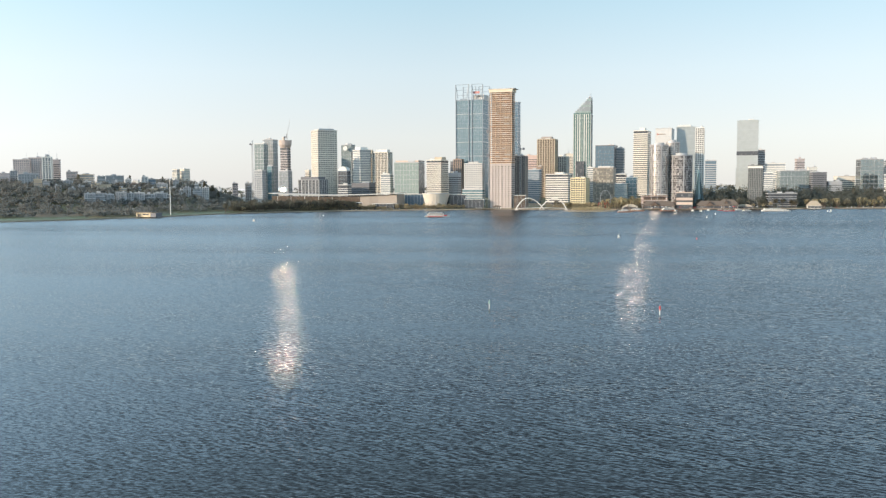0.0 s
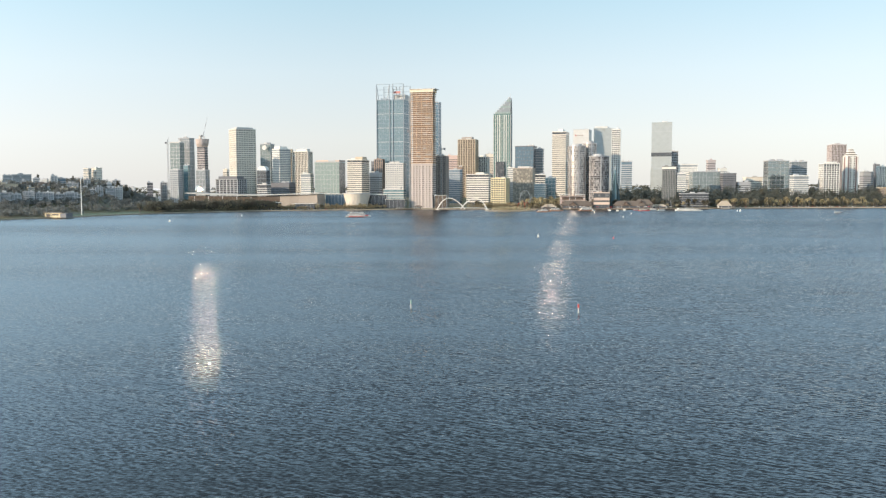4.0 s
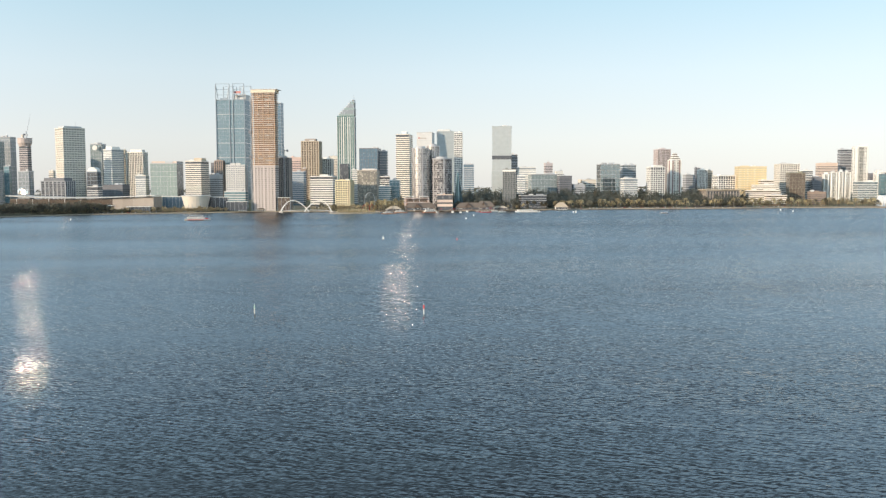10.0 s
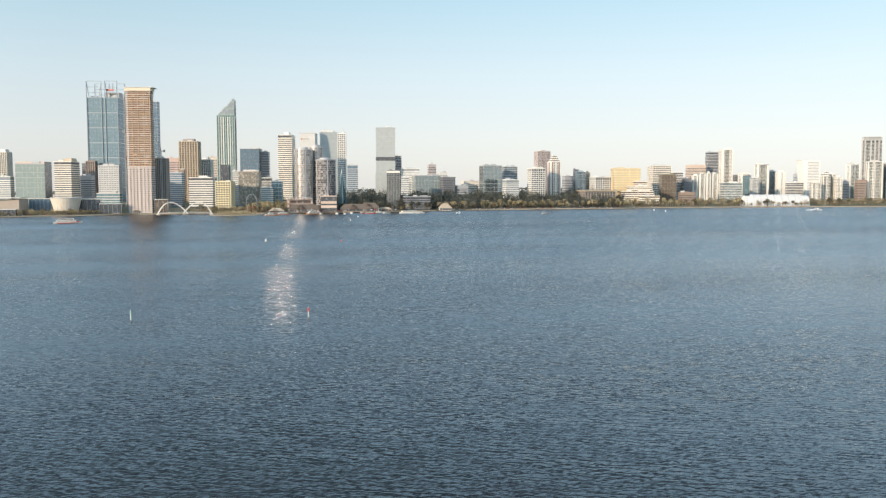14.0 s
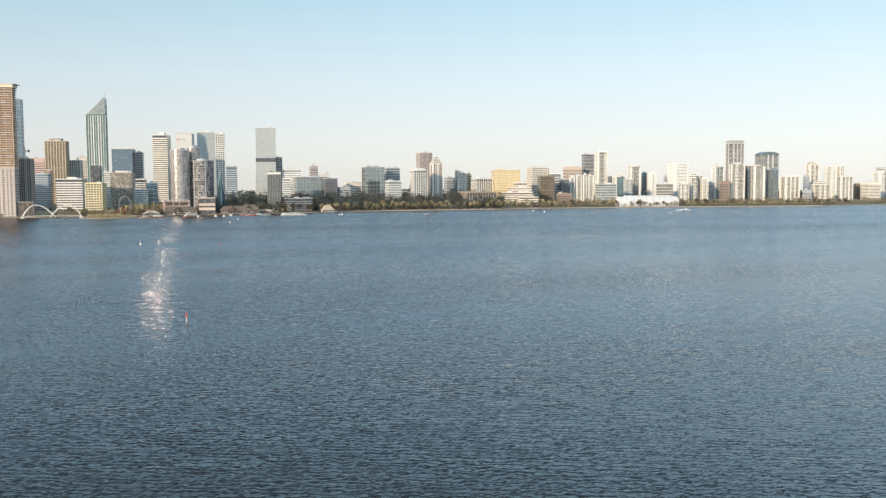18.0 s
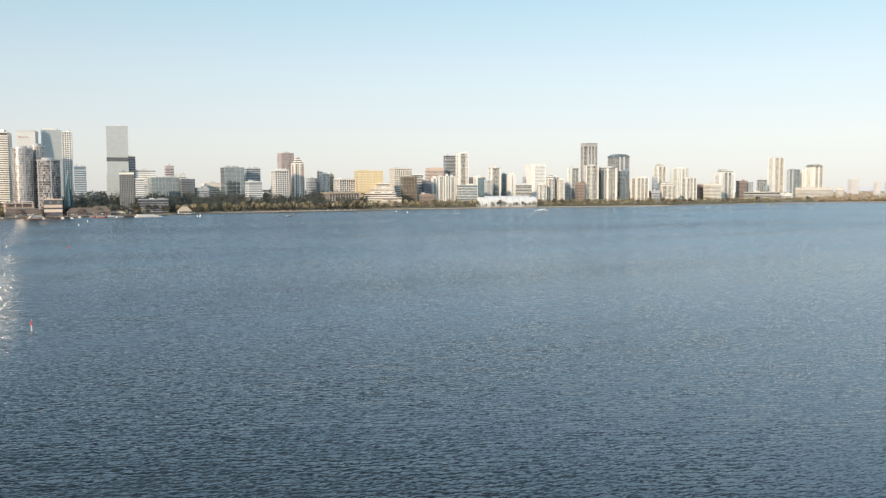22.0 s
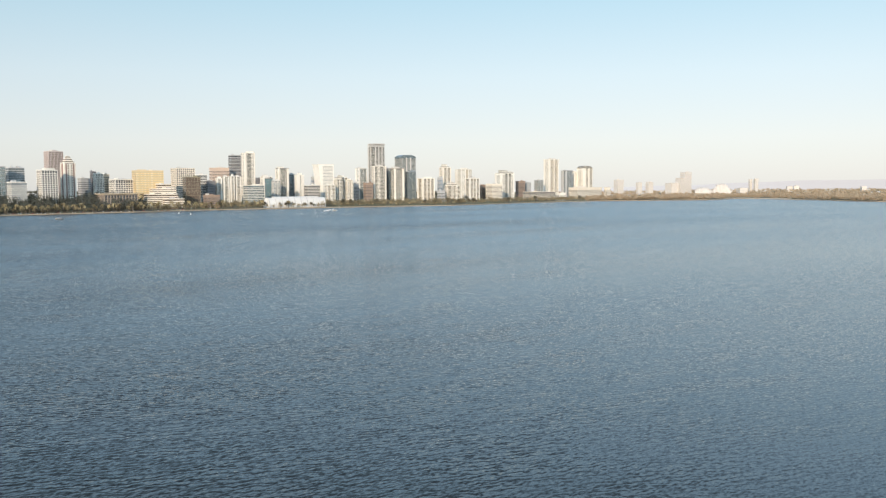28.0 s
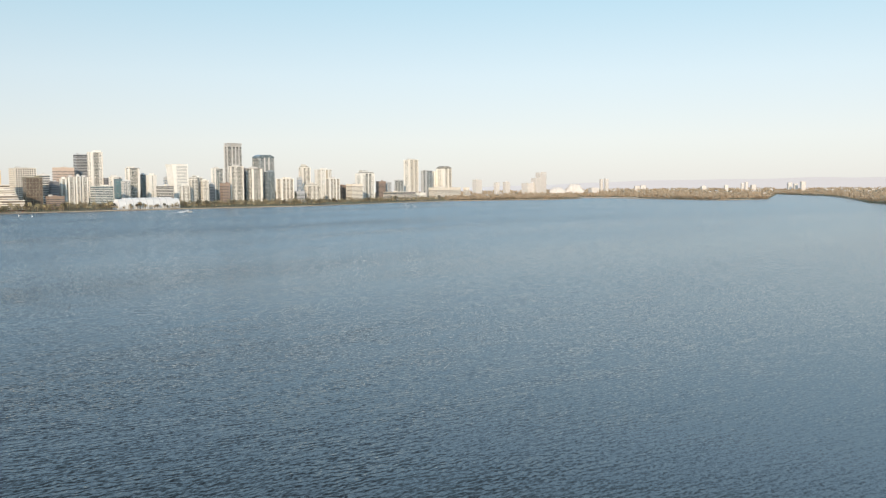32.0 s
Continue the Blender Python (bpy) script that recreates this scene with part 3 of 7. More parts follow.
building("town_house", -493.6, 1354.7, 14.7, 7.6, 32.8, "grid", "dusty", "grey", "low grey waterfront town house at the foot of the hill", rz=14.0, floor=3.0)
building("town_house", -483.5, 1364.0, 11.9, 6.2, 30.9, "grid", "dusty", "grey", "low grey waterfront town house at the foot of the hill", rz=14.0, floor=3.0)
building("town_house", -472.8, 1376.2, 14.1, 7.3, 31.6, "grid", "dusty", "grey", "low pale grey waterfront town house at the foot of the hill", rz=13.0, floor=3.0)
building("town_house", -462.0, 1388.4, 16.3, 8.4, 28.7, "grid", "dusty", "grey", "low grey waterfront town house at the foot of the hill", rz=12.0, floor=3.0)
building("town_house", -449.4, 1402.1, 18.6, 9.6, 30.3, "grid", "dusty", "grey", "low grey waterfront town house at the foot of the hill", rz=22.0, floor=3.0)
building("town_house", -438.2, 1407.4, 7.3, 3.8, 28.3, "bands", "dusty", "grey", "low pale grey waterfront town house at the foot of the hill", rz=11.0, floor=3.0)
building("apartment_tower", -548.5, 1818.6, 11.3, 9.0, 74.1, "bands", "cream", "grey", "cream apartment tower beyond the hill", rz=-20.0, floor=3.0)
building("apartment_tower", -536.2, 1838.5, 11.1, 19.1, 75.4, "plain", "cream", "grey", "wide cream apartment tower beyond the hill", rz=-20.0, floor=3.0)
building("apartment_block", -470.5, 1556.8, 9.6, 6.0, 51.2, "grid", "dusty", "grey", "grey flats near the foot of the hill", rz=21.0, floor=3.0)
building("house", -431.8, 1490.4, 11.2, 6.9, 38.5, "grid", "dusty", "grey", "pale house among trees at the foot of the hill", rz=20.0, floor=3.0)
building("house", -417.3, 1500.1, 15.1, 9.2, 36.5, "bands", "dusty", "grey", "white house among trees at the foot of the hill", rz=20.0, floor=3.0)
building("apartment_block", -406.6, 1512.2, 10.4, 6.4, 38.3, "grid", "pale", "grey", "white framed apartment block at the foot of the hill", rz=19.0, floor=3.0)
building("low_building", -411.6, 1749.8, 10.2, 8.2, 45.7, "bands", "rose", "dark", "low cream building beyond the trees", rz=17.0, floor=3.0)
building("low_building", -389.6, 1769.2, 11.3, 9.0, 45.6, "grid", "dusty", "dark", "low white building beyond the trees", rz=6.0, floor=3.0)
building("house", -576.5, 1407.8, 9.4, 5.7, 42.5, "bands", "dusty", "grey", "small grey hillside house among trees", rz=26.0, floor=3.0)
building("house", -553.8, 1498.0, 10.0, 6.2, 48.6, "bands", "dusty", "grey", "small pale hillside house among trees", rz=14.0, floor=3.0)
building("house", -517.7, 1431.5, 9.6, 5.9, 38.4, "bands", "tan", "grey", "small tan hillside house among trees", rz=24.0, floor=3.0)
building("house", -508.2, 1467.9, 11.7, 7.2, 40.0, "bands", "dusty", "grey", "small grey hillside house among trees", rz=23.0, floor=3.0)
building("house", -463.0, 1513.1, 10.3, 6.4, 39.5, "grid", "dusty", "grey", "small grey hillside house among trees", rz=11.0, floor=3.0)
building("house", -443.0, 1486.4, 9.2, 5.7, 34.8, "bands", "dusty", "grey", "small pale hillside house among trees", rz=11.0, floor=3.0)
building("house", -477.6, 1459.9, 11.7, 7.2, 37.1, "plain", "tan", "grey", "small tan hillside house among trees", rz=22.0, floor=3.0)
building("house", -435.8, 1563.5, 7.8, 4.8, 44.1, "bands", "dusty", "grey", "small grey hillside house among trees", rz=20.0, floor=3.0)
building("house", -580.2, 1381.1, 9.9, 6.1, 39.1, "grid", "dusty", "grey", "small grey hillside house among trees", rz=27.0, floor=3.0)
building("house", -587.5, 1462.8, 9.8, 6.0, 49.7, "bands", "dusty", "grey", "small pale hillside house among trees", rz=16.0, floor=3.0)
building("house", -472.1, 1488.5, 9.2, 5.7, 38.8, "bands", "tan", "grey", "small tan hillside house among trees", rz=12.0, floor=3.0)
building("house", -551.8, 1550.7, 9.5, 5.8, 53.6, "bands", "dusty", "grey", "small grey hillside house among trees", rz=14.0, floor=3.0)
building("house", -604.2, 1387.8, 8.3, 5.1, 42.7, "grid", "dusty", "grey", "small grey hillside house among trees", rz=28.0, floor=3.0)
building("house", -435.3, 1606.3, 12.1, 7.4, 49.1, "bands", "dusty", "grey", "small pale hillside house among trees", rz=9.0, floor=3.0)
building("house", -641.4, 1400.2, 11.6, 7.2, 53.5, "plain", "tan", "grey", "small tan hillside house among trees", rz=19.0, floor=3.0)
building("house", -626.8, 1397.3, 10.0, 6.1, 49.9, "bands", "dusty", "grey", "small grey hillside house among trees", rz=18.0, floor=3.0)

# western towers of the city
building("office_tower", -370.6, 1808.5, 21.3, 17.0, 125.3, "curtain", "pale", "greygreen", "silver grey glass office tower with a bright edge")
building("office_tower", -359.7, 1848.4, 23.7, 18.9, 135.1, "curtain", "dusty", "grey", "grey glass office tower with a flat roof")
building("office_tower", -331.8, 1702.2, 9.2, 7.4, 77.8, "curtain", "slate", "teal", "small light green glass office block")
building("office_tower", -348.8, 1686.5, 16.6, 13.3, 69.0, "grid", "grey", "grey", "grey glass podium block of an office tower")
building("office_tower", -299.8, 1965.3, 9.8, 7.9, 73.6, "plain", "cream", "dark", "small cream office block far behind")
ridge_tower = building("office_tower", -235.2, 1756.2, 38.0, 39.0, 147.9, "grid", "cream", "amber", "tall cream office tower with a grid of dark windows", rz=-62.0, floor=4.0, bay=5.2, band=0.5, cap=(0.8, 0.8, 3, 0.0, "grey"))
# dark strip standing proud of the face puts in a recess's shade
box("wall_recess", ridge_tower, 3.6, 0.6, 16.0, 8.0, -19.35, 92.0, GLASS["dark"])
building("office_tower", -244.3, 1663.1, 43.4, 34.7, 51.2, "piers", "dusty", "dark", "low dark office building with grey piers and a black roof", bay=7, cap=(0.84, 0.8, 5, 0, "dark"))
dome_block = building("office_tower", -194.6, 1743.3, 19.4, 15.6, 68.6, "curtain", "slate", "dark", "dark glass office block under a white rounded roof")
dome_bm = bmesh.new()
bmesh.ops.create_cone(dome_bm, cap_ends=True, segments=28, radius1=9.5, radius2=9.5, depth=15.0, matrix=pose(0, 0, 68.6 - dome_block.location.z - 0.2, 90, 0, 0))
bmesh.ops.bisect_plane(dome_bm, geom=dome_bm.verts[:] + dome_bm.edges[:] + dome_bm.faces[:], plane_co=(0, 0, 68.6 - dome_block.location.z + 0.8), plane_no=(0, 0, 1), clear_inner=True)
part("rounded_roof", dome_bm, WALL["white"], dome_block, "white rounded roof vault")
building("office_tower", -172.3, 1881.0, 27.0, 27.0, 114.4, "bands", "white", "grey", "white and grey banded office tower", rz=-50.0, band=0.5, cap=(0.7, 0.7, 5, -0.05, "white"))
building("office_tower", -157.6, 1926.8, 10.8, 8.7, 113.8, "plain", "tan", "dark", "slim tan office tower")
building("office_tower", -128.1, 1882.4, 33.9, 24.0, 109.3, "piers", "cream", "dark", "cream office tower with vertical ribs and a white cap", bay=3.4, cap=(0.7, 0.7, 5, 0.05, 'white'))
building("office_tower", -107.9, 1707.2, 19.4, 15.5, 61.5, "bands", "white", "grey", "white banded office block")
building("office_tower", -183.0, 1644.3, 20.0, 16.0, 41.6, "bands", "pale", "dark", "low pale banded office block")
building("office_tower", -154.5, 1720.6, 37.8, 30.3, 44.5, "plain", "dark", "dark", "low dark office block with a roof terrace")
mint_block = building("office_tower", -64.2, 1695.4, 49.0, 34.0, 83.3, "curtain", "dusty", "mint", "wide light green glass office block, east side darkened as shade", cap=(0.95, 0.7, 3, 0, "salmon"), floor=4.4, rz=-17.0)
# dark sheet over the east side puts its shade into the colour
box("dark_corner", mint_block, 0.6, 34.4, 80.0, 24.4, 0, 0.5, GLASS["dark"])
building("office_tower", -10.1, 1630.9, 27.5, 39.6, 85.7, "bands", "cream", "dark", "cream banded office tower with a dark side", band=0.55, cap=(0.5, 0.6, 5, 0.2, 'tan'))
building("office_tower", 19.9, 1943.2, 6.2, 4.9, 90.2, "plain", "dark", "dark", "slim dark office tower")
building("office_tower", 33.5, 1900.5, 17.1, 13.7, 93.8, "piers", "brown", "dark", "dark brown office tower")
building("office_tower", 20.3, 1672.7, 23.0, 18.4, 62.6, "plain", "grey", "dark", "squat grey office block")
building("office_tower", 57.5, 1607.6, 33.4, 16.7, 79.0, "grid", "pale", "grey", "cream white riverside office block with rows of windows", floor=3.4, bay=4.0, band=0.5)
building("office_tower", 54.0, 1567.2, 37.3, 14.9, 32.6, "bands", "pale", "teal", "low glass riverside block with pale floors", floor=4.2)
building("office_tower", 166.9, 2101.0, 28.2, 22.6, 232.6, "curtain", "grey", "blue", "tall blue grey office tower behind the unfinished one", floor=4.0)

# centre of the city
building("office_tower", 190.7, 1903.5, 26.9, 21.5, 101.4, "plain", "pink", "dark", "brownish pink office block")
building("office_tower", 172.8, 1671.0, 21.9, 17.5, 68.2, "bands", "grey", "blue", "dark blue glass office block with grey floors")
building("office_tower", 192.3, 1762.2, 9.6, 7.7, 75.1, "plain", "brown", "dark", "slim brown office block")
building("office_tower", 223.3, 1891.9, 37.2, 29.8, 135.1, "piers", "tan", "bronze", "brown office tower with vertical ribs", bay=5.2, cap=(0.6, 0.6, 5, -0.02, "taupe"))
building("office_tower", 260.0, 1940.0, 27.8, 22.2, 99.7, "piers", "white", "dark", "white office block with tall dark windows")
building("office_tower", 283.9, 1991.1, 18.7, 14.9, 107.4, "plain", "cream", "dark", "cream office block behind")
building("office_tower", 214.1, 1631.0, 42.2, 33.8, 59.1, "bands", "white", "dark", "white office block with long window bands", band=0.58, floor=4.0, cap=(0.35, 0.5, 3, 0.05, 'white'))
building("office_tower", 235.8, 1521.8, 25.2, 36.0, 51.2, "grid", "yellow", "dark", "yellow office block with square windows", floor=3.8)
building("office_tower", 354.2, 1918.4, 39.8, 46.0, 122.0, "curtain", "dark", "blue", "dark blue glass office tower")
building("office_tower", 383.9, 1923.6, 19.5, 15.6, 116.9, "bands", "grey", "blue", "blue glass office tower with grey floors")
building("office_tower", 279.3, 1670.0, 11.2, 8.9, 71.9, "bands", "white", "grey", "slim white banded office block")
building("office_tower", 300.5, 1645.6, 36.9, 29.5, 70.2, "curtain", "umber", "amber", "bronze glass office block with brown ribs", cap=(0.6, 0.5, 3, 0, 'pale'))
building("office_tower", 347.7, 1726.0, 18.5, 14.8, 59.4, "bands", "white", "dark", "white and black banded office block")
building("office_tower", 323.0, 1600.0, 21.7, 17.4, 41.1, "bands", "pale", "teal", "low pale glass block")
building("office_tower", 344.9, 1616.9, 18.3, 14.7, 52.2, "curtain", "white", "teal", "small teal glass office block")
building("office_tower", 418.0, 1858.9, 28.1, 60.0, 149.4, "bands", "cream", "dark", "tall cream white office tower with long window bands", band=0.6, floor=4.2, cap=(0.35, 0.5, 6, 0.05, 'white'))
sign_tower = building("office_tower", 497.3, 1987.3, 34.7, 60.0, 161.5, "blank", "pale", "grey", "tall pale grey office tower with a faded sign", floor=4.0)
building("office_tower", 497.9, 1818.3, 36.5, 36.0, 154.6, "blank", "smoke", "grey", "tall smooth grey office tower", rz=-13.0, floor=3.4, cap=(0.7, 0.7, 4, -0.1, 'white'))
building("office_tower", 486.3, 1678.8, 15.6, 12.5, 145.2, "grid", "white", "dark", "slim white office tower with small square windows")
building("office_tower", 525.0, 1736.0, 20.3, 16.3, 84.9, "bands", "grey", "blue", "blue glass office block with grey floors", floor=4.2)
building("office_tower", 624.6, 1816.9, 44.3, 35.5, 69.0, "blank", "smoke", "grey", "wide grey foot of an office tower")
building("office_tower", 678.5, 1892.4, 17.0, 13.6, 110.7, "bands", "grey", "dark", "dark banded office tower behind")
river_tower = building("office_tower", 521.3, 1477.3, 22.0, 14.5, 70.2, "piers", "ash", "dark", "grey ribbed concrete riverside tower with dark window strips", bay=2.75)
box("top_band", river_tower, 23.4, 15.9, 3.2, 0, 0, 66.6 - river_tower.location.z, WALL["ivory"])
building("office_tower", 651.4, 1737.0, 37.1, 20.0, 78.8, "bands", "white", "grey", "white stepped office block", band=0.55)
building("office_tower", 606.0, 1648.0, 15.7, 12.0, 60.5, "bands", "white", "grey", "low white office block")
building("office_tower", 674.7, 1706.0, 53.9, 27.0, 63.9, "curtain", "dusty", "greygreen", "wide grey blue glass office block", rz=-6.0)
building("apartment_tower", 736.4, 1828.5, 16.1, 12.9, 89.6, "plain", "rose", "dark", "slim pinkish grey apartment tower", rz=-6.0)
building("office_tower", 710.6, 1676.7, 25.6, 20.4, 60.2, "plain", "dark", "dark", "dark office block among the city blocks", rz=-6.0)
building("office_tower", 758.4, 1820.0, 16.7, 13.4, 71.9, "plain", "white", "dark", "white office block behind", rz=-6.0)
building("office_tower", 774.7, 1707.9, 31.2, 25.0, 52.6, "plain", "cream", "dark", "cream government office block", rz=-6.0)
building("low_building", 740.4, 1677.5, 25.2, 20.2, 43.1, "plain", "grey", "dark", "low grey block among trees", rz=-6.0)

# government offices and hotels east of the centre
building("office_tower", 796.8, 1653.7, 40.4, 24.2, 83.8, "curtain", "dusty", "mirror", "wide blue grey mirror glass office block", floor=4.0, bay=5.0, rz=-6.0)
building("office_tower", 856.3, 1686.7, 29.0, 23.2, 82.8, "bands", "grey", "cool", "dark office block with pale grey floors", rz=-6.0)
building("office_tower", 805.2, 1578.4, 26.6, 21.2, 54.6, "bands", "white", "grey", "low white stepped office block", rz=-6.0)
building("office_tower", 1007.6, 1814.5, 30.1, 24.0, 121.6, "piers", "rose", "bronze", "brownish grey office tower with close ribs", bay=3, rz=-6.0)
building("office_tower", 858.8, 1570.9, 28.5, 22.3, 76.8, "grid", "white", "dark", "white hotel block with a grid of square windows", cap=(0.6, 0.6, 3, 0.1, "white"), floor=3.9, bay=4.4, band=0.3, rz=-6.0)
apartments("apartment_tower", 914.4, 1596.0, 21.8, 17.5, 91.5, "PAWPWAP", "PAP", "ivory", "bronze", "pinkish cream apartment tower with a stepped top", "pyramid", accent="brick", rz=-6.0)
building("office_tower", 978.6, 1649.2, 19.6, 15.7, 62.1, "plain", "dusty", "dark", "low grey brown office block", rz=-6.0)
building("office_tower", 1013.7, 1674.6, 9.5, 7.6, 76.9, "plain", "dark", "dark", "slim dark office tower", rz=-6.0)
building("office_tower", 999.7, 1632.3, 15.7, 12.5, 72.6, "piers", "white", "dusk", "white office block with upright window strips", rz=-6.0, bay=3.2)
building("office_tower", 1023.3, 1642.6, 10.3, 8.2, 70.4, "plain", "tan", "dark", "slim tan office block beside a white one")
building("office_tower", 1037.1, 1612.5, 36.8, 29.4, 60.3, "grid", "white", "dark", "white framed office block with dark windows", rz=-6.0, floor=4.2, bay=5.0, band=0.3)
concert_hall = building("concert_hall", 969.0, 1519.0, 64.0, 34.6, 30.5, "piers", "umber", "dark", "low brown concert hall with a colonnade under a wide flat roof", bay=6, rz=-10.0)
box("flat_roof", concert_hall, 72.0, 42.0, 1.8, 0, 0, 31.8 - concert_hall.location.z, WALL["tan"])
building("office_tower", 1079.8, 1582.3, 56.0, 31.0, 78.2, "plain", "gold", "gold", "wide office block faced with gold mirror glass")
building("office_block", 1095.8, 1553.7, 26.8, 21.4, 50.4, "bands", "cream", "bronze", "top tier of a stepped pinkish cream building with brown window strips", band=0.56)
building("office_block", 1079.7, 1532.0, 46.8, 23.4, 40.9, "bands", "cream", "bronze", "middle tier of a stepped pinkish cream building with brown window strips", band=0.56)
building("office_block", 1058.9, 1508.7, 60.3, 24.1, 30.5, "bands", "cream", "bronze", "lower tier of a stepped pinkish cream building with brown window strips", band=0.56)
building("office_block", 1067.8, 1481.0, 38.0, 15.2, 21.3, "bands", "cream", "bronze", "front terrace of a stepped pinkish cream building with brown window strips", band=0.56)
building("office_tower", 1222.4, 1659.0, 40.7, 43.1, 85.6, "grid", "cream", "dark", "cream office block with a grid of square windows", floor=4.2, bay=4.6)
building("office_tower", 1174.5, 1564.5, 31.1, 22.0, 65.2, "curtain", "olive", "bronze", "olive glass office block")
building("office_tower", 1235.2, 1611.8, 21.7, 17.4, 71.0, "bands", "white", "dark", "white office block with red brown window bands")
building("office_tower", 1242.7, 1587.8, 17.2, 13.8, 56.8, "plain", "dark", "dark", "low dark office block")
building("low_building", 1154.9, 1474.0, 28.0, 22.4, 27.5, "plain", "brown", "dark", "low red brick building behind the foreshore trees")
building("office_tower", 1387.8, 1739.7, 39.0, 31.2, 90.1, "plain", "salmon", "dark", "wide salmon coloured office block")
building("apartment_tower", 1439.3, 1743.9, 25.0, 20.0, 122.2, "bands", "grey", "dark", "grey banded apartment tower")
apartments("apartment_tower", 1433.7, 1687.2, 27.8, 22.3, 126.0, "PPGBWP", "WPW", "ivory", "dusk", "tall cream apartment tower", "flat")
apartments("apartment_tower", 1271.3, 1595.8, 11.9, 9.5, 63.3, "PGP", "PGP", "white", "dusk", "white apartment tower with ribbed balconies", "flat")
apartments("apartment_tower", 1287.0, 1591.4, 13.0, 10.4, 67.2, "PGGP", "PGP", "white", "dusk", "white apartment tower with ribbed balconies", "flat")
apartments("apartment_tower", 1299.9, 1585.5, 9.8, 8.0, 68.5, "PGP", "PGP", "white", "dusk", "white apartment tower with ribbed balconies", "flat")
apartments("apartment_tower", 1314.0, 1581.9, 11.9, 9.5, 67.2, "PGGP", "PGP", "white", "dusk", "white apartment tower with ribbed balconies", "flat")
building("office_tower", 1312.9, 1527.5, 38.0, 30.4, 47.5, "bands", "white", "cool", "low office block with white and slate bands", band=0.28)
building("apartment_block", 1445.1, 1657.4, 18.4, 14.7, 65.7, "plain", "dark", "dark", "dark apartment block behind")
apartments("apartment_block", 1434.1, 1623.7, 22.6, 18.1, 68.1, "PWCG", "PW", "ivory", "dusk", "pale cream apartment block", "flat")
building("office_tower", 1410.6, 1588.0, 14.4, 11.5, 63.6, "curtain", "dark", "teal", "dark glass office block")
apartments("apartment_block", 1408.5, 1560.4, 17.5, 14.0, 58.0, "WGWG", "WG", "pale", "cool", "grey white apartment block", "flat")
apartments("apartment_tower", 1486.5, 1624.9, 26.2, 21.0, 89.1, "PGBGPC", "PWP", "ivory", "dusk", "cream apartment tower with a dark recessed side", "cap", accent="dark")
apartments("apartment_tower", 1532.0, 1638.6, 12.7, 10.2, 74.4, "GCG", "GG", "grey", "cool", "grey apartment tower among the city blocks", "flat")
apartments("apartment_tower", 1525.0, 1604.4, 19.3, 15.5, 72.4, "PPCPP", "PP", "white", "dusk", "plain white apartment tower", "flat")
building("office_tower", 1517.1, 1553.0, 31.1, 24.8, 47.1, "bands", "white", "dark", "low white office block with dark bands")
building("apartment_tower", 1631.2, 1664.6, 10.7, 8.6, 67.9, "plain", "grey", "blue", "slim grey blue tower behind")
apartments("apartment_block", 1519.4, 1465.7, 17.0, 13.6, 61.5, "PBWB", "BPB", "ivory", "dusk", "cream stepped apartment block", "step")
apartments("apartment_block", 1544.4, 1476.8, 19.3, 15.5, 65.6, "PBPB", "WPB", "ivory", "amber", "cream apartment block with upright ribs", "flat")
apartments("apartment_block", 1544.4, 1454.6, 14.9, 11.9, 58.8, "WGW", "WW", "ivory", "amber", "cream apartment block with square windows", "flat")
apartments("apartment_block", 1485.5, 1460.3, 19.0, 15.2, 46.9, "BWB", "BW", "white", "amber", "low white apartment block", "flat")

# apartment towers in the east
apartments("apartment_tower", 1658.2, 1520.5, 23.5, 18.8, 89.0, "PGCGB", "PPW", "white", "cool", "white apartment tower with blue glass", "flat")
building("apartment_block", 1587.9, 1475.0, 13.0, 10.4, 50.8, "plain", "grey", "dark", "grey apartment block among the city blocks")
apartments("apartment_tower", 1777.3, 1574.1, 36.2, 29.0, 148.4, "BPBPBPB", "PBPB", "pale", "dusk", "tallest pale apartment tower with notched top", "slots")
building("apartment_block", 1599.8, 1443.8, 19.2, 15.4, 52.0, "plain", "brown", "dark", "low brown brick apartment block")
apartments("apartment_tower", 1634.7, 1439.1, 35.4, 8.6, 92.8, "PBWBGP", "PB", "ivory", "dusk", "cream apartment tower with a round emblem", "flat")
building("apartment_tower", 1697.1, 1465.4, 12.1, 9.7, 88.5, "plain", "dark", "dark", "dark slim apartment tower")
apartments("apartment_tower", 1698.1, 1437.2, 33.6, 26.9, 87.8, "CPGGPC", "GCG", "ivory", "dusk", "apartment tower with cream ribs and green glass", "cap", accent="taupe")
apartments("apartment_tower", 1849.1, 1533.5, 46.5, 37.2, 120.4, "GBPBPBG", "GBG", "pale", "cool", "greenish grey apartment tower", "curve")
apartments("apartment_tower", 1735.8, 1422.0, 22.8, 18.2, 79.7, "GCGCG", "GCG", "slate", "cool", "dark banded apartment tower", "flat")
apartments("apartment_block", 1755.6, 1388.5, 35.4, 28.3, 62.7, "PBPBPBP", "PBP", "ivory", "amber", "cream apartment block with upright balconies", "flat")
apartments("apartment_tower", 1941.5, 1467.5, 25.3, 20.2, 93.8, "PBWBP", "GWP", "ivory", "amber", "cream apartment tower with a stepped top", "step")
building("apartment_block", 1873.9, 1433.7, 11.2, 9.0, 66.4, "plain", "grey", "blue", "grey blue apartment block")
apartments("apartment_tower", 2007.8, 1454.3, 37.0, 29.6, 89.6, "PWPAPW", "PPW", "white", "amber", "white apartment tower among the city blocks", "flat", accent="tan")
apartments("apartment_block", 1914.6, 1357.9, 31.6, 25.3, 62.8, "PBPBPBP", "PBP", "white", "amber", "white apartment block with dark balconies", "flat")
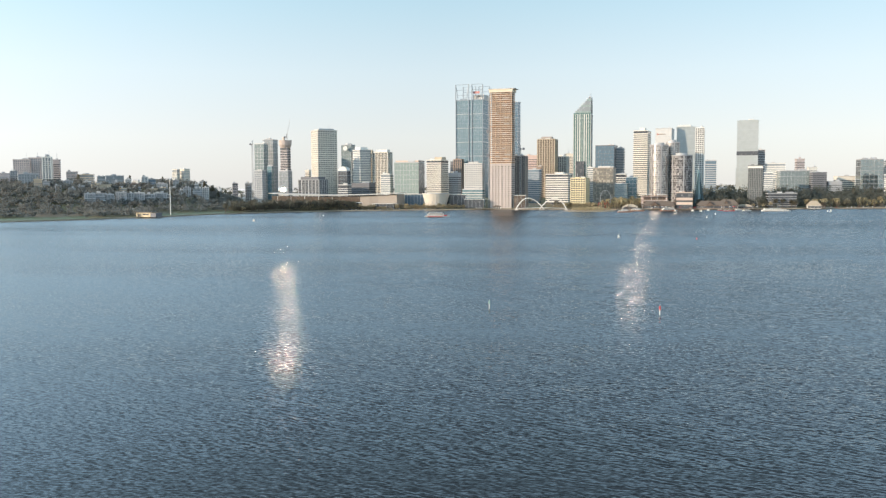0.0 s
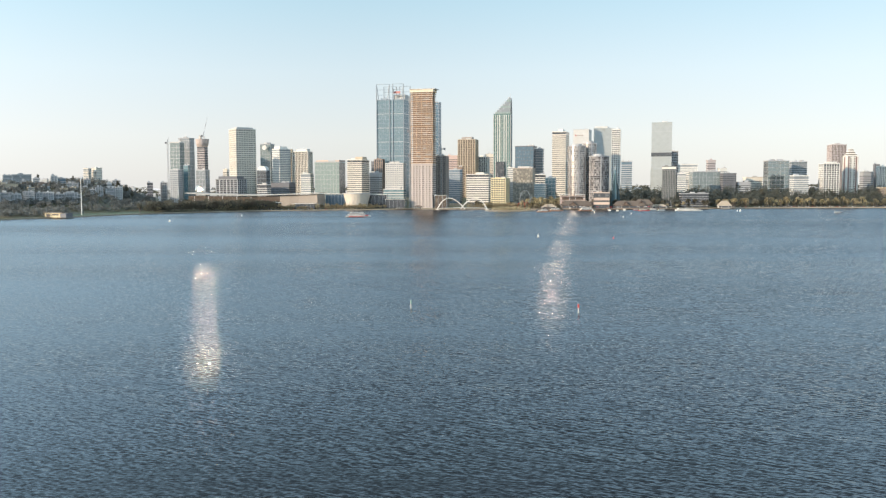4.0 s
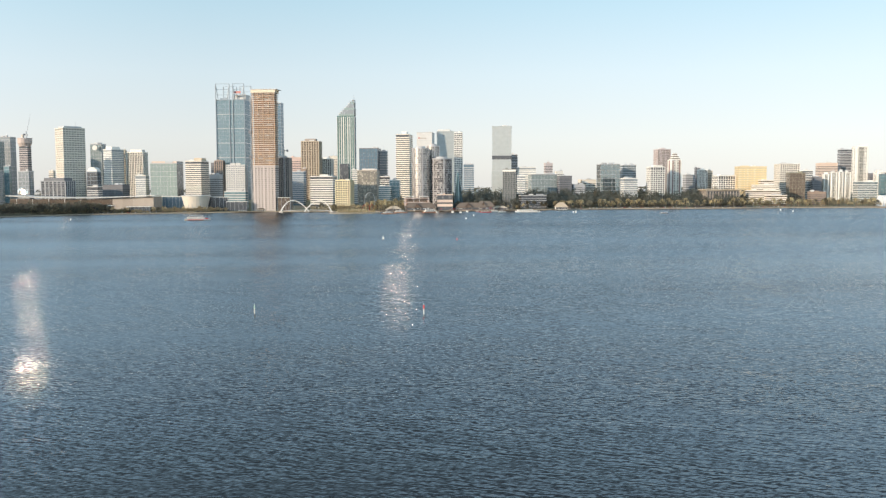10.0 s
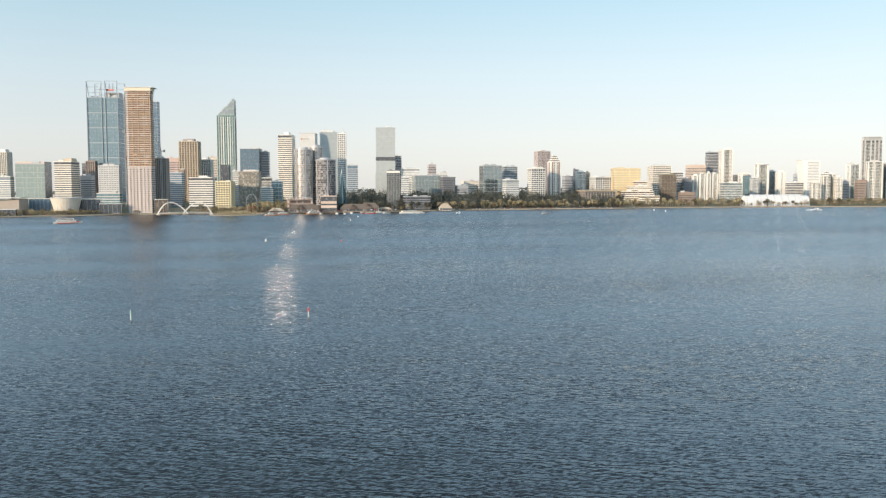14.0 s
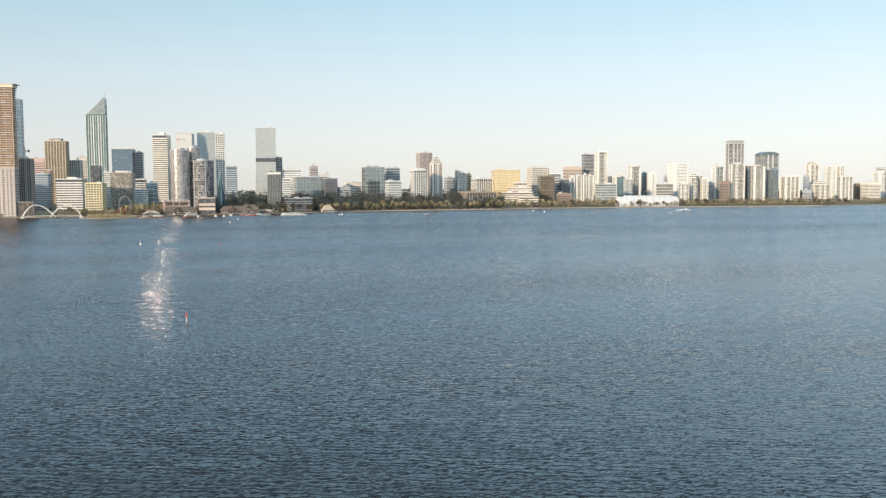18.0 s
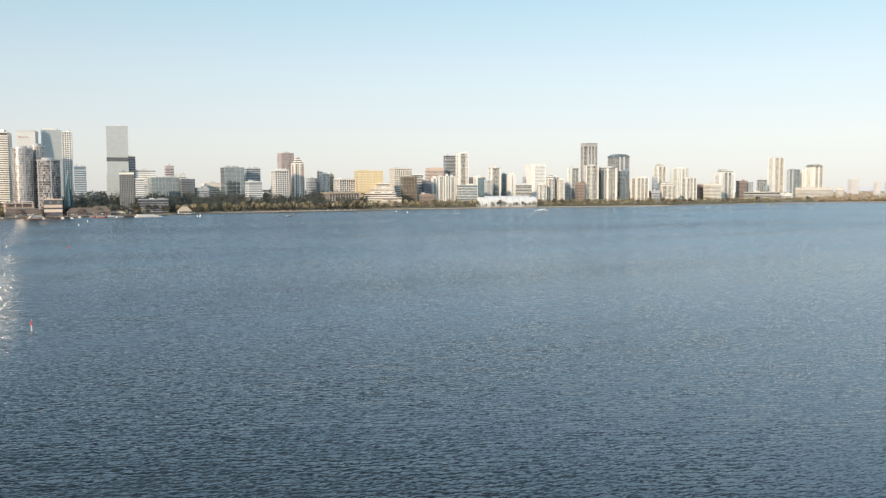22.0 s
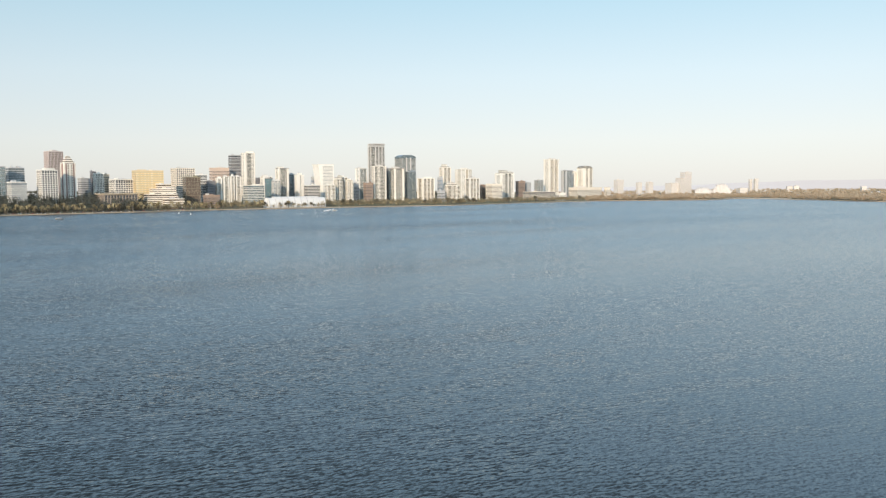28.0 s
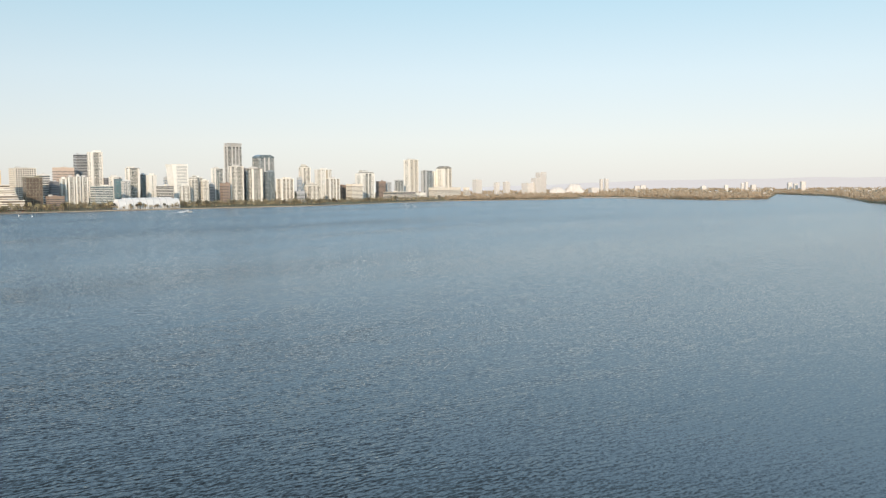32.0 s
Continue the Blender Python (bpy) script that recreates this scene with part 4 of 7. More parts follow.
apartments("apartment_block", 1792.9, 1334.2, 31.6, 25.3, 44.5, "BWBWB", "BWB", "ivory", "amber", "low cream stepped apartment block", "step")
building("apartment_block", 1751.3, 1336.9, 15.7, 12.5, 32.4, "plain", "grey", "dark", "low grey apartment block")
building("apartment_block", 2013.3, 1354.9, 35.5, 28.4, 48.4, "plain", "cream", "dark", "low cream apartment block")
building("apartment_block", 2009.9, 1390.6, 15.8, 12.6, 45.6, "plain", "brown", "dark", "brown apartment block among the city blocks")
apartments("apartment_tower", 2132.1, 1398.0, 43.9, 35.1, 79.0, "PWBPBWP", "PWP", "white", "dusk", "white apartment tower with upright ribs", "step")
building("apartment_block", 2226.3, 1403.7, 22.4, 17.9, 56.3, "plain", "brown", "dark", "brown brick apartment block")
building("apartment_block", 2271.2, 1408.5, 17.9, 14.3, 53.1, "piers", "grey", "grey", "grey apartment block among the city blocks")
apartments("apartment_block", 2309.6, 1391.0, 22.6, 18.1, 59.4, "GGG", "GG", "pale", "cool", "green glass apartment block", "flat")
apartments("apartment_tower", 2390.7, 1395.2, 36.2, 29.0, 123.3, "PGGPGGP", "PWP", "ivory", "amber", "tall cream apartment tower with dark strips", "flat")
apartments("apartment_tower", 2458.7, 1377.8, 29.2, 23.3, 89.4, "PGGCG", "PPG", "grey", "cool", "blue grey apartment tower with a dark top", "cap", accent="dark")
apartments("apartment_tower", 2512.0, 1378.6, 12.3, 9.8, 86.7, "PWP", "PW", "ivory", "amber", "slim cream apartment tower", "flat")
apartments("apartment_tower", 2527.3, 1351.8, 38.9, 31.1, 97.8, "PPGPGC", "PWP", "ivory", "amber", "cream apartment tower with a rounded shoulder", "curve")
building("low_building", 2445.5, 1305.5, 99.8, 39.9, 36.4, "plain", "cream", "dark", "long low cream podium building")
building("low_building", 2155.4, 1296.5, 88.5, 35.4, 25.7, "bands", "cream", "dark", "low cream riverside building with long balconies")
building("low_building", 2227.3, 1268.4, 23.4, 18.7, 22.0, "plain", "white", "dark", "low white riverside building")
building("low_building", 2520.8, 1268.2, 15.3, 12.2, 36.0, "plain", "cream", "dark", "small cream building among the city blocks")

# far suburbs beyond the park, with haze put into their pale colours
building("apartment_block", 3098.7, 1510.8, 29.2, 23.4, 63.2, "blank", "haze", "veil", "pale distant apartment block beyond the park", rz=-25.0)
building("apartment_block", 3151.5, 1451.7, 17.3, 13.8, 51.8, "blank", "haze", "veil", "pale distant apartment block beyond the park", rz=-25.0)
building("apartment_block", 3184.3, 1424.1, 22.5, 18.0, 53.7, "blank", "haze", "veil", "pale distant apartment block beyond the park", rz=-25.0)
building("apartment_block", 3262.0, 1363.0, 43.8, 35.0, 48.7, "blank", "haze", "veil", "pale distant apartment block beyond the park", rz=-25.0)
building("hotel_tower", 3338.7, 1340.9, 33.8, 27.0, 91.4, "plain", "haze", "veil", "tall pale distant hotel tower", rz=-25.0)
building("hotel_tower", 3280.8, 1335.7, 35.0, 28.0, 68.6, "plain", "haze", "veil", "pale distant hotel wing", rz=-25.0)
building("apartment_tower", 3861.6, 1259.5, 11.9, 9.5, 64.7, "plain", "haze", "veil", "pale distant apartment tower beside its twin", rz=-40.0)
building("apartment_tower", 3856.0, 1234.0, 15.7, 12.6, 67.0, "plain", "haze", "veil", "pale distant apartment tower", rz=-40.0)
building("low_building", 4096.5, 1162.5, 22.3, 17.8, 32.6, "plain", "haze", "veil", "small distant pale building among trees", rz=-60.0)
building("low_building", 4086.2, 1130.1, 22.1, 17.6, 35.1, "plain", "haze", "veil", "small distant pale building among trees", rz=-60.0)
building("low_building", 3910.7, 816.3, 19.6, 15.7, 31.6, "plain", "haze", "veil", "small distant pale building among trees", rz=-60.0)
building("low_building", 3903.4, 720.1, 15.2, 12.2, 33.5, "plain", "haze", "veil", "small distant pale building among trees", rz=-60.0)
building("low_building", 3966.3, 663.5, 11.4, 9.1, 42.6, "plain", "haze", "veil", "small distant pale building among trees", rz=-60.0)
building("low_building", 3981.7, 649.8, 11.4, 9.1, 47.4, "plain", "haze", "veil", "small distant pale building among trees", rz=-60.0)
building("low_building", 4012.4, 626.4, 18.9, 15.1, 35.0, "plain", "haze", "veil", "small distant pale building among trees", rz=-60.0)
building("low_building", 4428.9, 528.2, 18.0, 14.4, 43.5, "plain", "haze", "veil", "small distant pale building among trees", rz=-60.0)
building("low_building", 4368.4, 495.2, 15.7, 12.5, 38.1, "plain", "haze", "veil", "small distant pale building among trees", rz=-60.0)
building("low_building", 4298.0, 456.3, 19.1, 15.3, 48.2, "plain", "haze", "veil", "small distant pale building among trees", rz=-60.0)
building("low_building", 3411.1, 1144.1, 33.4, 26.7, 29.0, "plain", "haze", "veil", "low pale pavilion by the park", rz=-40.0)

# ---- special buildings ----
COPPER = plain("aged_copper", (0.04, 0.075, 0.08), rough=0.55)
WHITE = WALL["white"]
FORM = plain("orange_formwork", (0.46, 0.28, 0.165), per_object=0.25)
RAW = plain("raw_concrete", (0.64, 0.56, 0.47), per_object=0.12)
CANVAS = plain("white_canvas", (0.70, 0.69, 0.67), rough=0.6, per_object=0.03)
RED = plain("red_paint", (0.50, 0.04, 0.03), rough=0.45)
RUST = plain("rust_paint", (0.42, 0.20, 0.12), rough=0.5)
ROOF = plain("brown_roof_sheet", (0.145, 0.115, 0.09), rough=0.6, per_object=0.25)
TIMBER = plain("jetty_timber", (0.20, 0.15, 0.10))


def sun_mirror(name, rough, kind):
    """Mirror glass, very slightly uneven."""
    m, n, l, b = nodes_of(name)
    g = n.new("ShaderNodeBsdfAnisotropic")
    g.distribution = kind
    g.inputs["Color"].default_value = (0.92, 0.84, 0.74, 1)
    g.inputs["Roughness"].default_value = rough
    l.new(g.outputs[0], n["Material Output"].inputs["Surface"])
    return m


MIRROR = sun_mirror("uneven_mirror_glass", 0.20, "GGX")


def frame_tower(x, y, w, d, roof, crown, label, rz=-20.0):
    """Blue glass tower with steel column strips and an open steel crown."""
    t = building("office_tower", x, y, w, d, roof, "curtain", "slate", "sea", label, rz, floor=4.0, bay=3.2)
    z0 = t.location.z
    h = roof - z0
    me = box_mesh("column_strip", 1.6, 1.4, crown - z0 - 1, WALL["slate"])
    spots = [-w / 2, -w * 0.02, w * 0.10, w / 2]
    for px in spots:
        for sy in (-1, 1):
            put("column_strip", me, t, pose(px, sy * (d / 2 + 0.9), 0))
    for a, b in ((0, 1), (2, 3)):
        for f in (0.34, 0.66, 1.0):
            for sy in (-1, 1):
                box("crown_beam", t, abs(spots[b] - spots[a]), 0.9, 0.9, (spots[a] + spots[b]) / 2, sy * (d / 2 + 0.9), h + (crown - roof) * f - 1.5, WALL["slate"])
        for px, dx in ((spots[a], 5.0), (spots[b], -5.0)):
            bm = bmesh.new()
            bm_bar(bm, (px + dx, -d / 2, h), (px, -d / 2 - 0.9, h + crown - roof - 1), 0.7)
            part("crown_brace", bm, WALL["slate"], t)
    for i in range(1, 7):
        box("sky_floor", t, w + 0.9, d + 0.9, 1.0, 0, 0, h * i / 7, WALL["grey"])
    box("roof_sign", t, w * 0.26, 1.0, 4.5, w * 0.24, -d / 2 + 3, h + 14, plain("faded_red_sign", (0.52, 0.22, 0.19)), label="plain faded red sign panel")
    box("roof_sign", t, w * 0.22, 1.0, 3.0, w * 0.30, -d / 2 + 3, h + 8.5, WHITE)
    box("plant_room", t, w * 0.42, d * 0.7, 12, w * 0.3, 0, h, WALL["pale"])
    return t


def unfinished_tower(x, y, w, d, split, top, label, rz=-20.0):
    """Apartment tower under construction: clad below, bare floors with formwork above."""
    z0 = ground_z(x, y) - 0.5
    t = thing("unfinished_tower", x, y, z0, rz, label, "tower")
    hs, ht = split - z0, top - z0
    # brown core, darkened so shade is put into the gaps between floors
    box("core", t, w * 0.9, d * 0.9, ht - 3, 0, 0, 0, plain("brown_core_gap_shade", (0.25, 0.155, 0.10)))
    box("lower_wall", t, w * 1.04, d * 1.04, hs, 0, 0, 0, plain("pale_panel", (0.48, 0.41, 0.37)))
    n = int(hs / 3.5)
    me = box_mesh("window_strip", w * 1.04 + 0.3, d * 1.04 + 0.3, 1.1, GLASS["dark"])
    me2 = box_mesh("balcony_slab", w * 1.04 + 1.8, d * 0.5, 0.45, WALL["pale"])
    for i in range(1, n):
        put("window_strip", me, t, pose(0, 0, i * 3.5))
        if i % 2:
            put("balcony_slab", me2, t, pose(0, -d * 0.2, i * 3.5 - 0.8))
    me3 = box_mesh("pier", w * 0.09, d * 1.04 + 1.0, hs - 1.0, plain("pale_panel", (0.48, 0.41, 0.37)))
    for f in (-0.46, -0.31, -0.17, -0.02, 0.16, 0.3, 0.46):
        put("pier", me3, t, pose(f * w, 0, 0))
    n = int((ht - hs) / 3.45)
    slabs = [box_mesh("floor_slab", w * k, d * k, 0.8, RAW) for k in (1.05, 1.07, 1.10)]
    pick = random.Random(4)
    edge = box_mesh("edge_formwork", w * 1.06, d * 1.06, 0.75, FORM)
    col = box_mesh("column", 1.0, 1.0, 3.0, FORM)
    for i in range(n):
        z = hs + i * 3.45
        put("floor_slab", pick.choice(slabs), t, pose(pick.uniform(-0.3, 0.3), 0, z))
        if i % 3 == 0:
            put("edge_formwork", edge, t, pose(0, 0, z + 0.5))
        for k in range(5):
            put("column", col, t, pose(-w * 0.5 + k * w / 4, -d * 0.5, z + 0.5))
        if pick.random() < 0.4:
            box("edge_screen", t, w * pick.uniform(0.12, 0.3), 0.3, 1.6, w * pick.uniform(-0.35, 0.35), -d * 0.53, z + 0.8, pick.choice((FORM, WALL["taupe"])))
        for k in (1, 3, 5):
            put("column", col, t, pose(w * 0.5, -d * 0.5 + k * d / 6, z + 0.5))
    box("climbing_screen", t, w * 1.12, d * 1.12, 6.0, 0, 0, ht - 6.5, plain("cream_screen", (0.66, 0.56, 0.42)))
    box("top_deck", t, w * 1.25, d * 1.2, 1.0, w * 0.04, 0, ht - 1.5, WALL["pale"])
    bm = bmesh.new()
    for k in range(3):
        bm_bar(bm, (-w * 0.56 - 1.5, -d * 0.5 + k * 4, 0), (-w * 0.56 - 1.5, -d * 0.5 + k * 4, ht - 12), 0.35, 4)
    for i in range(int((ht - 14) / 4)):
        bm_bar(bm, (-w * 0.56 - 1.5, -d * 0.5, i * 4), (-w * 0.56 - 1.5, -d * 0.5 + 8, i * 4 + 2), 0.25, 4)
        bm_box(bm, 3.4, 8, 0.3, -w * 0.56 - 1.5, -d * 0.5 + 4, i * 4 + 3)
    part("hoist_mast", bm, WALL["grey"], t, "grey steel hoist mast")
    for z, dx in ((hs * 1.15, 0.0), (hs * 1.7, -1.0)):
        box("hoist_cage", t, 3.4, 4.4, 5.0, -w * 0.56 - 2.5 + dx, -d * 0.4, z, WALL["dark"])
    return t


def stepped_glass_tower(x, y, w, d, shoulder, top, spire, label, rz=-20.0):
    """Green glass tower whose roof climbs in steps to one side, with a thin spire."""
    z0 = ground_z(x, y) - 0.6
    t = thing("office_tower", x, y, z0, rz, label, "building")
    h = shoulder - z0
    box("wall", t, w, d, h, 0, 0, 0, GLASS["pine"])
    for i in range(int(h / 8)):
        box("floor_band", t, w + 0.3, d + 0.3, 0.4, 0, 0, 6 + i * 8, WALL["green"])
    for i in range(9):
        box("pier", t, 1.6 if i in (2, 3, 5, 6) else 0.8, 0.9, h - 2, -w / 2 + i * w / 8, -d / 2, 0, WHITE if i in (3, 5) else WALL["pale"])
    for j in range(1, 6):
        for sx in (-1, 1):
            box("pier", t, 0.8, 0.6, h - 2, sx * w / 2, -d / 2 + j * d / 6, 0, WALL["pale"])
    n = 8
    for i in range(n):
        f = (i + 1) / n
        sw = w * (1 - 0.86 * (i + 1) / n)
        hh = (top - shoulder) * f
        box("roof_step", t, sw, d * (1 - 0.35 * f), hh, w / 2 - sw / 2, 0, h - 0.1 + 0.004 * i, GLASS["grey"] if i % 3 else GLASS["mint"])
        box("step_coping", t, 2.4, d * (1 - 0.35 * f) + 0.4, 1.0, w / 2 - sw + 0.5, 0, h + hh - 0.4, WALL["pale"])
    bm = bmesh.new()
    bm_bar(bm, (w / 2 - 2.0, 0, h + top - shoulder - 2), (w / 2 - 2.0, 0, spire - z0), 0.6, 6, 0.15)
    part("spire", bm, WALL["steel"], t)
    box("lower_block", t, w * 0.5, 3.0, h * 0.45, -0.09 * w, -d / 2 - 2.0, 0, GLASS["dark"])
    return t


def round_tower(name, x, y, r, top, label, wall="pale", glass="grey", n=32, floor=3.6, strips=14):
    """Round tower with floor rings and upright glazed strips."""
    z0 = ground_z(x, y) - 0.6
    t = thing(name, x, y, z0, 0, label, "building")
    h = top - z0

    def drum(rad, z, hh, mat, nm, lbl=""):
        bm = bmesh.new()
        bmesh.ops.create_cone(bm, cap_ends=True, segments=n, radius1=rad, radius2=rad, depth=hh, matrix=Matrix.Translation((0, 0, z + hh / 2)))
        return part(nm, bm, mat, t, lbl)
    drum(r, 0, h, GLASS[glass], "wall")
    ring = drum(r + 0.35, floor, floor * (0.1 if glass in ("mottled", "facet") else 0.42), WALL[wall], "floor_band").data
    for i in range(2, int(h / floor)):
        put("floor_band", ring, t, pose(0, 0, (i - 1) * floor))
    strips = 6 if glass in ("mottled", "facet") else strips
    me = box_mesh("pier", 1.9, 1.0, h - 0.4, WALL[wall])
    for k in range(strips):
        a = 360.0 * k / strips
        put("pier", me, t, pose(r * math.sin(radians(a)), -r * math.cos(radians(a)), 0, 0, 0, a))
    drum(r + 0.6, h - 0.5, 1.8, WALL[wall], "parapet")
    drum(r * 0.55, h + 1.0, 3.5, WALL["grey"], "plant_room")
    return t


def flared_tower(x, y, w, d, top, label, rz=-20.0):
    """White tower whose side leans out in a curve towards the roof."""
    z0 = ground_z(x, y) - 0.6
    t = thing("office_tower", x, y, z0, rz, label, "building")
    h = top - z0
    bm = bmesh.new()
    rings = []
    for i in range(13):
        f = i / 12
        left = -w / 2 + w * 0.20 * (1 - f) ** 0.6 * (1 if f < 0.98 else 1)
        rings.append([bm.verts.new((px, py, f * h)) for px, py in ((left, -d / 2), (w / 2, -d / 2), (w / 2, d / 2), (left, d / 2))])
    for a, b in zip(rings, rings[1:]):
        for i in range(4):
            j = (i + 1) % 4
            bm.faces.new((a[i], a[j], b[j], b[i]))
    bm.faces.new(rings[0][::-1])
    bm.faces.new(rings[-1])
    part("wall", bm, WHITE, t)
    me = box_mesh("window_strip", w * 0.62, d + 0.3, 1.3, GLASS["grey"])
    for i in range(2, int(h / 3.6)):
        put("window_strip", me, t, pose(w * 0.12, 0, i * 3.6))
    box("parapet", t, w + 0.5, d + 0.5, 1.0, 0, 0, h - 0.2, WHITE)
    return t


def convention_centre(x, y, w, d, low, high, label, rz=-14.0):
    """Long exhibition hall under a thin roof that rises along its length."""
    z0 = ground_z(x, y) - 0.4
    t = thing("convention_centre", x, y, z0, rz, label, "building")
    lo, hi = low - z0, high - z0
    n = 14
    for i in range(n):
        f0, f1 = i / n, (i + 1) / n
        hh = lo + (hi - lo) * f0 ** 1.3 - 2.2 * math.sin(math.pi * f0)
        box("wall_panel", t, w / n - 0.15, d, hh - 1.2, -w / 2 + (f0 + f1) / 2 * w, 0, 0, WALL["umber"] if f0 > 0.66 else GLASS["bronze"])
        if f0 < 0.5:
            box("glazing", t, w / n - 1.2, 0.6, (hh - 1.2) * 0.3, -w / 2 + (f0 + f1) / 2 * w, -d / 2 - 0.2, hh * 0.3, GLASS["dark"])
    bm = bmesh.new()
    for i in range(24):
        f0, f1 = i / 24, (i + 1) / 24
        z1, z2 = (lo + (hi - lo) * f ** 1.3 + 3.5 * (1 - f) ** 3 - 2.2 * math.sin(math.pi * f) for f in (f0, f1))
        vs = [bm.verts.new(v) for v in ((-w / 2 - 4 + f0 * (w + 8), -d / 2 - 6, z1), (-w / 2 - 4 + f1 * (w + 8), -d / 2 - 6, z2), (-w / 2 - 4 + f1 * (w + 8), d / 2, z2 + 0.6), (-w / 2 - 4 + f0 * (w + 8), d / 2, z1 + 0.6))]
        us = [bm.verts.new(v.co + Vector((0, 0, 1.0))) for v in vs]
        bm.faces.new(vs[::-1])
        bm.faces.new(us)
        for a in range(4):
            b = (a + 1) % 4
            bm.faces.new((vs[a], vs[b], us[b], us[a]))
    bmesh.ops.remove_doubles(bm, verts=bm.verts[:], dist=0.01)
    part("roof", bm, plain("pale_roof_sheet", (0.56, 0.52, 0.46), rough=0.6), t, "long pale rising roof")
    for i in range(5):
        box("column", t, 0.7, 0.7, lo - 1, -w / 2 + (i + 0.5) * w / 9, -d / 2 - 4, 0, WALL["pale"])
    return t


def drum_hall(x, y, r, top, label):
    """Round hall that widens upwards."""
    z0 = ground_z(x, y) - 0.4
    t = thing("round_hall", x, y, z0, 0, label, "building")
    h = top - z0
    bm = bmesh.new()
    bmesh.ops.create_cone(bm, cap_ends=True, segments=28, radius1=r * 0.72, radius2=r, depth=h, matrix=Matrix.Translation((0, 0, h / 2)))
    part("wall", bm, plain("warm_white_panel", (0.60, 0.53, 0.44)), t)
    bm = bmesh.new()
    bmesh.ops.create_cone(bm, cap_ends=True, segments=28, radius1=r + 0.8, radius2=r + 0.8, depth=1.2, matrix=Matrix.Translation((0, 0, h + 0.5)))
    part("roof", bm, WALL["pale"], t)
    for k in range(7):
        a = radians(-60 + 20 * k)
        box("fin", t, 0.5, 0.6, h * 0.9, r * 0.82 * math.sin(a), -r * 0.86 * math.cos(a), 0, WALL["grey"], math.degrees(a))
    box("entrance", t, r * 0.5, 2, h * 0.3, r * 0.2, -r * 0.72, 0, GLASS["dark"])
    return t


def canopy_hall(x, y, w, d, h, label, rz=-10.0, glass="dark"):
    """Low glazed riverside pavilion under a thin overhanging roof on slim posts."""
    z0 = ground_z(x, y) - 0.3
    t = thing("pavilion", x, y, z0, rz, label, "pavilion")
    box("glazing", t, w * 0.9, d * 0.8, h - 0.8, 0, 0, 0, GLASS[glass])
    box("roof", t, w, d, 0.7, 0, 0, h - 0.8, WHITE)
    n = max(3, int(w / 6))
    for i in range(n + 1):
        for sy in (-1, 1):
            box("post", t, 0.35, 0.35, h - 0.8, -w * 0.48 + i * w * 0.96 / n, sy * d * 0.47, 0, WALL["steel"])
    return t


def hip_pavilion(x, y, w, d, eave, ridge, label, rz=-15.0, wall="tan", z=None):
    """Waterside restaurant or shed with a hipped sheet roof."""
    z0 = (ground_z(x, y) if z is None else z) - 0.2
    t = thing("waterside_pavilion", x, y, z0, rz, label, "pavilion")
    box("wall", t, w * 0.86, d * 0.8, eave, 0, 0, 0, WALL[wall])
    box("window_strip", t, w * 0.84, d * 0.8 + 0.2, eave * 0.62, 0, 0, eave * 0.2, GLASS["dark"])
    bm = bmesh.new()
    b = [bm.verts.new(v) for v in ((-w / 2, -d / 2, eave), (w / 2, -d / 2, eave), (w / 2, d / 2, eave), (-w / 2, d / 2, eave))]
    r = [bm.verts.new(v) for v in ((-w / 2 + d * 0.45, 0, ridge), (w / 2 - d * 0.45, 0, ridge))]
    for f in ((b[0], b[1], r[1], r[0]), (b[1], b[2], r[1]), (b[2], b[3], r[0], r[1]), (b[3], b[0], r[0]), (b[3], b[2], b[1], b[0])):
        bm.faces.new(f)
    part("roof", bm, ROOF if wall != "white" else WALL["tan"], t)
    # a gabled porch looks out over the water
    gw, gh = min(w * 0.3, 13.0), (ridge - eave) * 0.85
    if w > 24:
        gx = w * (0.12 if wall == "tan" else -0.1)
        bm = bmesh.new()
        g = [bm.verts.new(v) for v in ((gx - gw / 2, -d * 0.62, eave), (gx + gw / 2, -d * 0.62, eave), (gx, -d * 0.62, eave + gh), (gx - gw / 2, 0, eave), (gx + gw / 2, 0, eave), (gx, 0, eave + gh))]
        for f in ((g[0], g[2], g[5], g[3]), (g[1], g[4], g[5], g[2]), (g[0], g[3], g[4], g[1])):
            bm.faces.new(f)
        part("porch_roof", bm, ROOF if wall != "white" else WALL["tan"], t)
        bm = bmesh.new()
        g = [bm.verts.new(v) for v in ((gx - gw * 0.42, -d * 0.60, eave), (gx + gw * 0.42, -d * 0.60, eave), (gx, -d * 0.60, eave + gh * 0.84))]
        bm.faces.new(g)
        bmesh.ops.solidify(bm, geom=bm.faces[:], thickness=0.3)
        part("gable", bm, WALL["brown"] if wall != "white" else WALL["cream"], t)
        for sx in (-0.42, 0, 0.42):
            box("porch_post", t, 0.35, 0.35, eave, gx + sx * gw, -d * 0.60, 0, WALL["brown"])
    for i in range(5):
        box("veranda_post", t, 0.3, 0.3, eave, -w * 0.47 + i * w * 0.94 / 4, -d * 0.48, 0, WHITE)
    return t


def jetty(x, y, w, d, rz, label):
    t = thing("jetty", x, y, 0, rz, label, "jetty")
    for i in range(int(w / 2.5)):
        box("deck_board", t, 2.4, d, 0.3, -w / 2 + 1.25 + i * 2.5, 0, 1.1, TIMBER)
    for i in range(max(2, int(w / 6)) + 1):
        for sy in (-1, 1):
            bm = bmesh.new()
            bm_bar(bm, (-w / 2 + i * w / max(2, int(w / 6)), sy * d * 0.45, -2.5), (-w / 2 + i * w / max(2, int(w / 6)), sy * d * 0.45, 1.9), 0.22, 6)
            part("deck_post", bm, TIMBER, t)
    return t


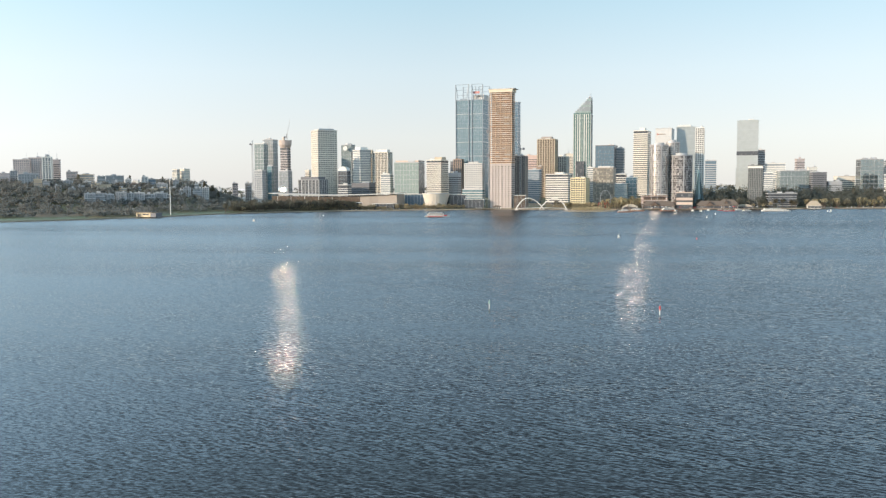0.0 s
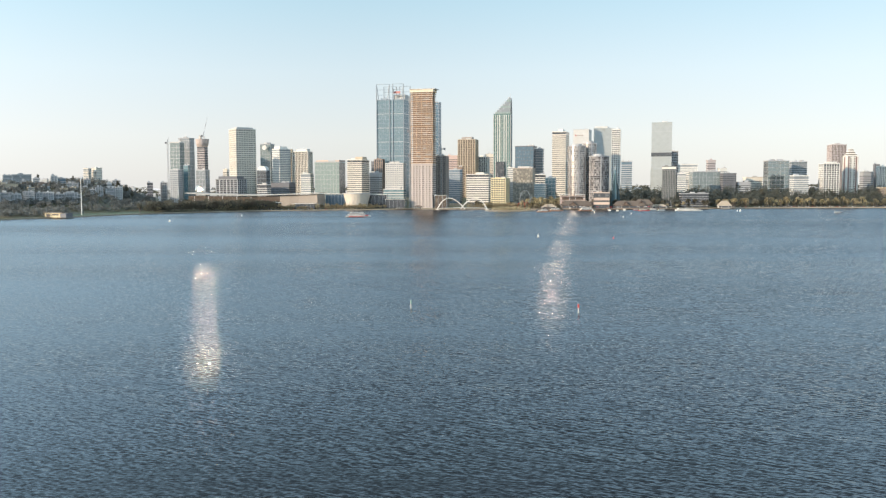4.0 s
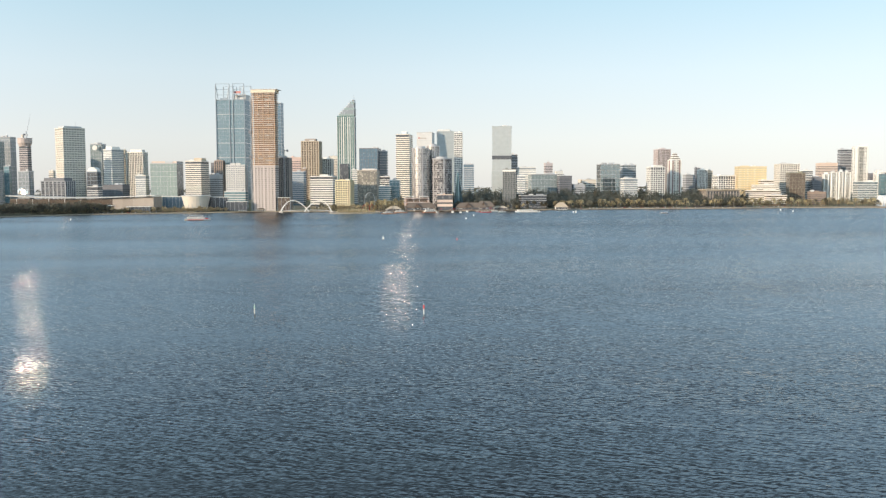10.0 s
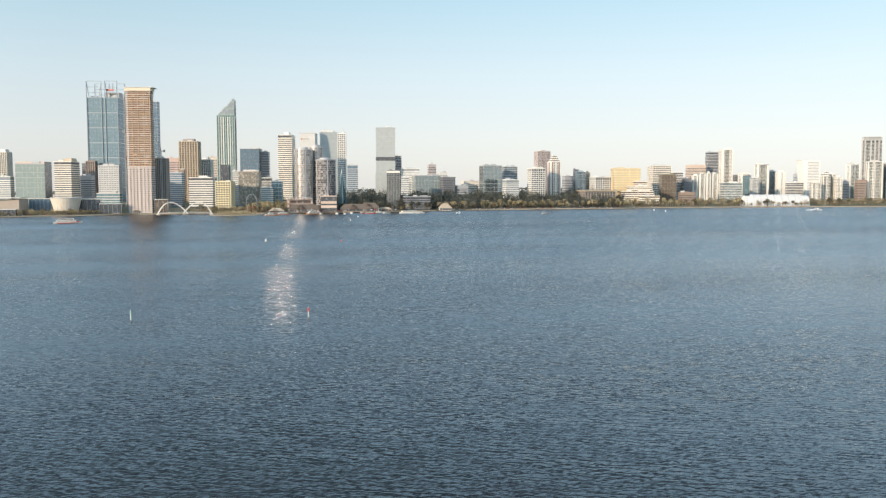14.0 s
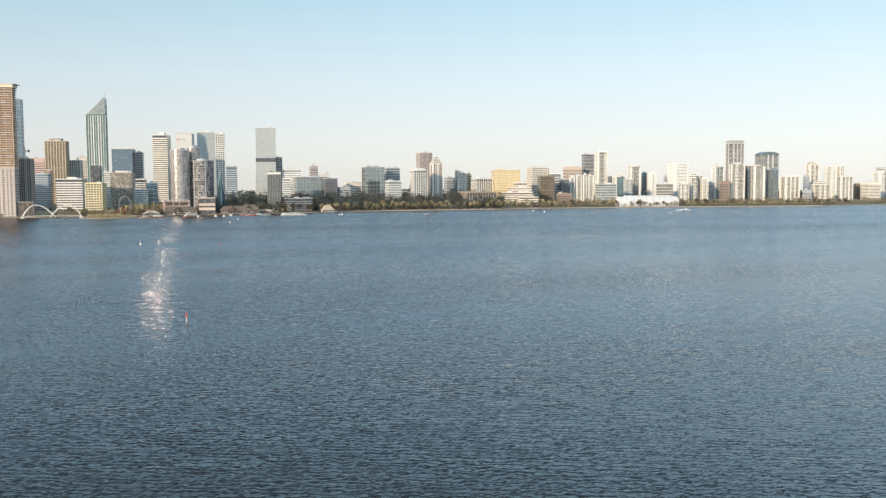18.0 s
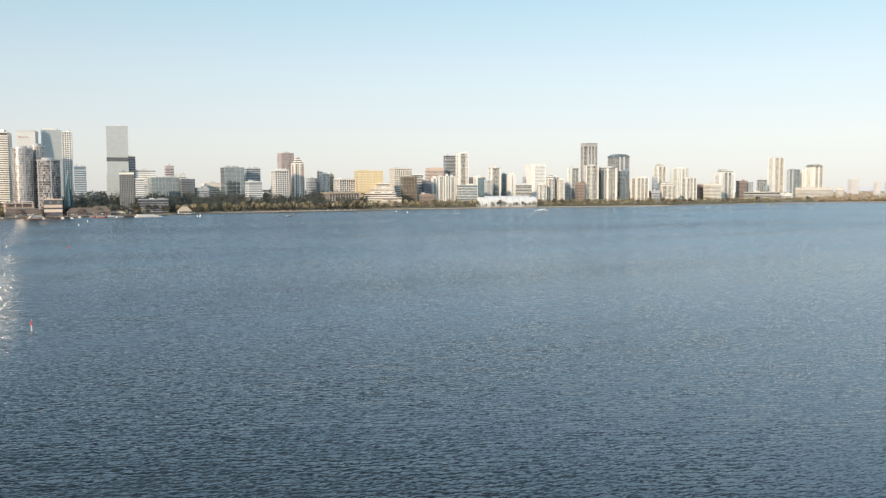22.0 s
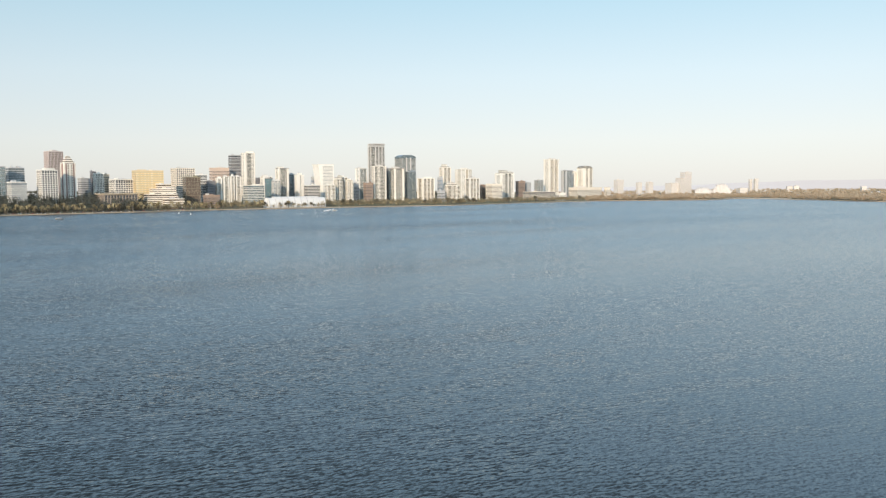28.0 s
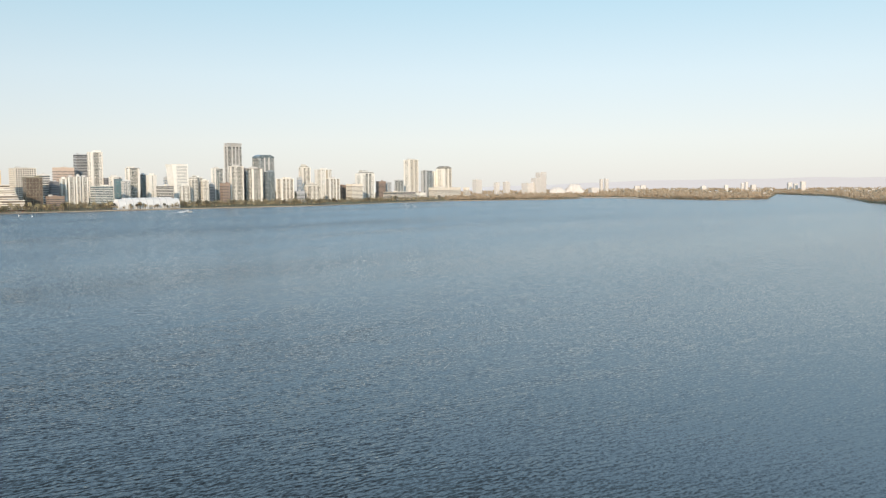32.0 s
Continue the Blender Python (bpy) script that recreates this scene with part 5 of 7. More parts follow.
def arch_bridge(ax, ay, bx, by, rise, label):
    """Footbridge hung from two slender white arches over a curving deck."""
    t = thing("footbridge", ax, ay, 0, 0, label, "bridge")
    a, b = Vector((0, 0, 0)), Vector((bx - ax, by - ay, 0))
    for s, e, lean in ((0.0, 0.56, -3.0), (0.46, 1.0, 3.0)):
        for off in (-3.0, 3.0):
            bm = bmesh.new()
            prev = None
            for i in range(25):
                f = i / 24
                p = a.lerp(b, s + (e - s) * f) + Vector((lean * math.sin(math.pi * f), off * (1 - 0.7 * math.sin(math.pi * f)), 0.6 + rise * 4 * f * (1 - f)))
                if prev is not None:
                    bm_bar(bm, prev, p, 0.75, 6)
                prev = p
            part("arch", bm, WHITE, t)
        for i in range(1, 10):
            f = i / 10
            p = a.lerp(b, s + (e - s) * f)
            bm = bmesh.new()
            bm_bar(bm, p + Vector((0, 0, 3.4)), p + Vector((lean * math.sin(math.pi * f), 0, 0.6 + rise * 4 * f * (1 - f))), 0.09, 4)
            part("hanger", bm, WALL["steel"], t)
    n = 16
    for i in range(n):
        p, q = a.lerp(b, i / n), a.lerp(b, (i + 1) / n)
        m = (p + q) / 2
        bend = math.sin(math.pi * (i + 0.5) / n) * 1.5
        box("deck", t, (q - p).length * 1.02, 4.5, 0.7, m.x, m.y, 2.2 + bend, WALL["pale"], math.degrees(math.atan2(b.y, b.x)))
    for f in (0.01, 0.51, 0.99):
        p = a.lerp(b, f)
        box("abutment", t, 5.0, 7.0, 4.2, p.x, p.y, -2.6, RAW)
    return t


def bell_tower(x, y, top, label):
    """Glass spire between two tall curved copper sails."""
    z0 = ground_z(x, y) - 0.4
    t = thing("bell_tower", x, y, z0, 20, label, "tower")
    h = top - z0
    for side in (-1, 1):
        bm = bmesh.new()
        prev = None
        for i in range(15):
            f = i / 14
            reach = (1 - f) ** 1.25
            pts = [(side * (1.8 + 11 * reach), -1.2 - 2 * reach, f * h * 0.78), (side * (1.0 + 3.5 * reach), -4.0 * reach - 1.6, f * h * 0.78), (side * (1.0 + 3.5 * reach), 1.6 + 4 * reach, f * h * 0.78)]
            vs = [bm.verts.new(p) for p in pts]
            if prev:
                for k in range(3):
                    j = (k + 1) % 3
                    bm.faces.new((prev[k], prev[j], vs[j], vs[k]))
            prev = vs
        part("copper_sail", bm, COPPER, t, "dark green copper sail")
    bm = bmesh.new()
    bmesh.ops.create_cone(bm, cap_ends=True, segments=8, radius1=5.0, radius2=1.6, depth=h * 0.86, matrix=Matrix.Translation((0, 0, h * 0.43)))
    part("glass_spire", bm, GLASS["teal"], t)
    bm = bmesh.new()
    bm_bar(bm, (0, 0, h * 0.84), (0, 0, h), 0.5, 6, 0.1)
    part("finial", bm, WALL["steel"], t)
    return t


def marquee(x, y, w, d, h, bays, label, rz=-12.0, shoulder=0.75, rise=3.0, cloth=None):
    """Long white tent with an arched, scalloped roof."""
    z0 = ground_z(x, y) - 0.2
    t = thing("marquee", x, y, z0, rz, label, "tent")
    for i in range(bays):
        bm = bmesh.new()
        x0, x1 = -w / 2 + i * w / bays, -w / 2 + (i + 1) * w / bays
        f = (i + 0.5) / bays
        end = min(1.0, shoulder + rise * min(f, 1 - f))
        rows = []
        for xx, sag in ((x0 + 0.1, 0.0), ((x0 + x1) / 2, -0.15), (x1 - 0.1, 0.0)):
            row = []
            for k in range(11):
                a = math.pi * k / 10
                row.append(bm.verts.new((xx, -d / 2 * math.cos(a), (h + sag) * end * math.sin(a) ** 0.75)))
            rows.append(row)
        for r0, r1 in zip(rows, rows[1:]):
            for k in range(10):
                bm.faces.new((r0[k], r0[k + 1], r1[k + 1], r1[k]))
        bm.faces.new(rows[0])
        bm.faces.new(rows[-1][::-1])
        bm.faces.new([rows[i2][0] for i2 in (0, 1, 2)] + [rows[i2][-1] for i2 in (2, 1, 0)])
        panel = part("roof_panel", bm, cloth or CANVAS, t)
        rib = bmesh.new()
        arch = [Vector((x0, -d / 2 * math.cos(math.pi * k / 10) * 1.01, (h * end + 0.25) * math.sin(math.pi * k / 10) ** 0.75)) for k in range(11)]
        for p, q in zip(arch, arch[1:]):
            bm_bar(rib, p, q, 0.42, 4)
        part("rib", rib, WALL["grey"], panel, "grey arched rib")
        box("wall_opening", t, (x1 - x0) * 0.6, 0.5, h * 0.3 * end, (x0 + x1) / 2, -d / 2 - 0.05, 0, WALL["pale"])
    return t


def tower_crane(x, y, z, height, jib, az, rise, label):
    t = thing("tower_crane", x, y, z, 0, label, "crane")
    bm = bmesh.new()
    for sx, sy in ((-1, -1), (1, -1), (1, 1), (-1, 1)):
        bm_bar(bm, (sx, sy, 0), (sx, sy, height), 0.22, 4)
    for i in range(int(height / 3)):
        bm_bar(bm, (-1, -1, i * 3), (1, -1, i * 3 + 3), 0.14, 4)
        bm_bar(bm, (1, 1, i * 3), (-1, 1, i * 3 + 3), 0.14, 4)
        bm_bar(bm, (1, -1, i * 3), (1, 1, i * 3 + 3), 0.14, 4)
    part("mast", bm, WALL["grey"], t)
    d = Vector((math.sin(radians(az)), math.cos(radians(az)), 0))
    up = Vector((0, 0, 1))
    tip = d * jib * math.cos(radians(rise)) + up * (height + jib * math.sin(radians(rise)))
    bm = bmesh.new()
    side = Vector((d.y, -d.x, 0)) * 0.8
    for s in (side, -side, up * 1.4):
        bm_bar(bm, up * height + s, tip, 0.16, 4)
    for i in range(10):
        p = (up * height).lerp(tip, i / 10)
        bm_bar(bm, p + side * (1 - i / 10), p + up * 1.4 * (1 - i / 10), 0.12, 4)
    part("jib", bm, WALL["pale"], t)
    bm = bmesh.new()
    bm_box(bm, 3.0, 3.0, 3.4, -d.x * 6, -d.y * 6, height - 1.5)
    bm_bar(bm, up * height, up * (height + 7), 0.35, 4)
    bm_bar(bm, -d * 6 + up * height, up * height, 0.4, 4)
    part("counterweight", bm, WALL["dark"], t)
    box("cab", t, 2.0, 2.0, 2.4, side.x * 2, side.y * 2, height - 1, WHITE)
    return t


# ---- boats and marks on the water ----
def boat(name, x, y, length, rz, decks, label, hull=None, stripe=None):
    """Motor vessel: shaped hull, cabin decks, windows and rail."""
    t = thing(name, x, y, 0, rz, label, "boat")
    bw, fb = length * 0.22, max(0.8, length * 0.06)
    bm = bmesh.new()
    rows = []
    for i in range(9):
        f = i / 8
        half = bw / 2 * (1.0 if f < 0.6 else max(0.02, 1 - ((f - 0.6) / 0.4) ** 2))
        xx = -length / 2 + f * length
        sheer = fb * (1 + 0.35 * f * f)
        rows.append([bm.verts.new(v) for v in ((xx, -half * 0.7, -0.4), (xx, -half, sheer), (xx, half, sheer), (xx, half * 0.7, -0.4))])
    for a, b in zip(rows, rows[1:]):
        for k in range(4):
            j = (k + 1) % 4
            bm.faces.new((a[k], b[k], b[j], a[j]))
    bm.faces.new(rows[0])
    bm.faces.new(rows[-1][::-1])
    part("hull", bm, hull or WHITE, t)
    if stripe:
        box("bow_panel", t, length * 0.20, bw * 0.8, fb * 0.55, length * 0.27, 0, fb * 0.75, stripe, label="red bow panel")
        box("red_stripe", t, length * 0.6, bw + 0.1, fb * 0.35, -length * 0.1, 0, fb * 0.3, stripe)
    z = fb
    for k in range(decks):
        lw = length * (0.66 - 0.14 * k)
        hh = max(1.1, length * 0.055)
        box("cabin", t, lw, bw * (0.84 - 0.08 * k), hh, -length * 0.08, 0, z, WHITE)
        box("window_strip", t, lw * 0.94, bw * (0.84 - 0.08 * k) + 0.08, hh * 0.42, -length * 0.08, 0, z + hh * 0.4, GLASS["dark"])
        z += hh
        box("deck_roof", t, lw * 1.06, bw * 0.88, 0.18, -length * 0.08, 0, z, WHITE)
        z += 0.18
    bm = bmesh.new()
    bm_bar(bm, (-length * 0.1, 0, z), (-length * 0.1, 0, z + length * 0.12), 0.09, 5)
    part("mast", bm, WALL["steel"], t)
    return t


def portal_hall(x, y, w, d, h, label, rz=-15.0):
    """Open terrace building: brick floors behind two pale portal frames."""
    t = thing("riverside_hall", x, y, ground_z(x, y) - 0.4, rz, label, "hall")
    step = (h - 3.0) / 3
    for k in range(3):
        box("floor_slab", t, w, d, 0.5, 0, 0, (k + 1) * step - 0.5, WALL["rose"])
        box("back_wall", t, w * 0.96, d * 0.5, step - 0.5, 0, d * 0.2, k * step, WALL["pink"])
        box("window_strip", t, w * 0.8, 0.3, step * 0.5, 0, -d * 0.06, k * step + 0.9, GLASS["bronze"])
        box("balustrade", t, w, 0.2, 1.0, 0, -d * 0.5, (k + 1) * step, WALL["brown"])
    for k in (-1, 1):
        for sx in (-1, 1):
            box("frame_post", t, 0.8, 1.2, h - 0.6, k * w * 0.28 + sx * w * 0.17, -d * 0.46, 0, WALL["pale"])
        box("frame_beam", t, w * 0.34 + 0.8, 1.2, 0.9, k * w * 0.28, -d * 0.46, h - 0.6, WALL["pale"])
    return t


def street_lamp(x, y, h, label):
    t = thing("street_lamp", x, y, ground_z(x, y) - 0.2, 0, label, "street lamp")
    bm = bmesh.new()
    bm_bar(bm, (0, 0, 0), (0, 0, h), 0.16, 6, 0.1)
    part("pole", bm, WALL["steel"], t)
    bm = bmesh.new()
    bm_bar(bm, (0, 0, h - 0.1), (-1.4, -0.4, h + 0.5), 0.09, 5)
    part("arm", bm, WALL["steel"], t)
    box("lantern", t, 1.1, 0.5, 0.25, -1.6, -0.45, h + 0.4, WHITE)
    return t


def car_model(name, paint, label):
    """Small parked car: bevelled body, glazed cabin and four wheels."""
    t = thing(name, 0, 0, -50, 0, label, "car", group="cars parked along the foreshore")
    side = ((-2.2, 0.35), (-2.2, 0.8), (-2.0, 0.95), (1.0, 1.0), (2.0, 0.82), (2.2, 0.6), (2.2, 0.35))
    top = ((-1.7, 0.94), (-1.3, 1.42), (0.3, 1.45), (1.05, 0.98))
    for nm, outline, half, mat in (("body", side, 0.88, paint), ("cabin", top, 0.76, GLASS["dark"])):
        n = len(outline)
        verts = [(a, -half, b) for a, b in outline] + [(a, half, b) for a, b in outline]
        faces = [tuple(range(n)), tuple(range(2 * n - 1, n - 1, -1))] + [(i, n + i, n + (i + 1) % n, (i + 1) % n) for i in range(n)]
        put(nm, mesh_of(nm, verts, faces, mat), t)
    box("roof", t, 1.6, 1.44, 0.08, -0.5, 0, 1.43, paint)
    for sx in (-1.35, 1.35):
        for sy in (-0.82, 0.82):
            bm = bmesh.new()
            bmesh.ops.create_cone(bm, cap_ends=True, segments=10, radius1=0.33, radius2=0.33, depth=0.22, matrix=pose(sx, sy, 0.33, 90, 0, 0))
            part("wheel", bm, WALL["dark"], t)
    return t


def channel_mark(x, y, colour, label):
    """Channel pile with a coloured topmark and a small lamp."""
    t = thing("channel_mark", x, y, 0, 0, label, "channel mark")
    bm = bmesh.new()
    bm_bar(bm, (0, 0, -3), (0, 0, 1.9), 0.16, 8)
    part("deck_post", bm, WHITE, t)
    bm = bmesh.new()
    bmesh.ops.create_cone(bm, cap_ends=True, segments=10, radius1=0.34, radius2=0.24, depth=1.3, matrix=Matrix.Translation((0, 0, 2.5)))
    part("topmark", bm, colour, t)
    bm = bmesh.new()
    bm_bar(bm, (0, 0, 3.1), (0, 0, 3.6), 0.08, 6)
    part("lamp", bm, WALL["steel"], t)
    return t


def mooring_buoy(x, y, r, label, material):
    t = thing("buoy", x, y, 0, 0, label, "buoy", "small buoys off the city shore")
    bm = bmesh.new()
    bmesh.ops.create_cone(bm, cap_ends=True, segments=10, radius1=r, radius2=r * 0.55, depth=r * 2.4, matrix=Matrix.Translation((0, 0, r * 0.8)))
    part("float", bm, material, t)
    bm = bmesh.new()
    bm_bar(bm, (0, 0, r * 1.9), (0, 0, r * 3.2), r * 0.15, 5)
    part("topmark", bm, material, t)
    return t


# ---- trees ----
def leaf_material(name, dark, light):
    m, n, l, b = nodes_of(name)
    geo, info = n.new("ShaderNodeNewGeometry"), n.new("ShaderNodeObjectInfo")
    c1 = socket_mix(n, l, geo.outputs["Random Per Island"], dark, light)
    hsv = n.new("ShaderNodeHueSaturation")
    mul = n.new("ShaderNodeMath")
    mul.operation = "MULTIPLY_ADD"
    mul.inputs[1].default_value, mul.inputs[2].default_value = 0.7, 0.65
    l.new(info.outputs["Random"], mul.inputs[0])
    l.new(mul.outputs[0], hsv.inputs["Value"])
    l.new(c1, hsv.inputs["Color"])
    l.new(hsv.outputs["Color"], b.inputs["Base Color"])
    b.inputs["Roughness"].default_value = 0.7
    thin, both = n.new("ShaderNodeBsdfTranslucent"), n.new("ShaderNodeMixShader")
    both.inputs[0].default_value = 0.45
    l.new(hsv.outputs["Color"], thin.inputs["Color"])
    l.new(b.outputs[0], both.inputs[1])
    l.new(thin.outputs[0], both.inputs[2])
    l.new(both.outputs[0], n["Material Output"].inputs["Surface"])
    return m


LEAF = leaf_material("leaves", (0.14, 0.132, 0.10), (0.24, 0.215, 0.15))
# grey haze is put into the hill foliage colour
LEAF_HILL_HAZED = leaf_material("hazed_hill_leaves", (0.275, 0.272, 0.25), (0.325, 0.32, 0.28))
LEAF_DARK = leaf_material("dark_leaves", (0.115, 0.122, 0.104), (0.168, 0.168, 0.132))
LEAF_DRY = leaf_material("dry_leaves", (0.33, 0.275, 0.175), (0.58, 0.48, 0.305))
# tan foliage lifted well past leaf colour, putting far haze into it
LEAF_TAN_HAZED = leaf_material("hazed_tan_leaves", (0.68, 0.52, 0.36), (0.80, 0.63, 0.45))
PALM = leaf_material("palm_fronds", (0.34, 0.285, 0.16), (0.58, 0.48, 0.29))
BARK = plain("bark", (0.13, 0.10, 0.075))


def leaf_cloud(verts, faces, rng, cx, cy, cz, rx, rz_, count, size):
    for _ in range(count):
        while True:
            v = Vector((rng.uniform(-1, 1), rng.uniform(-1, 1), rng.uniform(-0.8, 1)))
            if 0.25 < v.length < 1:
                break
        p = Vector((cx + v.x * rx, cy + v.y * rx, cz + v.z * rz_))
        q = Euler((rng.uniform(-1.2, 1.2), rng.uniform(-1.2, 1.2), rng.uniform(0, 6.28))).to_matrix()
        s = size * rng.uniform(0.6, 1.3)
        k = len(verts)
        for a, b, c in ((-s, -s * 0.6, 0), (s * 0.2, -s * 0.8, s * 0.25), (s, s * 0.3, 0), (-s * 0.2, s * 0.8, -s * 0.2)):
            verts.append(tuple(p + q @ Vector((a, b, c))))
        faces.append((k, k + 1, k + 2, k + 3))


def tree_model(name, seed, h, spread, lobes, label, leaf=None, category="tree"):
    """Trunk with limbs and a loose crown of leaf clumps in several lobes."""
    rng = random.Random(seed)
    t = new(name)
    tagged(t, label, category, "trees along the foreshore")
    bm = bmesh.new()
    bm_bar(bm, (0, 0, -0.5), (0.2, 0.1, h * 0.45), h * 0.03, 6, h * 0.02)
    tips = []
    for i in range(lobes):
        a = 2.4 * i + rng.uniform(-0.4, 0.4)
        reach = spread * rng.uniform(0.25, 0.62) * (0 if i == 0 else 1)
        tip = Vector((reach * math.cos(a), reach * math.sin(a), h * rng.uniform(0.48, 0.8) if i else h * 0.82))
        bm_bar(bm, (0.15, 0.1, h * 0.35), tip, h * 0.014, 4, h * 0.006)
        tips.append(tip)
    part("trunk", bm, BARK, t)
    verts, faces = [], []
    for tip in tips:
        leaf_cloud(verts, faces, rng, tip.x, tip.y, tip.z, spread * rng.uniform(0.3, 0.45), h * rng.uniform(0.13, 0.2), 46, h * 0.05)
    put("crown", mesh_of("crown", verts, faces, leaf or LEAF), t)
    return t


def palm_model(seed, h):
    rng = random.Random(seed)
    t = new("palm_tree")
    tagged(t, "date palm with a ragged drooping head on the grass", "palm tree", "palms along the foreshore")
    bm = bmesh.new()
    bm_bar(bm, (0, 0, -0.5), (0.1, 0, h), 0.42, 6, 0.3)
    part("trunk", bm, BARK, t)
    verts, faces = [], []
    for i in range(34):
        a, lift = rng.uniform(0, 6.28), rng.uniform(-0.5, 1.1)
        d = Vector((math.cos(a), math.sin(a), 0))
        side = Vector((-d.y, d.x, 0)) * 0.45
        L = h * rng.uniform(0.30, 0.42)
        pts = [Vector((0, 0, h)) + d * L * f + Vector((0, 0, L * (lift * f - 1.1 * f * f))) for f in (0.0, 0.4, 0.75, 1.0)]
        for p, q, w0, w1 in zip(pts, pts[1:], (0.4, 1.0, 0.7), (1.0, 0.7, 0.1)):
            k = len(verts)
            verts += [tuple(p - side * w0), tuple(p + side * w0), tuple(q + side * w1), tuple(q - side * w1)]
            faces.append((k, k + 1, k + 2, k + 3))
    put("crown", mesh_of("crown", verts, faces, PALM), t)
    return t


def polar(az, dist):
    return dist * math.sin(radians(az)), dist * math.cos(radians(az))


def woods(name, label, spots, rng, leaf, clumps, size):
    """Far woodland as one mass of leaf clumps over the ground."""
    verts, faces = [], []
    for x, y, h, r in spots:
        z = ground_z(x, y)
        for k in range(3):
            leaf_cloud(verts, faces, rng, x + rng.uniform(-r, r) * 0.6, y + rng.uniform(-r, r) * 0.6, z + h * rng.uniform(0.35, 0.72), r * 0.7, h * 0.3, clumps, size)
    return tagged(new(name, mesh_of(name, verts, faces, leaf)), label, "woodland", kind="stuff")

# ---- landmarks ----
frame_tower(65.5, 1936.3, 60.4, 48.3, 221.5, 256.1, "tall blue glass office tower with an open steel crown")
unfinished_tower(101.7, 1509.5, 36.6, 21.4, 76.7, 203.1, "apartment tower under construction with orange formwork on bare floors")
building("unfinished_block", 133.9, 1548.5, 24.3, 19.4, 90.0, "grid", "taupe", "dark", "dark half built block in scaffolding beside the unfinished tower", floor=3.4, bay=3.0, band=0.22)
tower_crane(133.4, 1525.7, ground_z(133.4, 1525.7) - 0.5, 101.2, 34.0, -60.0, 62.0, "grey luffing tower crane beside the unfinished tower")
tower_crane(-371.7, 1728.1, ground_z(-371.7, 1728.1) - 0.5, 115.3, 12.0, 20.0, 70.0, "slim grey tower crane with its jib raised")
stepped_glass_tower(271.8, 1721.1, 33.5, 20.1, 177.6, 208.4, 219.1, "tall green glass tower with a stepped slanting roof and spire")
core_tower = building("unfinished_tower", -321.4, 1809.6, 16.1, 12.9, 117.3, "bands", "rose", "dark", "slim reddish tower under construction with a wider formwork head", floor=3.4)
head_bm = bmesh.new()
for hz0, hz1, r0, r1 in ((0.0, 6.0, 9.5, 12.6), (6.0, 15.5, 12.6, 13.2)):
    bmesh.ops.create_cone(head_bm, cap_ends=True, segments=14, radius1=r0, radius2=r1, depth=hz1 - hz0, matrix=Matrix.Translation((0, 0, 117.3 - core_tower.location.z + (hz0 + hz1) / 2)))
part("formwork_head", head_bm, plain("red_brown_screen", (0.56, 0.46, 0.405)), core_tower, "taupe formwork head, wider than the shaft")
box("lift_core", core_tower, 3.2, 5.2, 22.1, -4.0, 0, 117.3 - core_tower.location.z, RAW)
tower_crane(-318.2, 1807.0, 133.8, 5.0, 42.0, 25.0, 70.0, "light luffing crane on the slim unfinished tower")
glint_block = building("office_tower", -301.0, 1693.2, 19.3, 15.5, 68.8, "curtain", "grey", "grey", "low grey glass office block with a mirror glass bay")
GLINT = (-302.3, 1663.8, 32.5)
grey_tower = building("office_tower", 627.1, 1825.1, 41.1, 32.9, 167.7, "blank", "smoke", "grey", "tall plain grey office tower with one dark floor band")
box("dark_band", grey_tower, 42.0, 33.8, 8.0, 0, 0, 97.8 - grey_tower.location.z, GLASS["dark"])
box("facade_sign", sign_tower, 3.0, 0.5, 3.4, -12.2, -30.4, 147.6 - sign_tower.location.z, plain("faded_red_sign", (0.52, 0.22, 0.19)), label="faded red sign mark")
box("facade_sign", sign_tower, 14.0, 0.5, 1.8, -2.6, -30.4, 148.4 - sign_tower.location.z, WALL["taupe"], label="faded unreadable sign bar")
emblem_tower = building("office_tower", -204.7, 1916.1, 23.3, 18.6, 126.7, "curtain", "dusty", "greygreen", "grey green glass office tower with a plain white roundel")
roundel = bmesh.new()
bmesh.ops.create_cone(roundel, cap_ends=True, segments=24, radius1=5.0, radius2=5.0, depth=0.8, matrix=pose(-209.1, 1899.0, 119.5, 90, 0, -20))
part("facade_sign", roundel, WHITE, emblem_tower, "plain white round sign").matrix_basis = emblem_tower.matrix_basis.inverted()
round_tower("apartment_tower", 362.8, 1488.2, 15.2, 105.3, "round silvery apartment tower with scattered dark windows", "silver", "facet")
round_tower("apartment_tower", 391.5, 1512.2, 11.2, 110.9, "slim round silvery apartment tower behind its neighbours", "silver", "facet")
round_tower("apartment_tower", 399.5, 1487.0, 18.8, 88.0, "wide round mottled glass apartment tower", "dusty", "mottled")
flared_tower(1606.3, 1603.6, 43.7, 35.0, 99.7, "white office tower that flares out towards its roof")
convention_centre(-183.5, 1540.2, 228.6, 46.0, 24.3, 27.7, "long low convention centre with a pale rising roof")
drum_hall(-12.2, 1507.3, 23.0, 26.4, "round cream hall that widens towards its roof")
canopy_hall(-49.4, 1553.2, 36.7, 18.4, 26.2 - ground_z(-49.4, 1553.2), "glazed convention hall entrance under a thin roof", glass="blue")
canopy_hall(23.1, 1520.9, 35.0, 17.5, 25.3 - ground_z(23.1, 1520.9), "riverside pavilion with a white roof on slim posts", glass="dark")
canopy_hall(53.7, 1504.7, 34.6, 17.3, 17.7 - ground_z(53.7, 1504.7), "low riverside pavilion with a white roof", glass="dark")
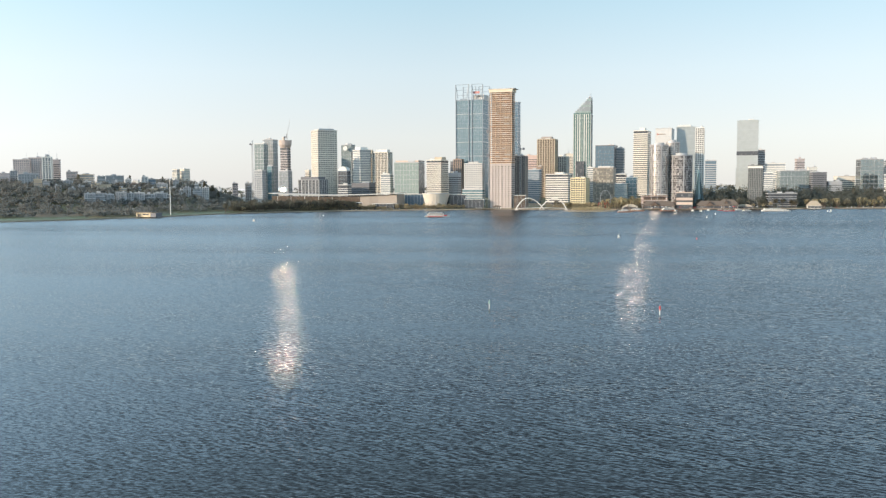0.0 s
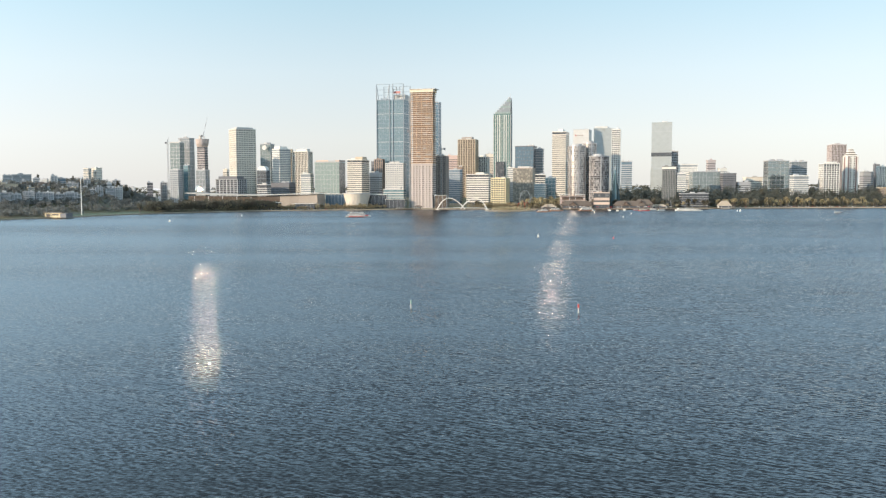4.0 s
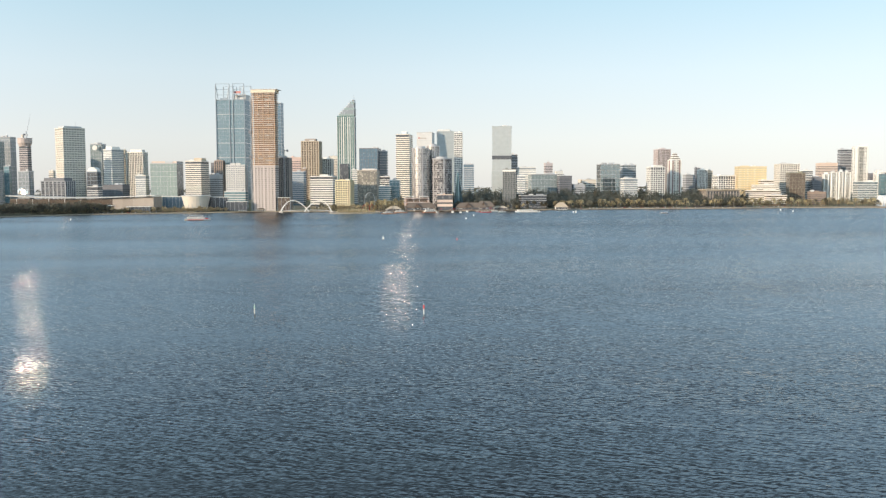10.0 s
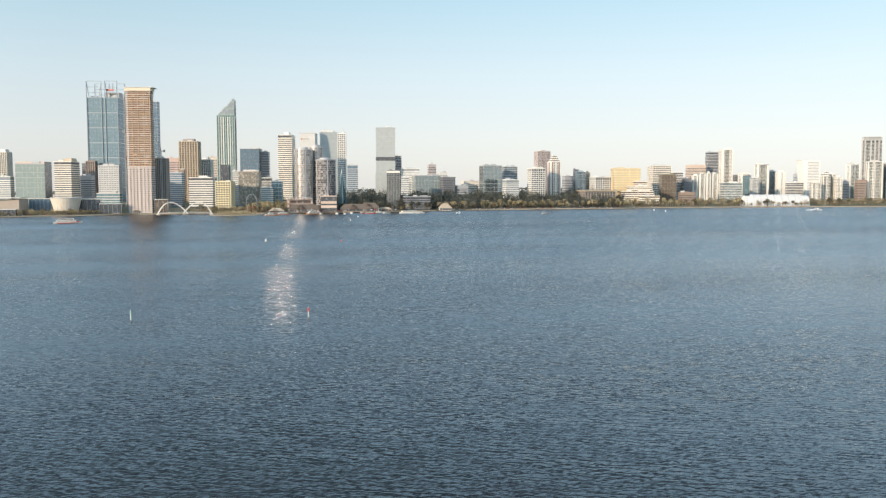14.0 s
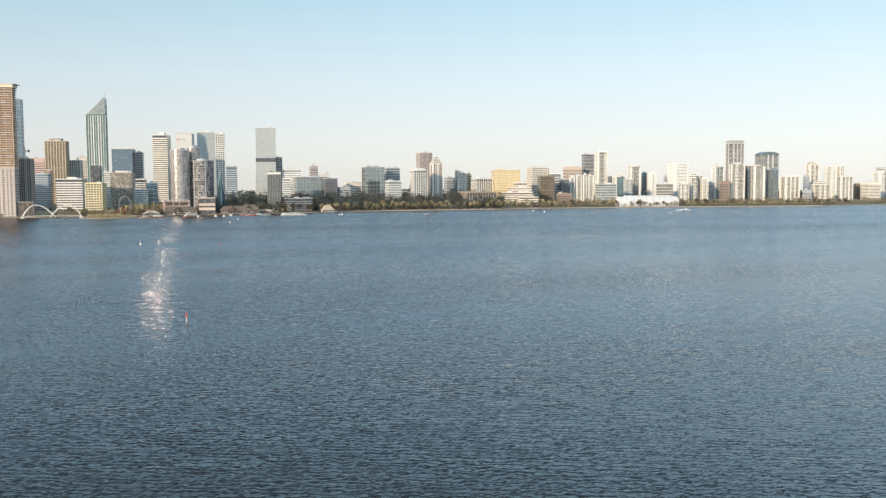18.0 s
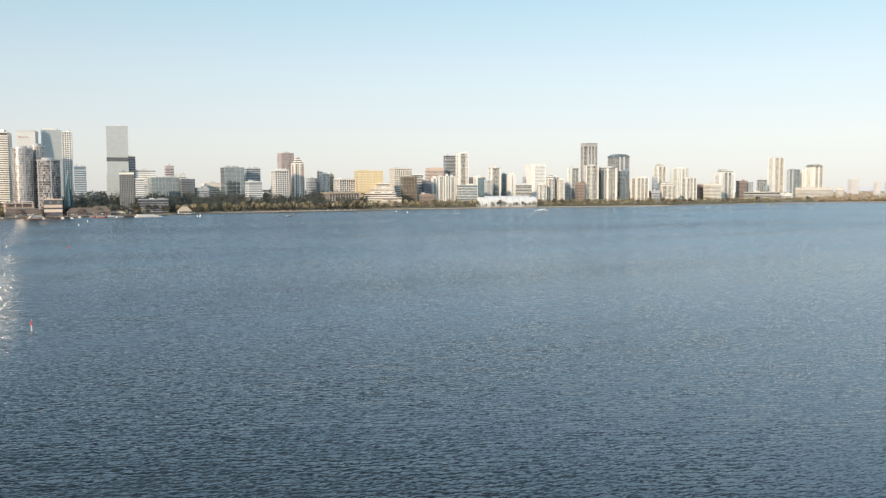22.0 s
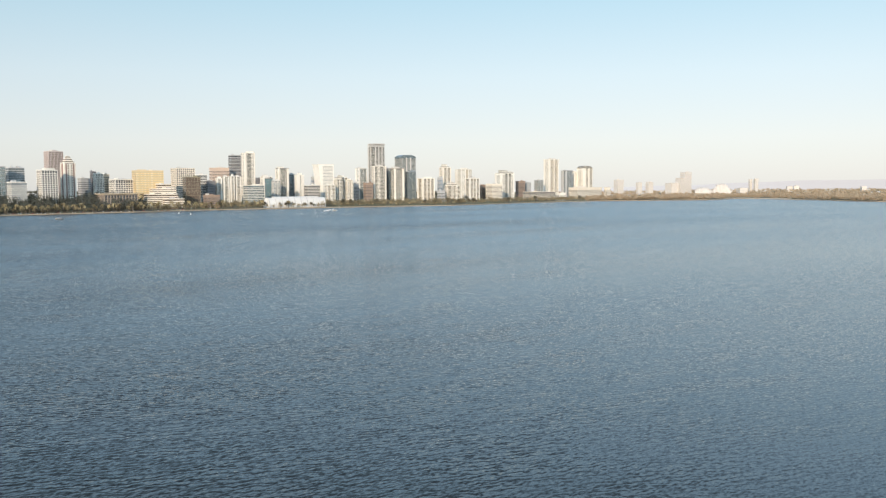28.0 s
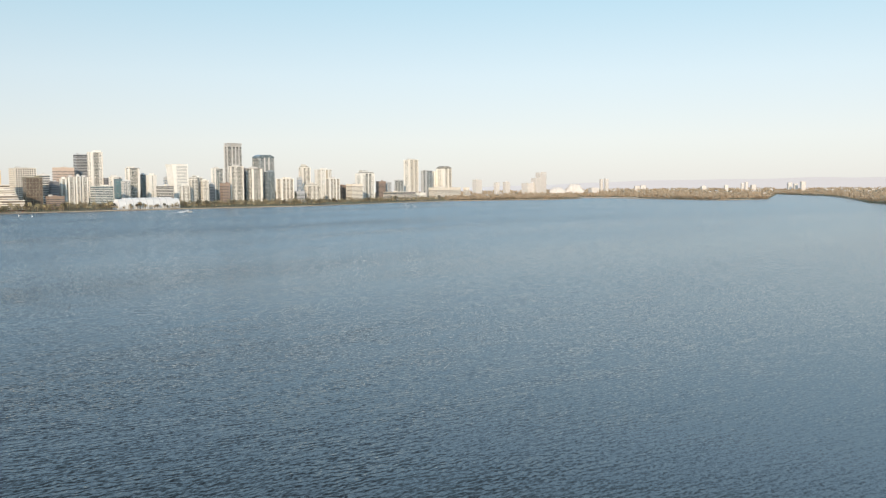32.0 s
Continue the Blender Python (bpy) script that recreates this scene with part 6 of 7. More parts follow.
canopy_hall(129.5, 1496.1, 21.9, 11.0, 24.1 - ground_z(129.5, 1496.1), "unfinished low pavilion beside the footbridge", glass="bronze")
canopy_hall(-154.1, 1465.6, 37.3, 18.7, 13.8 - ground_z(-154.1, 1465.6), "low foreshore bus station with white canopies", glass="dark")
canopy_hall(-98.5, 1475.8, 37.7, 18.9, 11.4 - ground_z(-98.5, 1475.8), "low foreshore shelter with a white canopy", glass="dark")
canopy_hall(403.3, 1479.3, 28.3, 14.1, 26.7 - ground_z(403.3, 1479.3), "white flat roofed riverside hall", glass="dark")
portal_hall(347.7, 1453.7, 43.4, 16.0, 24.9 - ground_z(347.7, 1453.7), "pinkish terrace building behind two pale portal frames")
building("office_block", 557.1, 1455.6, 45.1, 18.0, 24.5, "bands", "dusty", "dark", "low glassy riverside office building with thin pale balconies", floor=3.7, band=0.16, rz=-6.0)
arch_bridge(118.2, 1435.1, 199.7, 1426.1, 18.8, "white twin arched footbridge over the inlet mouth")
bell_tower(415.4, 1438.2, 75.0, "dark green copper and glass bell tower by the jetties")
marquee(1291.5, 1372.0, 136.0, 26.0, 24.3 - ground_z(1291.5, 1372.0), 9, "long white event marquee with a scalloped arched roof")
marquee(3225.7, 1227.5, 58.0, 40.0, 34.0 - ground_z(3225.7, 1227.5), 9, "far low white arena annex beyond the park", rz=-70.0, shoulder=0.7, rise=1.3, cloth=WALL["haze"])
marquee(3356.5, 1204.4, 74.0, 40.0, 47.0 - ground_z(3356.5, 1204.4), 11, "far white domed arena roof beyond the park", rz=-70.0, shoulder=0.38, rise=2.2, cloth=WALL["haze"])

# ---- waterside buildings, jetties and boats ----
pole = thing("light_mast", -387.9, 1255.3, ground_z(-387.9, 1255.3) - 0.3, 0, "tall slim white light mast on the foreshore", "mast")
mast_bm = bmesh.new()
bm_bar(mast_bm, (0, 0, 0), (0, 0, 51.3), 0.8, 8, 0.4)
part("shaft", mast_bm, WHITE, pole)
box("head_frame", pole, 4.0, 1.2, 1.0, 0, 0, 50.8, WALL["steel"])
boat_house = thing("boat_house", -400.7, 1193.1, 1.1, -22, "flat roofed tan boat house on piles at the wooded shore", "boat house")
box("wall", boat_house, 27.0, 12.0, 6.0, 0, 0, 0, WALL["gold"])
box("roof", boat_house, 29.0, 14.0, 0.7, 0, 0, 6.0, ROOF)
box("dark_annex", boat_house, 9.0, 12.6, 5.4, 15.5, 0, 0, WALL["dark"])
box("door", boat_house, 5.0, 0.3, 4.0, -8.0, -6.05, 0.3, WALL["brown"])
box("window_strip", boat_house, 10.0, 0.3, 1.6, 3.0, -6.05, 2.8, GLASS["dark"])
for px in (-12, -6, 0, 6, 12):
    box("deck_post", boat_house, 0.5, 0.5, 4.0, px, -5.5, -3.6, TIMBER)
hip_pavilion(299.7, 1415.0, 24.1, 14.5, 4.0, 8.0, "white ferry terminal kiosk on the jetty", wall="white", z=1.2)
hip_pavilion(349.1, 1431.8, 52.9, 16.0, 6.0, 13.0, "wide brown roofed jetty restaurant", wall="brown", z=1.2)
hip_pavilion(385.9, 1432.5, 38.0, 16.0, 6.0, 12.0, "brown roofed jetty hall", wall="brown", z=1.2)
hip_pavilion(434.1, 1418.9, 53.3, 16.0, 6.0, 13.0, "long brown roofed ferry terminal", wall="brown", z=1.2)
hip_pavilion(457.3, 1417.6, 32.5, 16.0, 7.0, 15.0, "brown hipped jetty pavilion", wall="brown", z=1.2)
hip_pavilion(485.7, 1421.2, 25.0, 15.0, 4.0, 7.0, "white jetty cafe with a cream roof", wall="white", z=1.2)
hip_pavilion(594.0, 1414.5, 23.0, 17.0, 4.5, 12.5, "small white boat shed with a pyramid roof over the water", wall="white", z=1.2)
hip_pavilion(90.3, 1474.5, 13.3, 8.0, 3.5, 6.0, "small riverside kiosk below the unfinished tower", wall="tan", z=1.2)
building("waterside_block", 389.5, 1425.8, 25.0, 12.0, 27.0, "bands", "salmon", "dark", "cream waterside block with a dark opening behind the jetty roofs", rz=-15.0, floor=7.0, band=0.62)
jetty(-397.3, 1194.4, 37.1, 13.0, -12, "dark timber jetty of the boat house")
jetty(296.5, 1413.1, 37.0, 13.0, -12, "narrow timber ferry jetty")
jetty(358.1, 1413.3, 56.1, 13.0, -12, "wide timber ferry jetty")
jetty(405.4, 1404.6, 31.9, 13.0, -12, "timber jetty beside moored boats")
jetty(449.2, 1400.8, 52.8, 13.0, -12, "long timber ferry jetty")
jetty(491.3, 1405.9, 38.2, 13.0, -12, "timber jetty below the riverside tower")
jetty(594.0, 1414.5, 33.4, 13.0, -12, "timber deck of the boat shed")
jetty(70.8, 1461.7, 43.2, 13.0, -12, "timber landing below the unfinished tower")
jetty(160.7, 1428.2, 24.0, 13.0, -12, "low landing between the bridge arches")


def awning(x, y, w, d, h, rz, cloth, label):
    """Canvas awning on four posts, its cloth sloped to two sides."""
    t = thing("awning", x, y, 1.38, rz, label, "awning", "awnings on the jetties")
    for sx in (-1, 1):
        for sy in (-1, 1):
            box("post", t, 0.25, 0.25, h, sx * w * 0.46, sy * d * 0.46, 0, WALL["dark"])
    bm = bmesh.new()
    v = [bm.verts.new(p) for p in ((-w / 2, -d / 2, h), (w / 2, -d / 2, h), (w / 2, d / 2, h), (-w / 2, d / 2, h), (-w / 2, 0, h + d * 0.22), (w / 2, 0, h + d * 0.22))]
    for f in ((0, 1, 5, 4), (2, 3, 4, 5), (1, 2, 5), (3, 0, 4), (3, 2, 1, 0)):
        bm.faces.new([v[i] for i in f])
    part("canopy", bm, cloth, t)


def ticket_booth(x, y, w, d, h, rz, paint, label):
    t = thing("ticket_booth", x, y, 1.38, rz, label, "booth", "booths on the jetties")
    box("wall", t, w, d, h, 0, 0, 0, paint)
    box("window", t, w * 0.7, 0.2, h * 0.35, 0, -d / 2 - 0.02, h * 0.42, GLASS["dark"])
    box("door", t, w * 0.2, 0.2, h * 0.7, w * 0.36, -d / 2 - 0.04, 0, WALL["brown"])
    box("roof", t, w + 0.8, d + 0.8, 0.35, 0, 0, h, WALL["dark"])


deck_rng = random.Random(17)
for jx, jy, jw in ((296.5, 1413.1, 34), (358.1, 1413.3, 52), (405.4, 1404.6, 28), (449.2, 1400.8, 48), (491.3, 1405.9, 34)):
    for i in range(int(jw / 5.5)):
        along = -jw / 2 + 2.5 + 5.5 * i
        x, y = (Vector((jx, jy, 0)) + pose(0, 0, 0, 0, 0, -12).to_3x3() @ Vector((along, -4.6 + deck_rng.uniform(0, 1.2), 0))).xy
        kind = deck_rng.random()
        if kind < 0.5:
            shade, word = deck_rng.choice(((CANVAS, "white"), (WALL["salmon"], "pinkish"), (RED, "red"), (WALL["dark"], "dark"), (WALL["cream"], "cream")))
            awning(x, y, deck_rng.uniform(3, 4.6), 3.0, deck_rng.uniform(2.6, 3.6), -12, shade, word + " canvas awning on posts at the ferry jetty")
        elif kind < 0.8:
            shade, word = deck_rng.choice(((WALL["white"], "white"), (WALL["tan"], "tan"), (WALL["brown"], "brown"), (WALL["ash"], "grey")))
            ticket_booth(x, y, deck_rng.uniform(2.5, 4.2), 2.4, deck_rng.uniform(2.6, 4.4), -12, shade, "small " + word + " ticket booth on the ferry jetty")

boat("ferry", -7.6, 1164.5, 33.0, 4, 2, "white river ferry with a red bow under way", stripe=RED)
boat("motor_boat", 60.5, 1483.3, 17, 8, 1, "white motor cruiser moored below the unfinished tower")
boat("ferry", 298.7, 1357.0, 22, 0, 2, "white and rust brown ferry moored at the jetty", hull=RUST)
boat("river_cruiser", 346.3, 1349.4, 29, 10, 2, "white and rust brown river cruiser moored at the jetty", hull=RUST)
boat("motor_boat", 379.4, 1344.1, 17, 80, 1, "white motor boat moored stern on")
boat("motor_boat", 410.1, 1366.2, 18, 75, 1, "white motor boat beside the jetty")
boat("work_boat", 432.6, 1335.6, 18, 0, 1, "red brown work boat at the jetty", hull=RED)
boat("ferry", 497.1, 1325.2, 36, -4, 1, "long white ferry moored by the riverside offices")
boat("motor_boat", 667.5, 1191.9, 14, 5, 1, "small white motor boat with a dark hull under way", hull=WALL["dark"])
boat("speed_boat", 1168.6, 1136.9, 11, -10, 1, "white speed boat throwing up spray")
boat("motor_boat", 389.1, 1427.3, 14, 20, 1, "white motor boat moored at the hall")
boat("motor_boat", 463.8, 1385.5, 12, 0, 1, "small moored motor boat")
boat("motor_boat", 562.1, 1289.3, 6, 60, 1, "small white dinghy with a cabin")
boat("motor_boat", 284.8, 1386.7, 11, 15, 1, "small white motor boat at the narrow jetty")
boat("tour_boat", 269.8, 1309.7, 22, 4, 1, "rust brown tour boat at the jetty head", hull=RUST)
boat("motor_boat", 356.2, 1347.8, 10, 50, 1, "small moored motor boat")
boat("motor_boat", 388.0, 1329.5, 13, 85, 1, "white cabin boat moored bow on")
boat("motor_boat", 428.4, 1363.2, 9, 10, 1, "small red moored boat", hull=RED)
boat("motor_boat", 462.8, 1344.0, 14, 12, 1, "white cabin boat below the riverside tower")
boat("motor_boat", 514.7, 1322.4, 12, 0, 1, "small white moored launch")
channel_mark(73.6, 297.8, RED, "red channel mark on a white pile")
channel_mark(16.4, 314.6, WALL["green"], "green channel mark on a white pile")
mooring_buoy(142.4, 714.8, 1.0, "small white buoy on the river", WHITE)
mooring_buoy(198.3, 688.9, 0.6, "small red buoy on the river", RED)
mooring_buoy(326.7, 1092.6, 0.9, "small white buoy on the river", WHITE)
mooring_buoy(371.0, 1202.4, 0.9, "small white buoy on the river", WHITE)
mooring_buoy(-227.7, 1062.1, 0.8, "small white buoy on the river", WHITE)
mooring_buoy(-165.3, 1214.6, 1.0, "small white buoy on the river", WHITE)
mooring_buoy(568.9, 1293.9, 1.2, "small white buoy on the river", WHITE)
mooring_buoy(562.2, 1280.8, 1.2, "small white buoy on the river", WHITE)
mooring_buoy(904.2, 1208.9, 1.0, "small white buoy on the river", WHITE)
mooring_buoy(924.4, 1268.0, 1.0, "small white buoy on the river", WHITE)
mooring_buoy(-228.9, 1063.3, 1.0, "small white buoy on the river", WHITE)
WAKE = (1168.6, 1136.9)
ISLE = (226.7, 1358.2, 38.1)
SCULPT = (265.3, 1451.1)


def mirror_bay(tower, place, w, h, aim, material=MIRROR):
    """A mirror pane set so that it throws the low sun towards aim."""
    n = (Vector(_s) + (Vector(aim) - Vector(place)).normalized()).normalized()
    ob = put("mirror_pane", box_mesh("mirror_pane", w, 0.3, h, material), tower, None, "mirror pane that catches the low sun")
    ob.matrix_basis = tower.matrix_basis.inverted() @ (Matrix.Translation(place) @ (-n).to_track_quat("Y", "Z").to_matrix().to_4x4())


# mirror bay on the glass block; middle panes aimed at the camera, others bowed past
aside = Vector((-GLINT[1], GLINT[0], 0)).normalized()
for j in range(-3, 4):
    for i in range(-3, 4):
        if i * i + j * j > 10:
            continue
        off = aside * i * 2.3 + Vector((0, 0, j * 2.2))
        mirror_bay(glint_block, Vector(GLINT) + off, 2.2, 2.1, Vector(EYE) + (0 if i * i + j * j < 3 else 110) * off)


def glint_lamp(name, place, aim, shape, w, h, power, spread):
    """Area lamp added in place of sun thrown back over the river by glass."""
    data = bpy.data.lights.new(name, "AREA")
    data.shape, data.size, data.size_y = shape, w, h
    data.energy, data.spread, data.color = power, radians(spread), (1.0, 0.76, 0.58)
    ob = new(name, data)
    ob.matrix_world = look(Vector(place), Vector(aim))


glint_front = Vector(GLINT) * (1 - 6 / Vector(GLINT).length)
# two lamps added before the mirror bay streak the river in its place
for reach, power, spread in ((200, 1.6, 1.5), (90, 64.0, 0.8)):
    glint_lamp("glint_in_mirror_bay", glint_front, Vector((GLINT[0], GLINT[1], 0)).normalized() * reach, "ELLIPSE", 40, 4, power, spread)
# lamps added by the round and white towers, each lighting a nearer river stretch
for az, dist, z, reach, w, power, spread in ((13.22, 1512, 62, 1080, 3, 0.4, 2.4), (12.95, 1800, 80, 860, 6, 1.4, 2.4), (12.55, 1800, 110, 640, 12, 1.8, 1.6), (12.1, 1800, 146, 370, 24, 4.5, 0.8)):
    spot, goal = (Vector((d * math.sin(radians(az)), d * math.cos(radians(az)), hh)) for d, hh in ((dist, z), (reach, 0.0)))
    glint_lamp("glint_in_window_strip", spot, goal, "RECTANGLE", w, 16, power, spread)

sculpture = thing("sculpture", *SCULPT, ground_z(*SCULPT), 0, "red playground sculpture of looping bars on the island", "sculpture")
for k, (dx, hh) in enumerate(((-8, 9), (-2, 12), (5, 10))):
    loop = bmesh.new()
    last = None
    for i in range(13):
        a = math.pi * i / 12
        p = (dx + 3.2 * math.cos(a), k * 1.5, hh * math.sin(a) ** 0.8)
        if last:
            bm_bar(loop, last, p, 0.55, 5)
        last = p
    part("loop", loop, RED, sculpture)
hoop = thing("hoop_sculpture", SCULPT[0] + 4, SCULPT[1] + 14, ground_z(SCULPT[0] + 4, SCULPT[1] + 14), 0, "slim tall grey steel hoop standing behind the playground", "sculpture")
ring = bmesh.new()
last = None
for i in range(33):
    a = 2 * math.pi * i / 32
    p = (8.8 * math.sin(a), 0, 15.0 - 15.0 * math.cos(a))
    if last:
        bm_bar(ring, last, p, 0.4, 5)
    last = p
part("ring", ring, WALL["grey"], hoop)
for dx in (-2.5, 2.5):
    box("foot", hoop, 1.0, 1.6, 1.4, dx, 0, -0.6, RAW)

# ---- the planted island at the inlet mouth ----
isle = thing("island", ISLE[0], ISLE[1], 0, -8, "low planted island with a pale rubble edge at the inlet mouth", "island")
iv, jf = [], []
for k, (grow, z) in enumerate(((1.06, -2.0), (1.0, 0.8), (0.9, 1.6), (0.5, 2.4))):
    for i in range(28):
        a = 2 * math.pi * i / 28
        iv.append((ISLE[2] * grow * math.cos(a) * (1 + 0.06 * math.sin(3 * a)), 15 * grow * math.sin(a), z))
for k in range(3):
    jf += [(k * 28 + i, k * 28 + (i + 1) % 28, k * 28 + 28 + (i + 1) % 28, k * 28 + 28 + i) for i in range(28)]
jf.append(tuple(range(84, 112)))
put("earth_mound", mesh_of("earth_mound", iv, jf, plain("sandy_earth", (0.30, 0.24, 0.16))), isle)
rock_rng = random.Random(8)
rock = bmesh.new()
bmesh.ops.create_icosphere(rock, subdivisions=1, radius=1.0)
for v in rock.verts:
    v.co *= rock_rng.uniform(0.75, 1.15)
rock_mesh = bpy.data.meshes.new("stone")
rock.to_mesh(rock_mesh)
rock.free()
rock_mesh.materials.append(plain("pale_rubble", (0.42, 0.37, 0.30)))
for i in range(64):
    a = 2 * math.pi * (i + 0.5 * rock_rng.random()) / 64
    stone = put("stone", rock_mesh, isle, pose(ISLE[2] * math.cos(a) * (1 + 0.06 * math.sin(3 * a)), 15 * math.sin(a), 0.5, 0, 0, rock_rng.uniform(0, 360)))
    stone.scale = (rock_rng.uniform(0.7, 1.4), rock_rng.uniform(0.7, 1.2), rock_rng.uniform(0.6, 1.0))
bv, bf = [], []
for i in range(150):
    a, u = rock_rng.uniform(0, 2 * math.pi), rock_rng.random() ** 0.6
    h = rock_rng.uniform(2.5, 6.5) * (1.4 if rock_rng.random() < 0.15 else 1)
    leaf_cloud(bv, bf, rock_rng, ISLE[2] * 0.84 * u * math.cos(a), 12 * u * math.sin(a), 1.6 + h * 0.5, 2.0, h * 0.5, 14, 0.7)
put("shrubs", mesh_of("shrubs", bv, bf, LEAF_DRY), isle, None, "dry olive shrubs")

spray_rng = random.Random(5)
sv, sf = [], []
for i in range(140):
    u = spray_rng.random()
    leaf_cloud(sv, sf, spray_rng, WAKE[0] - 4 - 22 * u, WAKE[1] + spray_rng.uniform(-1, 1) * (1 + 5 * u), 0.5 + 2.5 * (1 - u), 1.2, 0.9, 2, 0.5)
tagged(new("boat_wake", mesh_of("boat_wake", sv, sf, plain("white_foam", (0.82, 0.83, 0.84), per_object=0.0))), "white foam and spray behind the speed boat", "wake", kind="stuff")

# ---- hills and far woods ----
hill_mat, hn, hl, hb = nodes_of("haze_glow_hills")
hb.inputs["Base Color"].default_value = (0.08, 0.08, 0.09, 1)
# emission puts pale haze into the hills, which give off no light
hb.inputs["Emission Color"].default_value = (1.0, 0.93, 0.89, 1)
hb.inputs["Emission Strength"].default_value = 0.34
hv, hf = [], []
for i in range(321):
    az = -70 + 0.6 * i
    top = 74 + 14 * noise.noise((az * 0.05, 0.3, 0)) + 8 * noise.noise((az * 0.3, 2.1, 0))
    top *= 0.25 + 0.75 * ease(az, 55, 85)
    top = max(top, 18)
    for d, z in ((4640, -2), (4700, top * 0.33), (4760, top * 0.66), (4820, top)):
        hv.append((*polar(az, d), z))
for i in range(320):
    for j in range(3):
        hf.append((i * 4 + j, i * 4 + 4 + j, i * 4 + 5 + j, i * 4 + 1 + j))
tagged(new("backdrop", mesh_of("backdrop", hv, hf, hill_mat)), "long low range of hills with haze put in as a glow", "hills", kind="structure")

rng = random.Random(11)
spots = []
for _ in range(1500):
    az = rng.uniform(-30, -13)
    d = shore(az) + (78 if az < -22.2 or az > -18.2 else 10) + 340 * rng.random() ** 0.8
    spots.append((*polar(az, d), rng.uniform(7, 13), rng.uniform(4, 7)))
woods("hill_woods", "dense grey green bushland on the hill and its shore", spots, rng, LEAF_HILL_HAZED, 15, 1.2)
spots = []
for _ in range(420):
    az = rng.uniform(-13.5, -6.6)
    d = shore(az) + rng.uniform(8, 95)
    spots.append((*polar(az, d), rng.uniform(9, 22), rng.uniform(4, 6.5)))
woods("foreshore_grove", "dark olive grove on the western foreshore", spots, rng, LEAF, 14, 1.0)
spots = []
for _ in range(330):
    az = -9 + 10.5 * rng.random() ** 1.9
    d = shore(az) + rng.uniform(12, 62)
    spots.append((*polar(az, d), rng.uniform(3, 9), rng.uniform(3, 6)))
for _ in range(160):
    az = rng.uniform(6.6, 13.0)
    d = shore(az) + rng.uniform(10, 70)
    spots.append((*polar(az, d), rng.uniform(4, 11), rng.uniform(3, 6)))
woods("foreshore_shrubs", "olive shrubs and low trees on the foreshore lawns", spots, rng, LEAF_DRY, 12, 1.0)
spots = []
for _ in range(1300):
    az = rng.uniform(15.5, 34)
    d = shore(az) + rng.uniform(28, 260)
    spots.append((*polar(az, d), rng.choice((6, 10, 14, 19, 25)) * rng.uniform(0.8, 1.1), rng.uniform(4, 8)))
woods("garden_woods", "dense dark garden trees between shore and offices", spots, rng, LEAF_DARK, 15, 1.2)
spots = []
for _ in range(900):
    az = rng.uniform(33, 66)
    d = shore(az) + rng.uniform(25, 150)
    spots.append((*polar(az, d), rng.uniform(9, 16), rng.uniform(3, 6)))
woods("park_woods", "olive and dry green park trees behind the river road", spots, rng, LEAF_DRY, 8, 1.2)
spots = []
for _ in range(2300):
    az = rng.uniform(62, 95)
    d = shore(az) + (46 if 70.6 < az < 74.2 else 6) + 900 * rng.random() ** 2
    spots.append((*polar(az, d), rng.uniform(8, 16), rng.uniform(6, 11)))
woods("island_woods", "tan and olive trees on the low river islands and flats", spots, rng, LEAF_TAN_HAZED, 7, 2.2)
spots = []
for _ in range(1300):
    az = rng.uniform(58, 95)
    d = min(4600, shore(az) + 700 + 1500 * rng.random())
    spots.append((*polar(az, d), rng.uniform(8, 15), rng.uniform(10, 18)))
woods("suburb_woods", "distant pale brown trees of the flat suburbs", spots, rng, LEAF_TAN_HAZED, 5, 3.2)
spots = []
for _ in range(700):
    az = rng.uniform(-12, 62)
    d = shore(az) + rng.uniform(180, 700)
    spots.append((*polar(az, d), rng.uniform(7, 13), rng.uniform(4, 7)))
woods("street_trees", "dark street trees between the city blocks", spots, rng, LEAF, 6, 1.4)

spots = []
for _ in range(1100):
    az = rng.uniform(-14, 62)
    d = min(4500, shore(az) + rng.uniform(600, 2600))
    spots.append((*polar(az, d), rng.uniform(9, 16), rng.uniform(12, 22)))
woods("inland_woods", "distant grey green trees of the inland suburbs", spots, rng, LEAF, 5, 3.4)
hv, hf = [], []
for _ in range(520):
    az = rng.uniform(-30, 95)
    d = min(4500, shore(az) + rng.uniform(420, 2400))
    x, y = polar(az, d)
    w, e, z = rng.uniform(9, 26), rng.uniform(4, 9), ground_z(x, y)
    k = len(hv)
    hv += [tuple(Vector((x, y, z)) + Vector(v)) for v in ((-w / 2, -5, 0), (w / 2, -5, 0), (w / 2, 5, 0), (-w / 2, 5, 0), (-w / 2, -5, e), (w / 2, -5, e), (w / 2, 5, e), (-w / 2, 5, e), (-w / 2, 0, e + 3), (w / 2, 0, e + 3))]
    hf += [tuple(k + i for i in f) for f in ((0, 1, 5, 4), (1, 2, 6, 9, 5), (2, 3, 7, 6), (3, 0, 4, 8, 7), (4, 5, 9, 8), (6, 7, 8, 9))]
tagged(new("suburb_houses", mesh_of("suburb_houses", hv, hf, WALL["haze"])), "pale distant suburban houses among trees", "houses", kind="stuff")

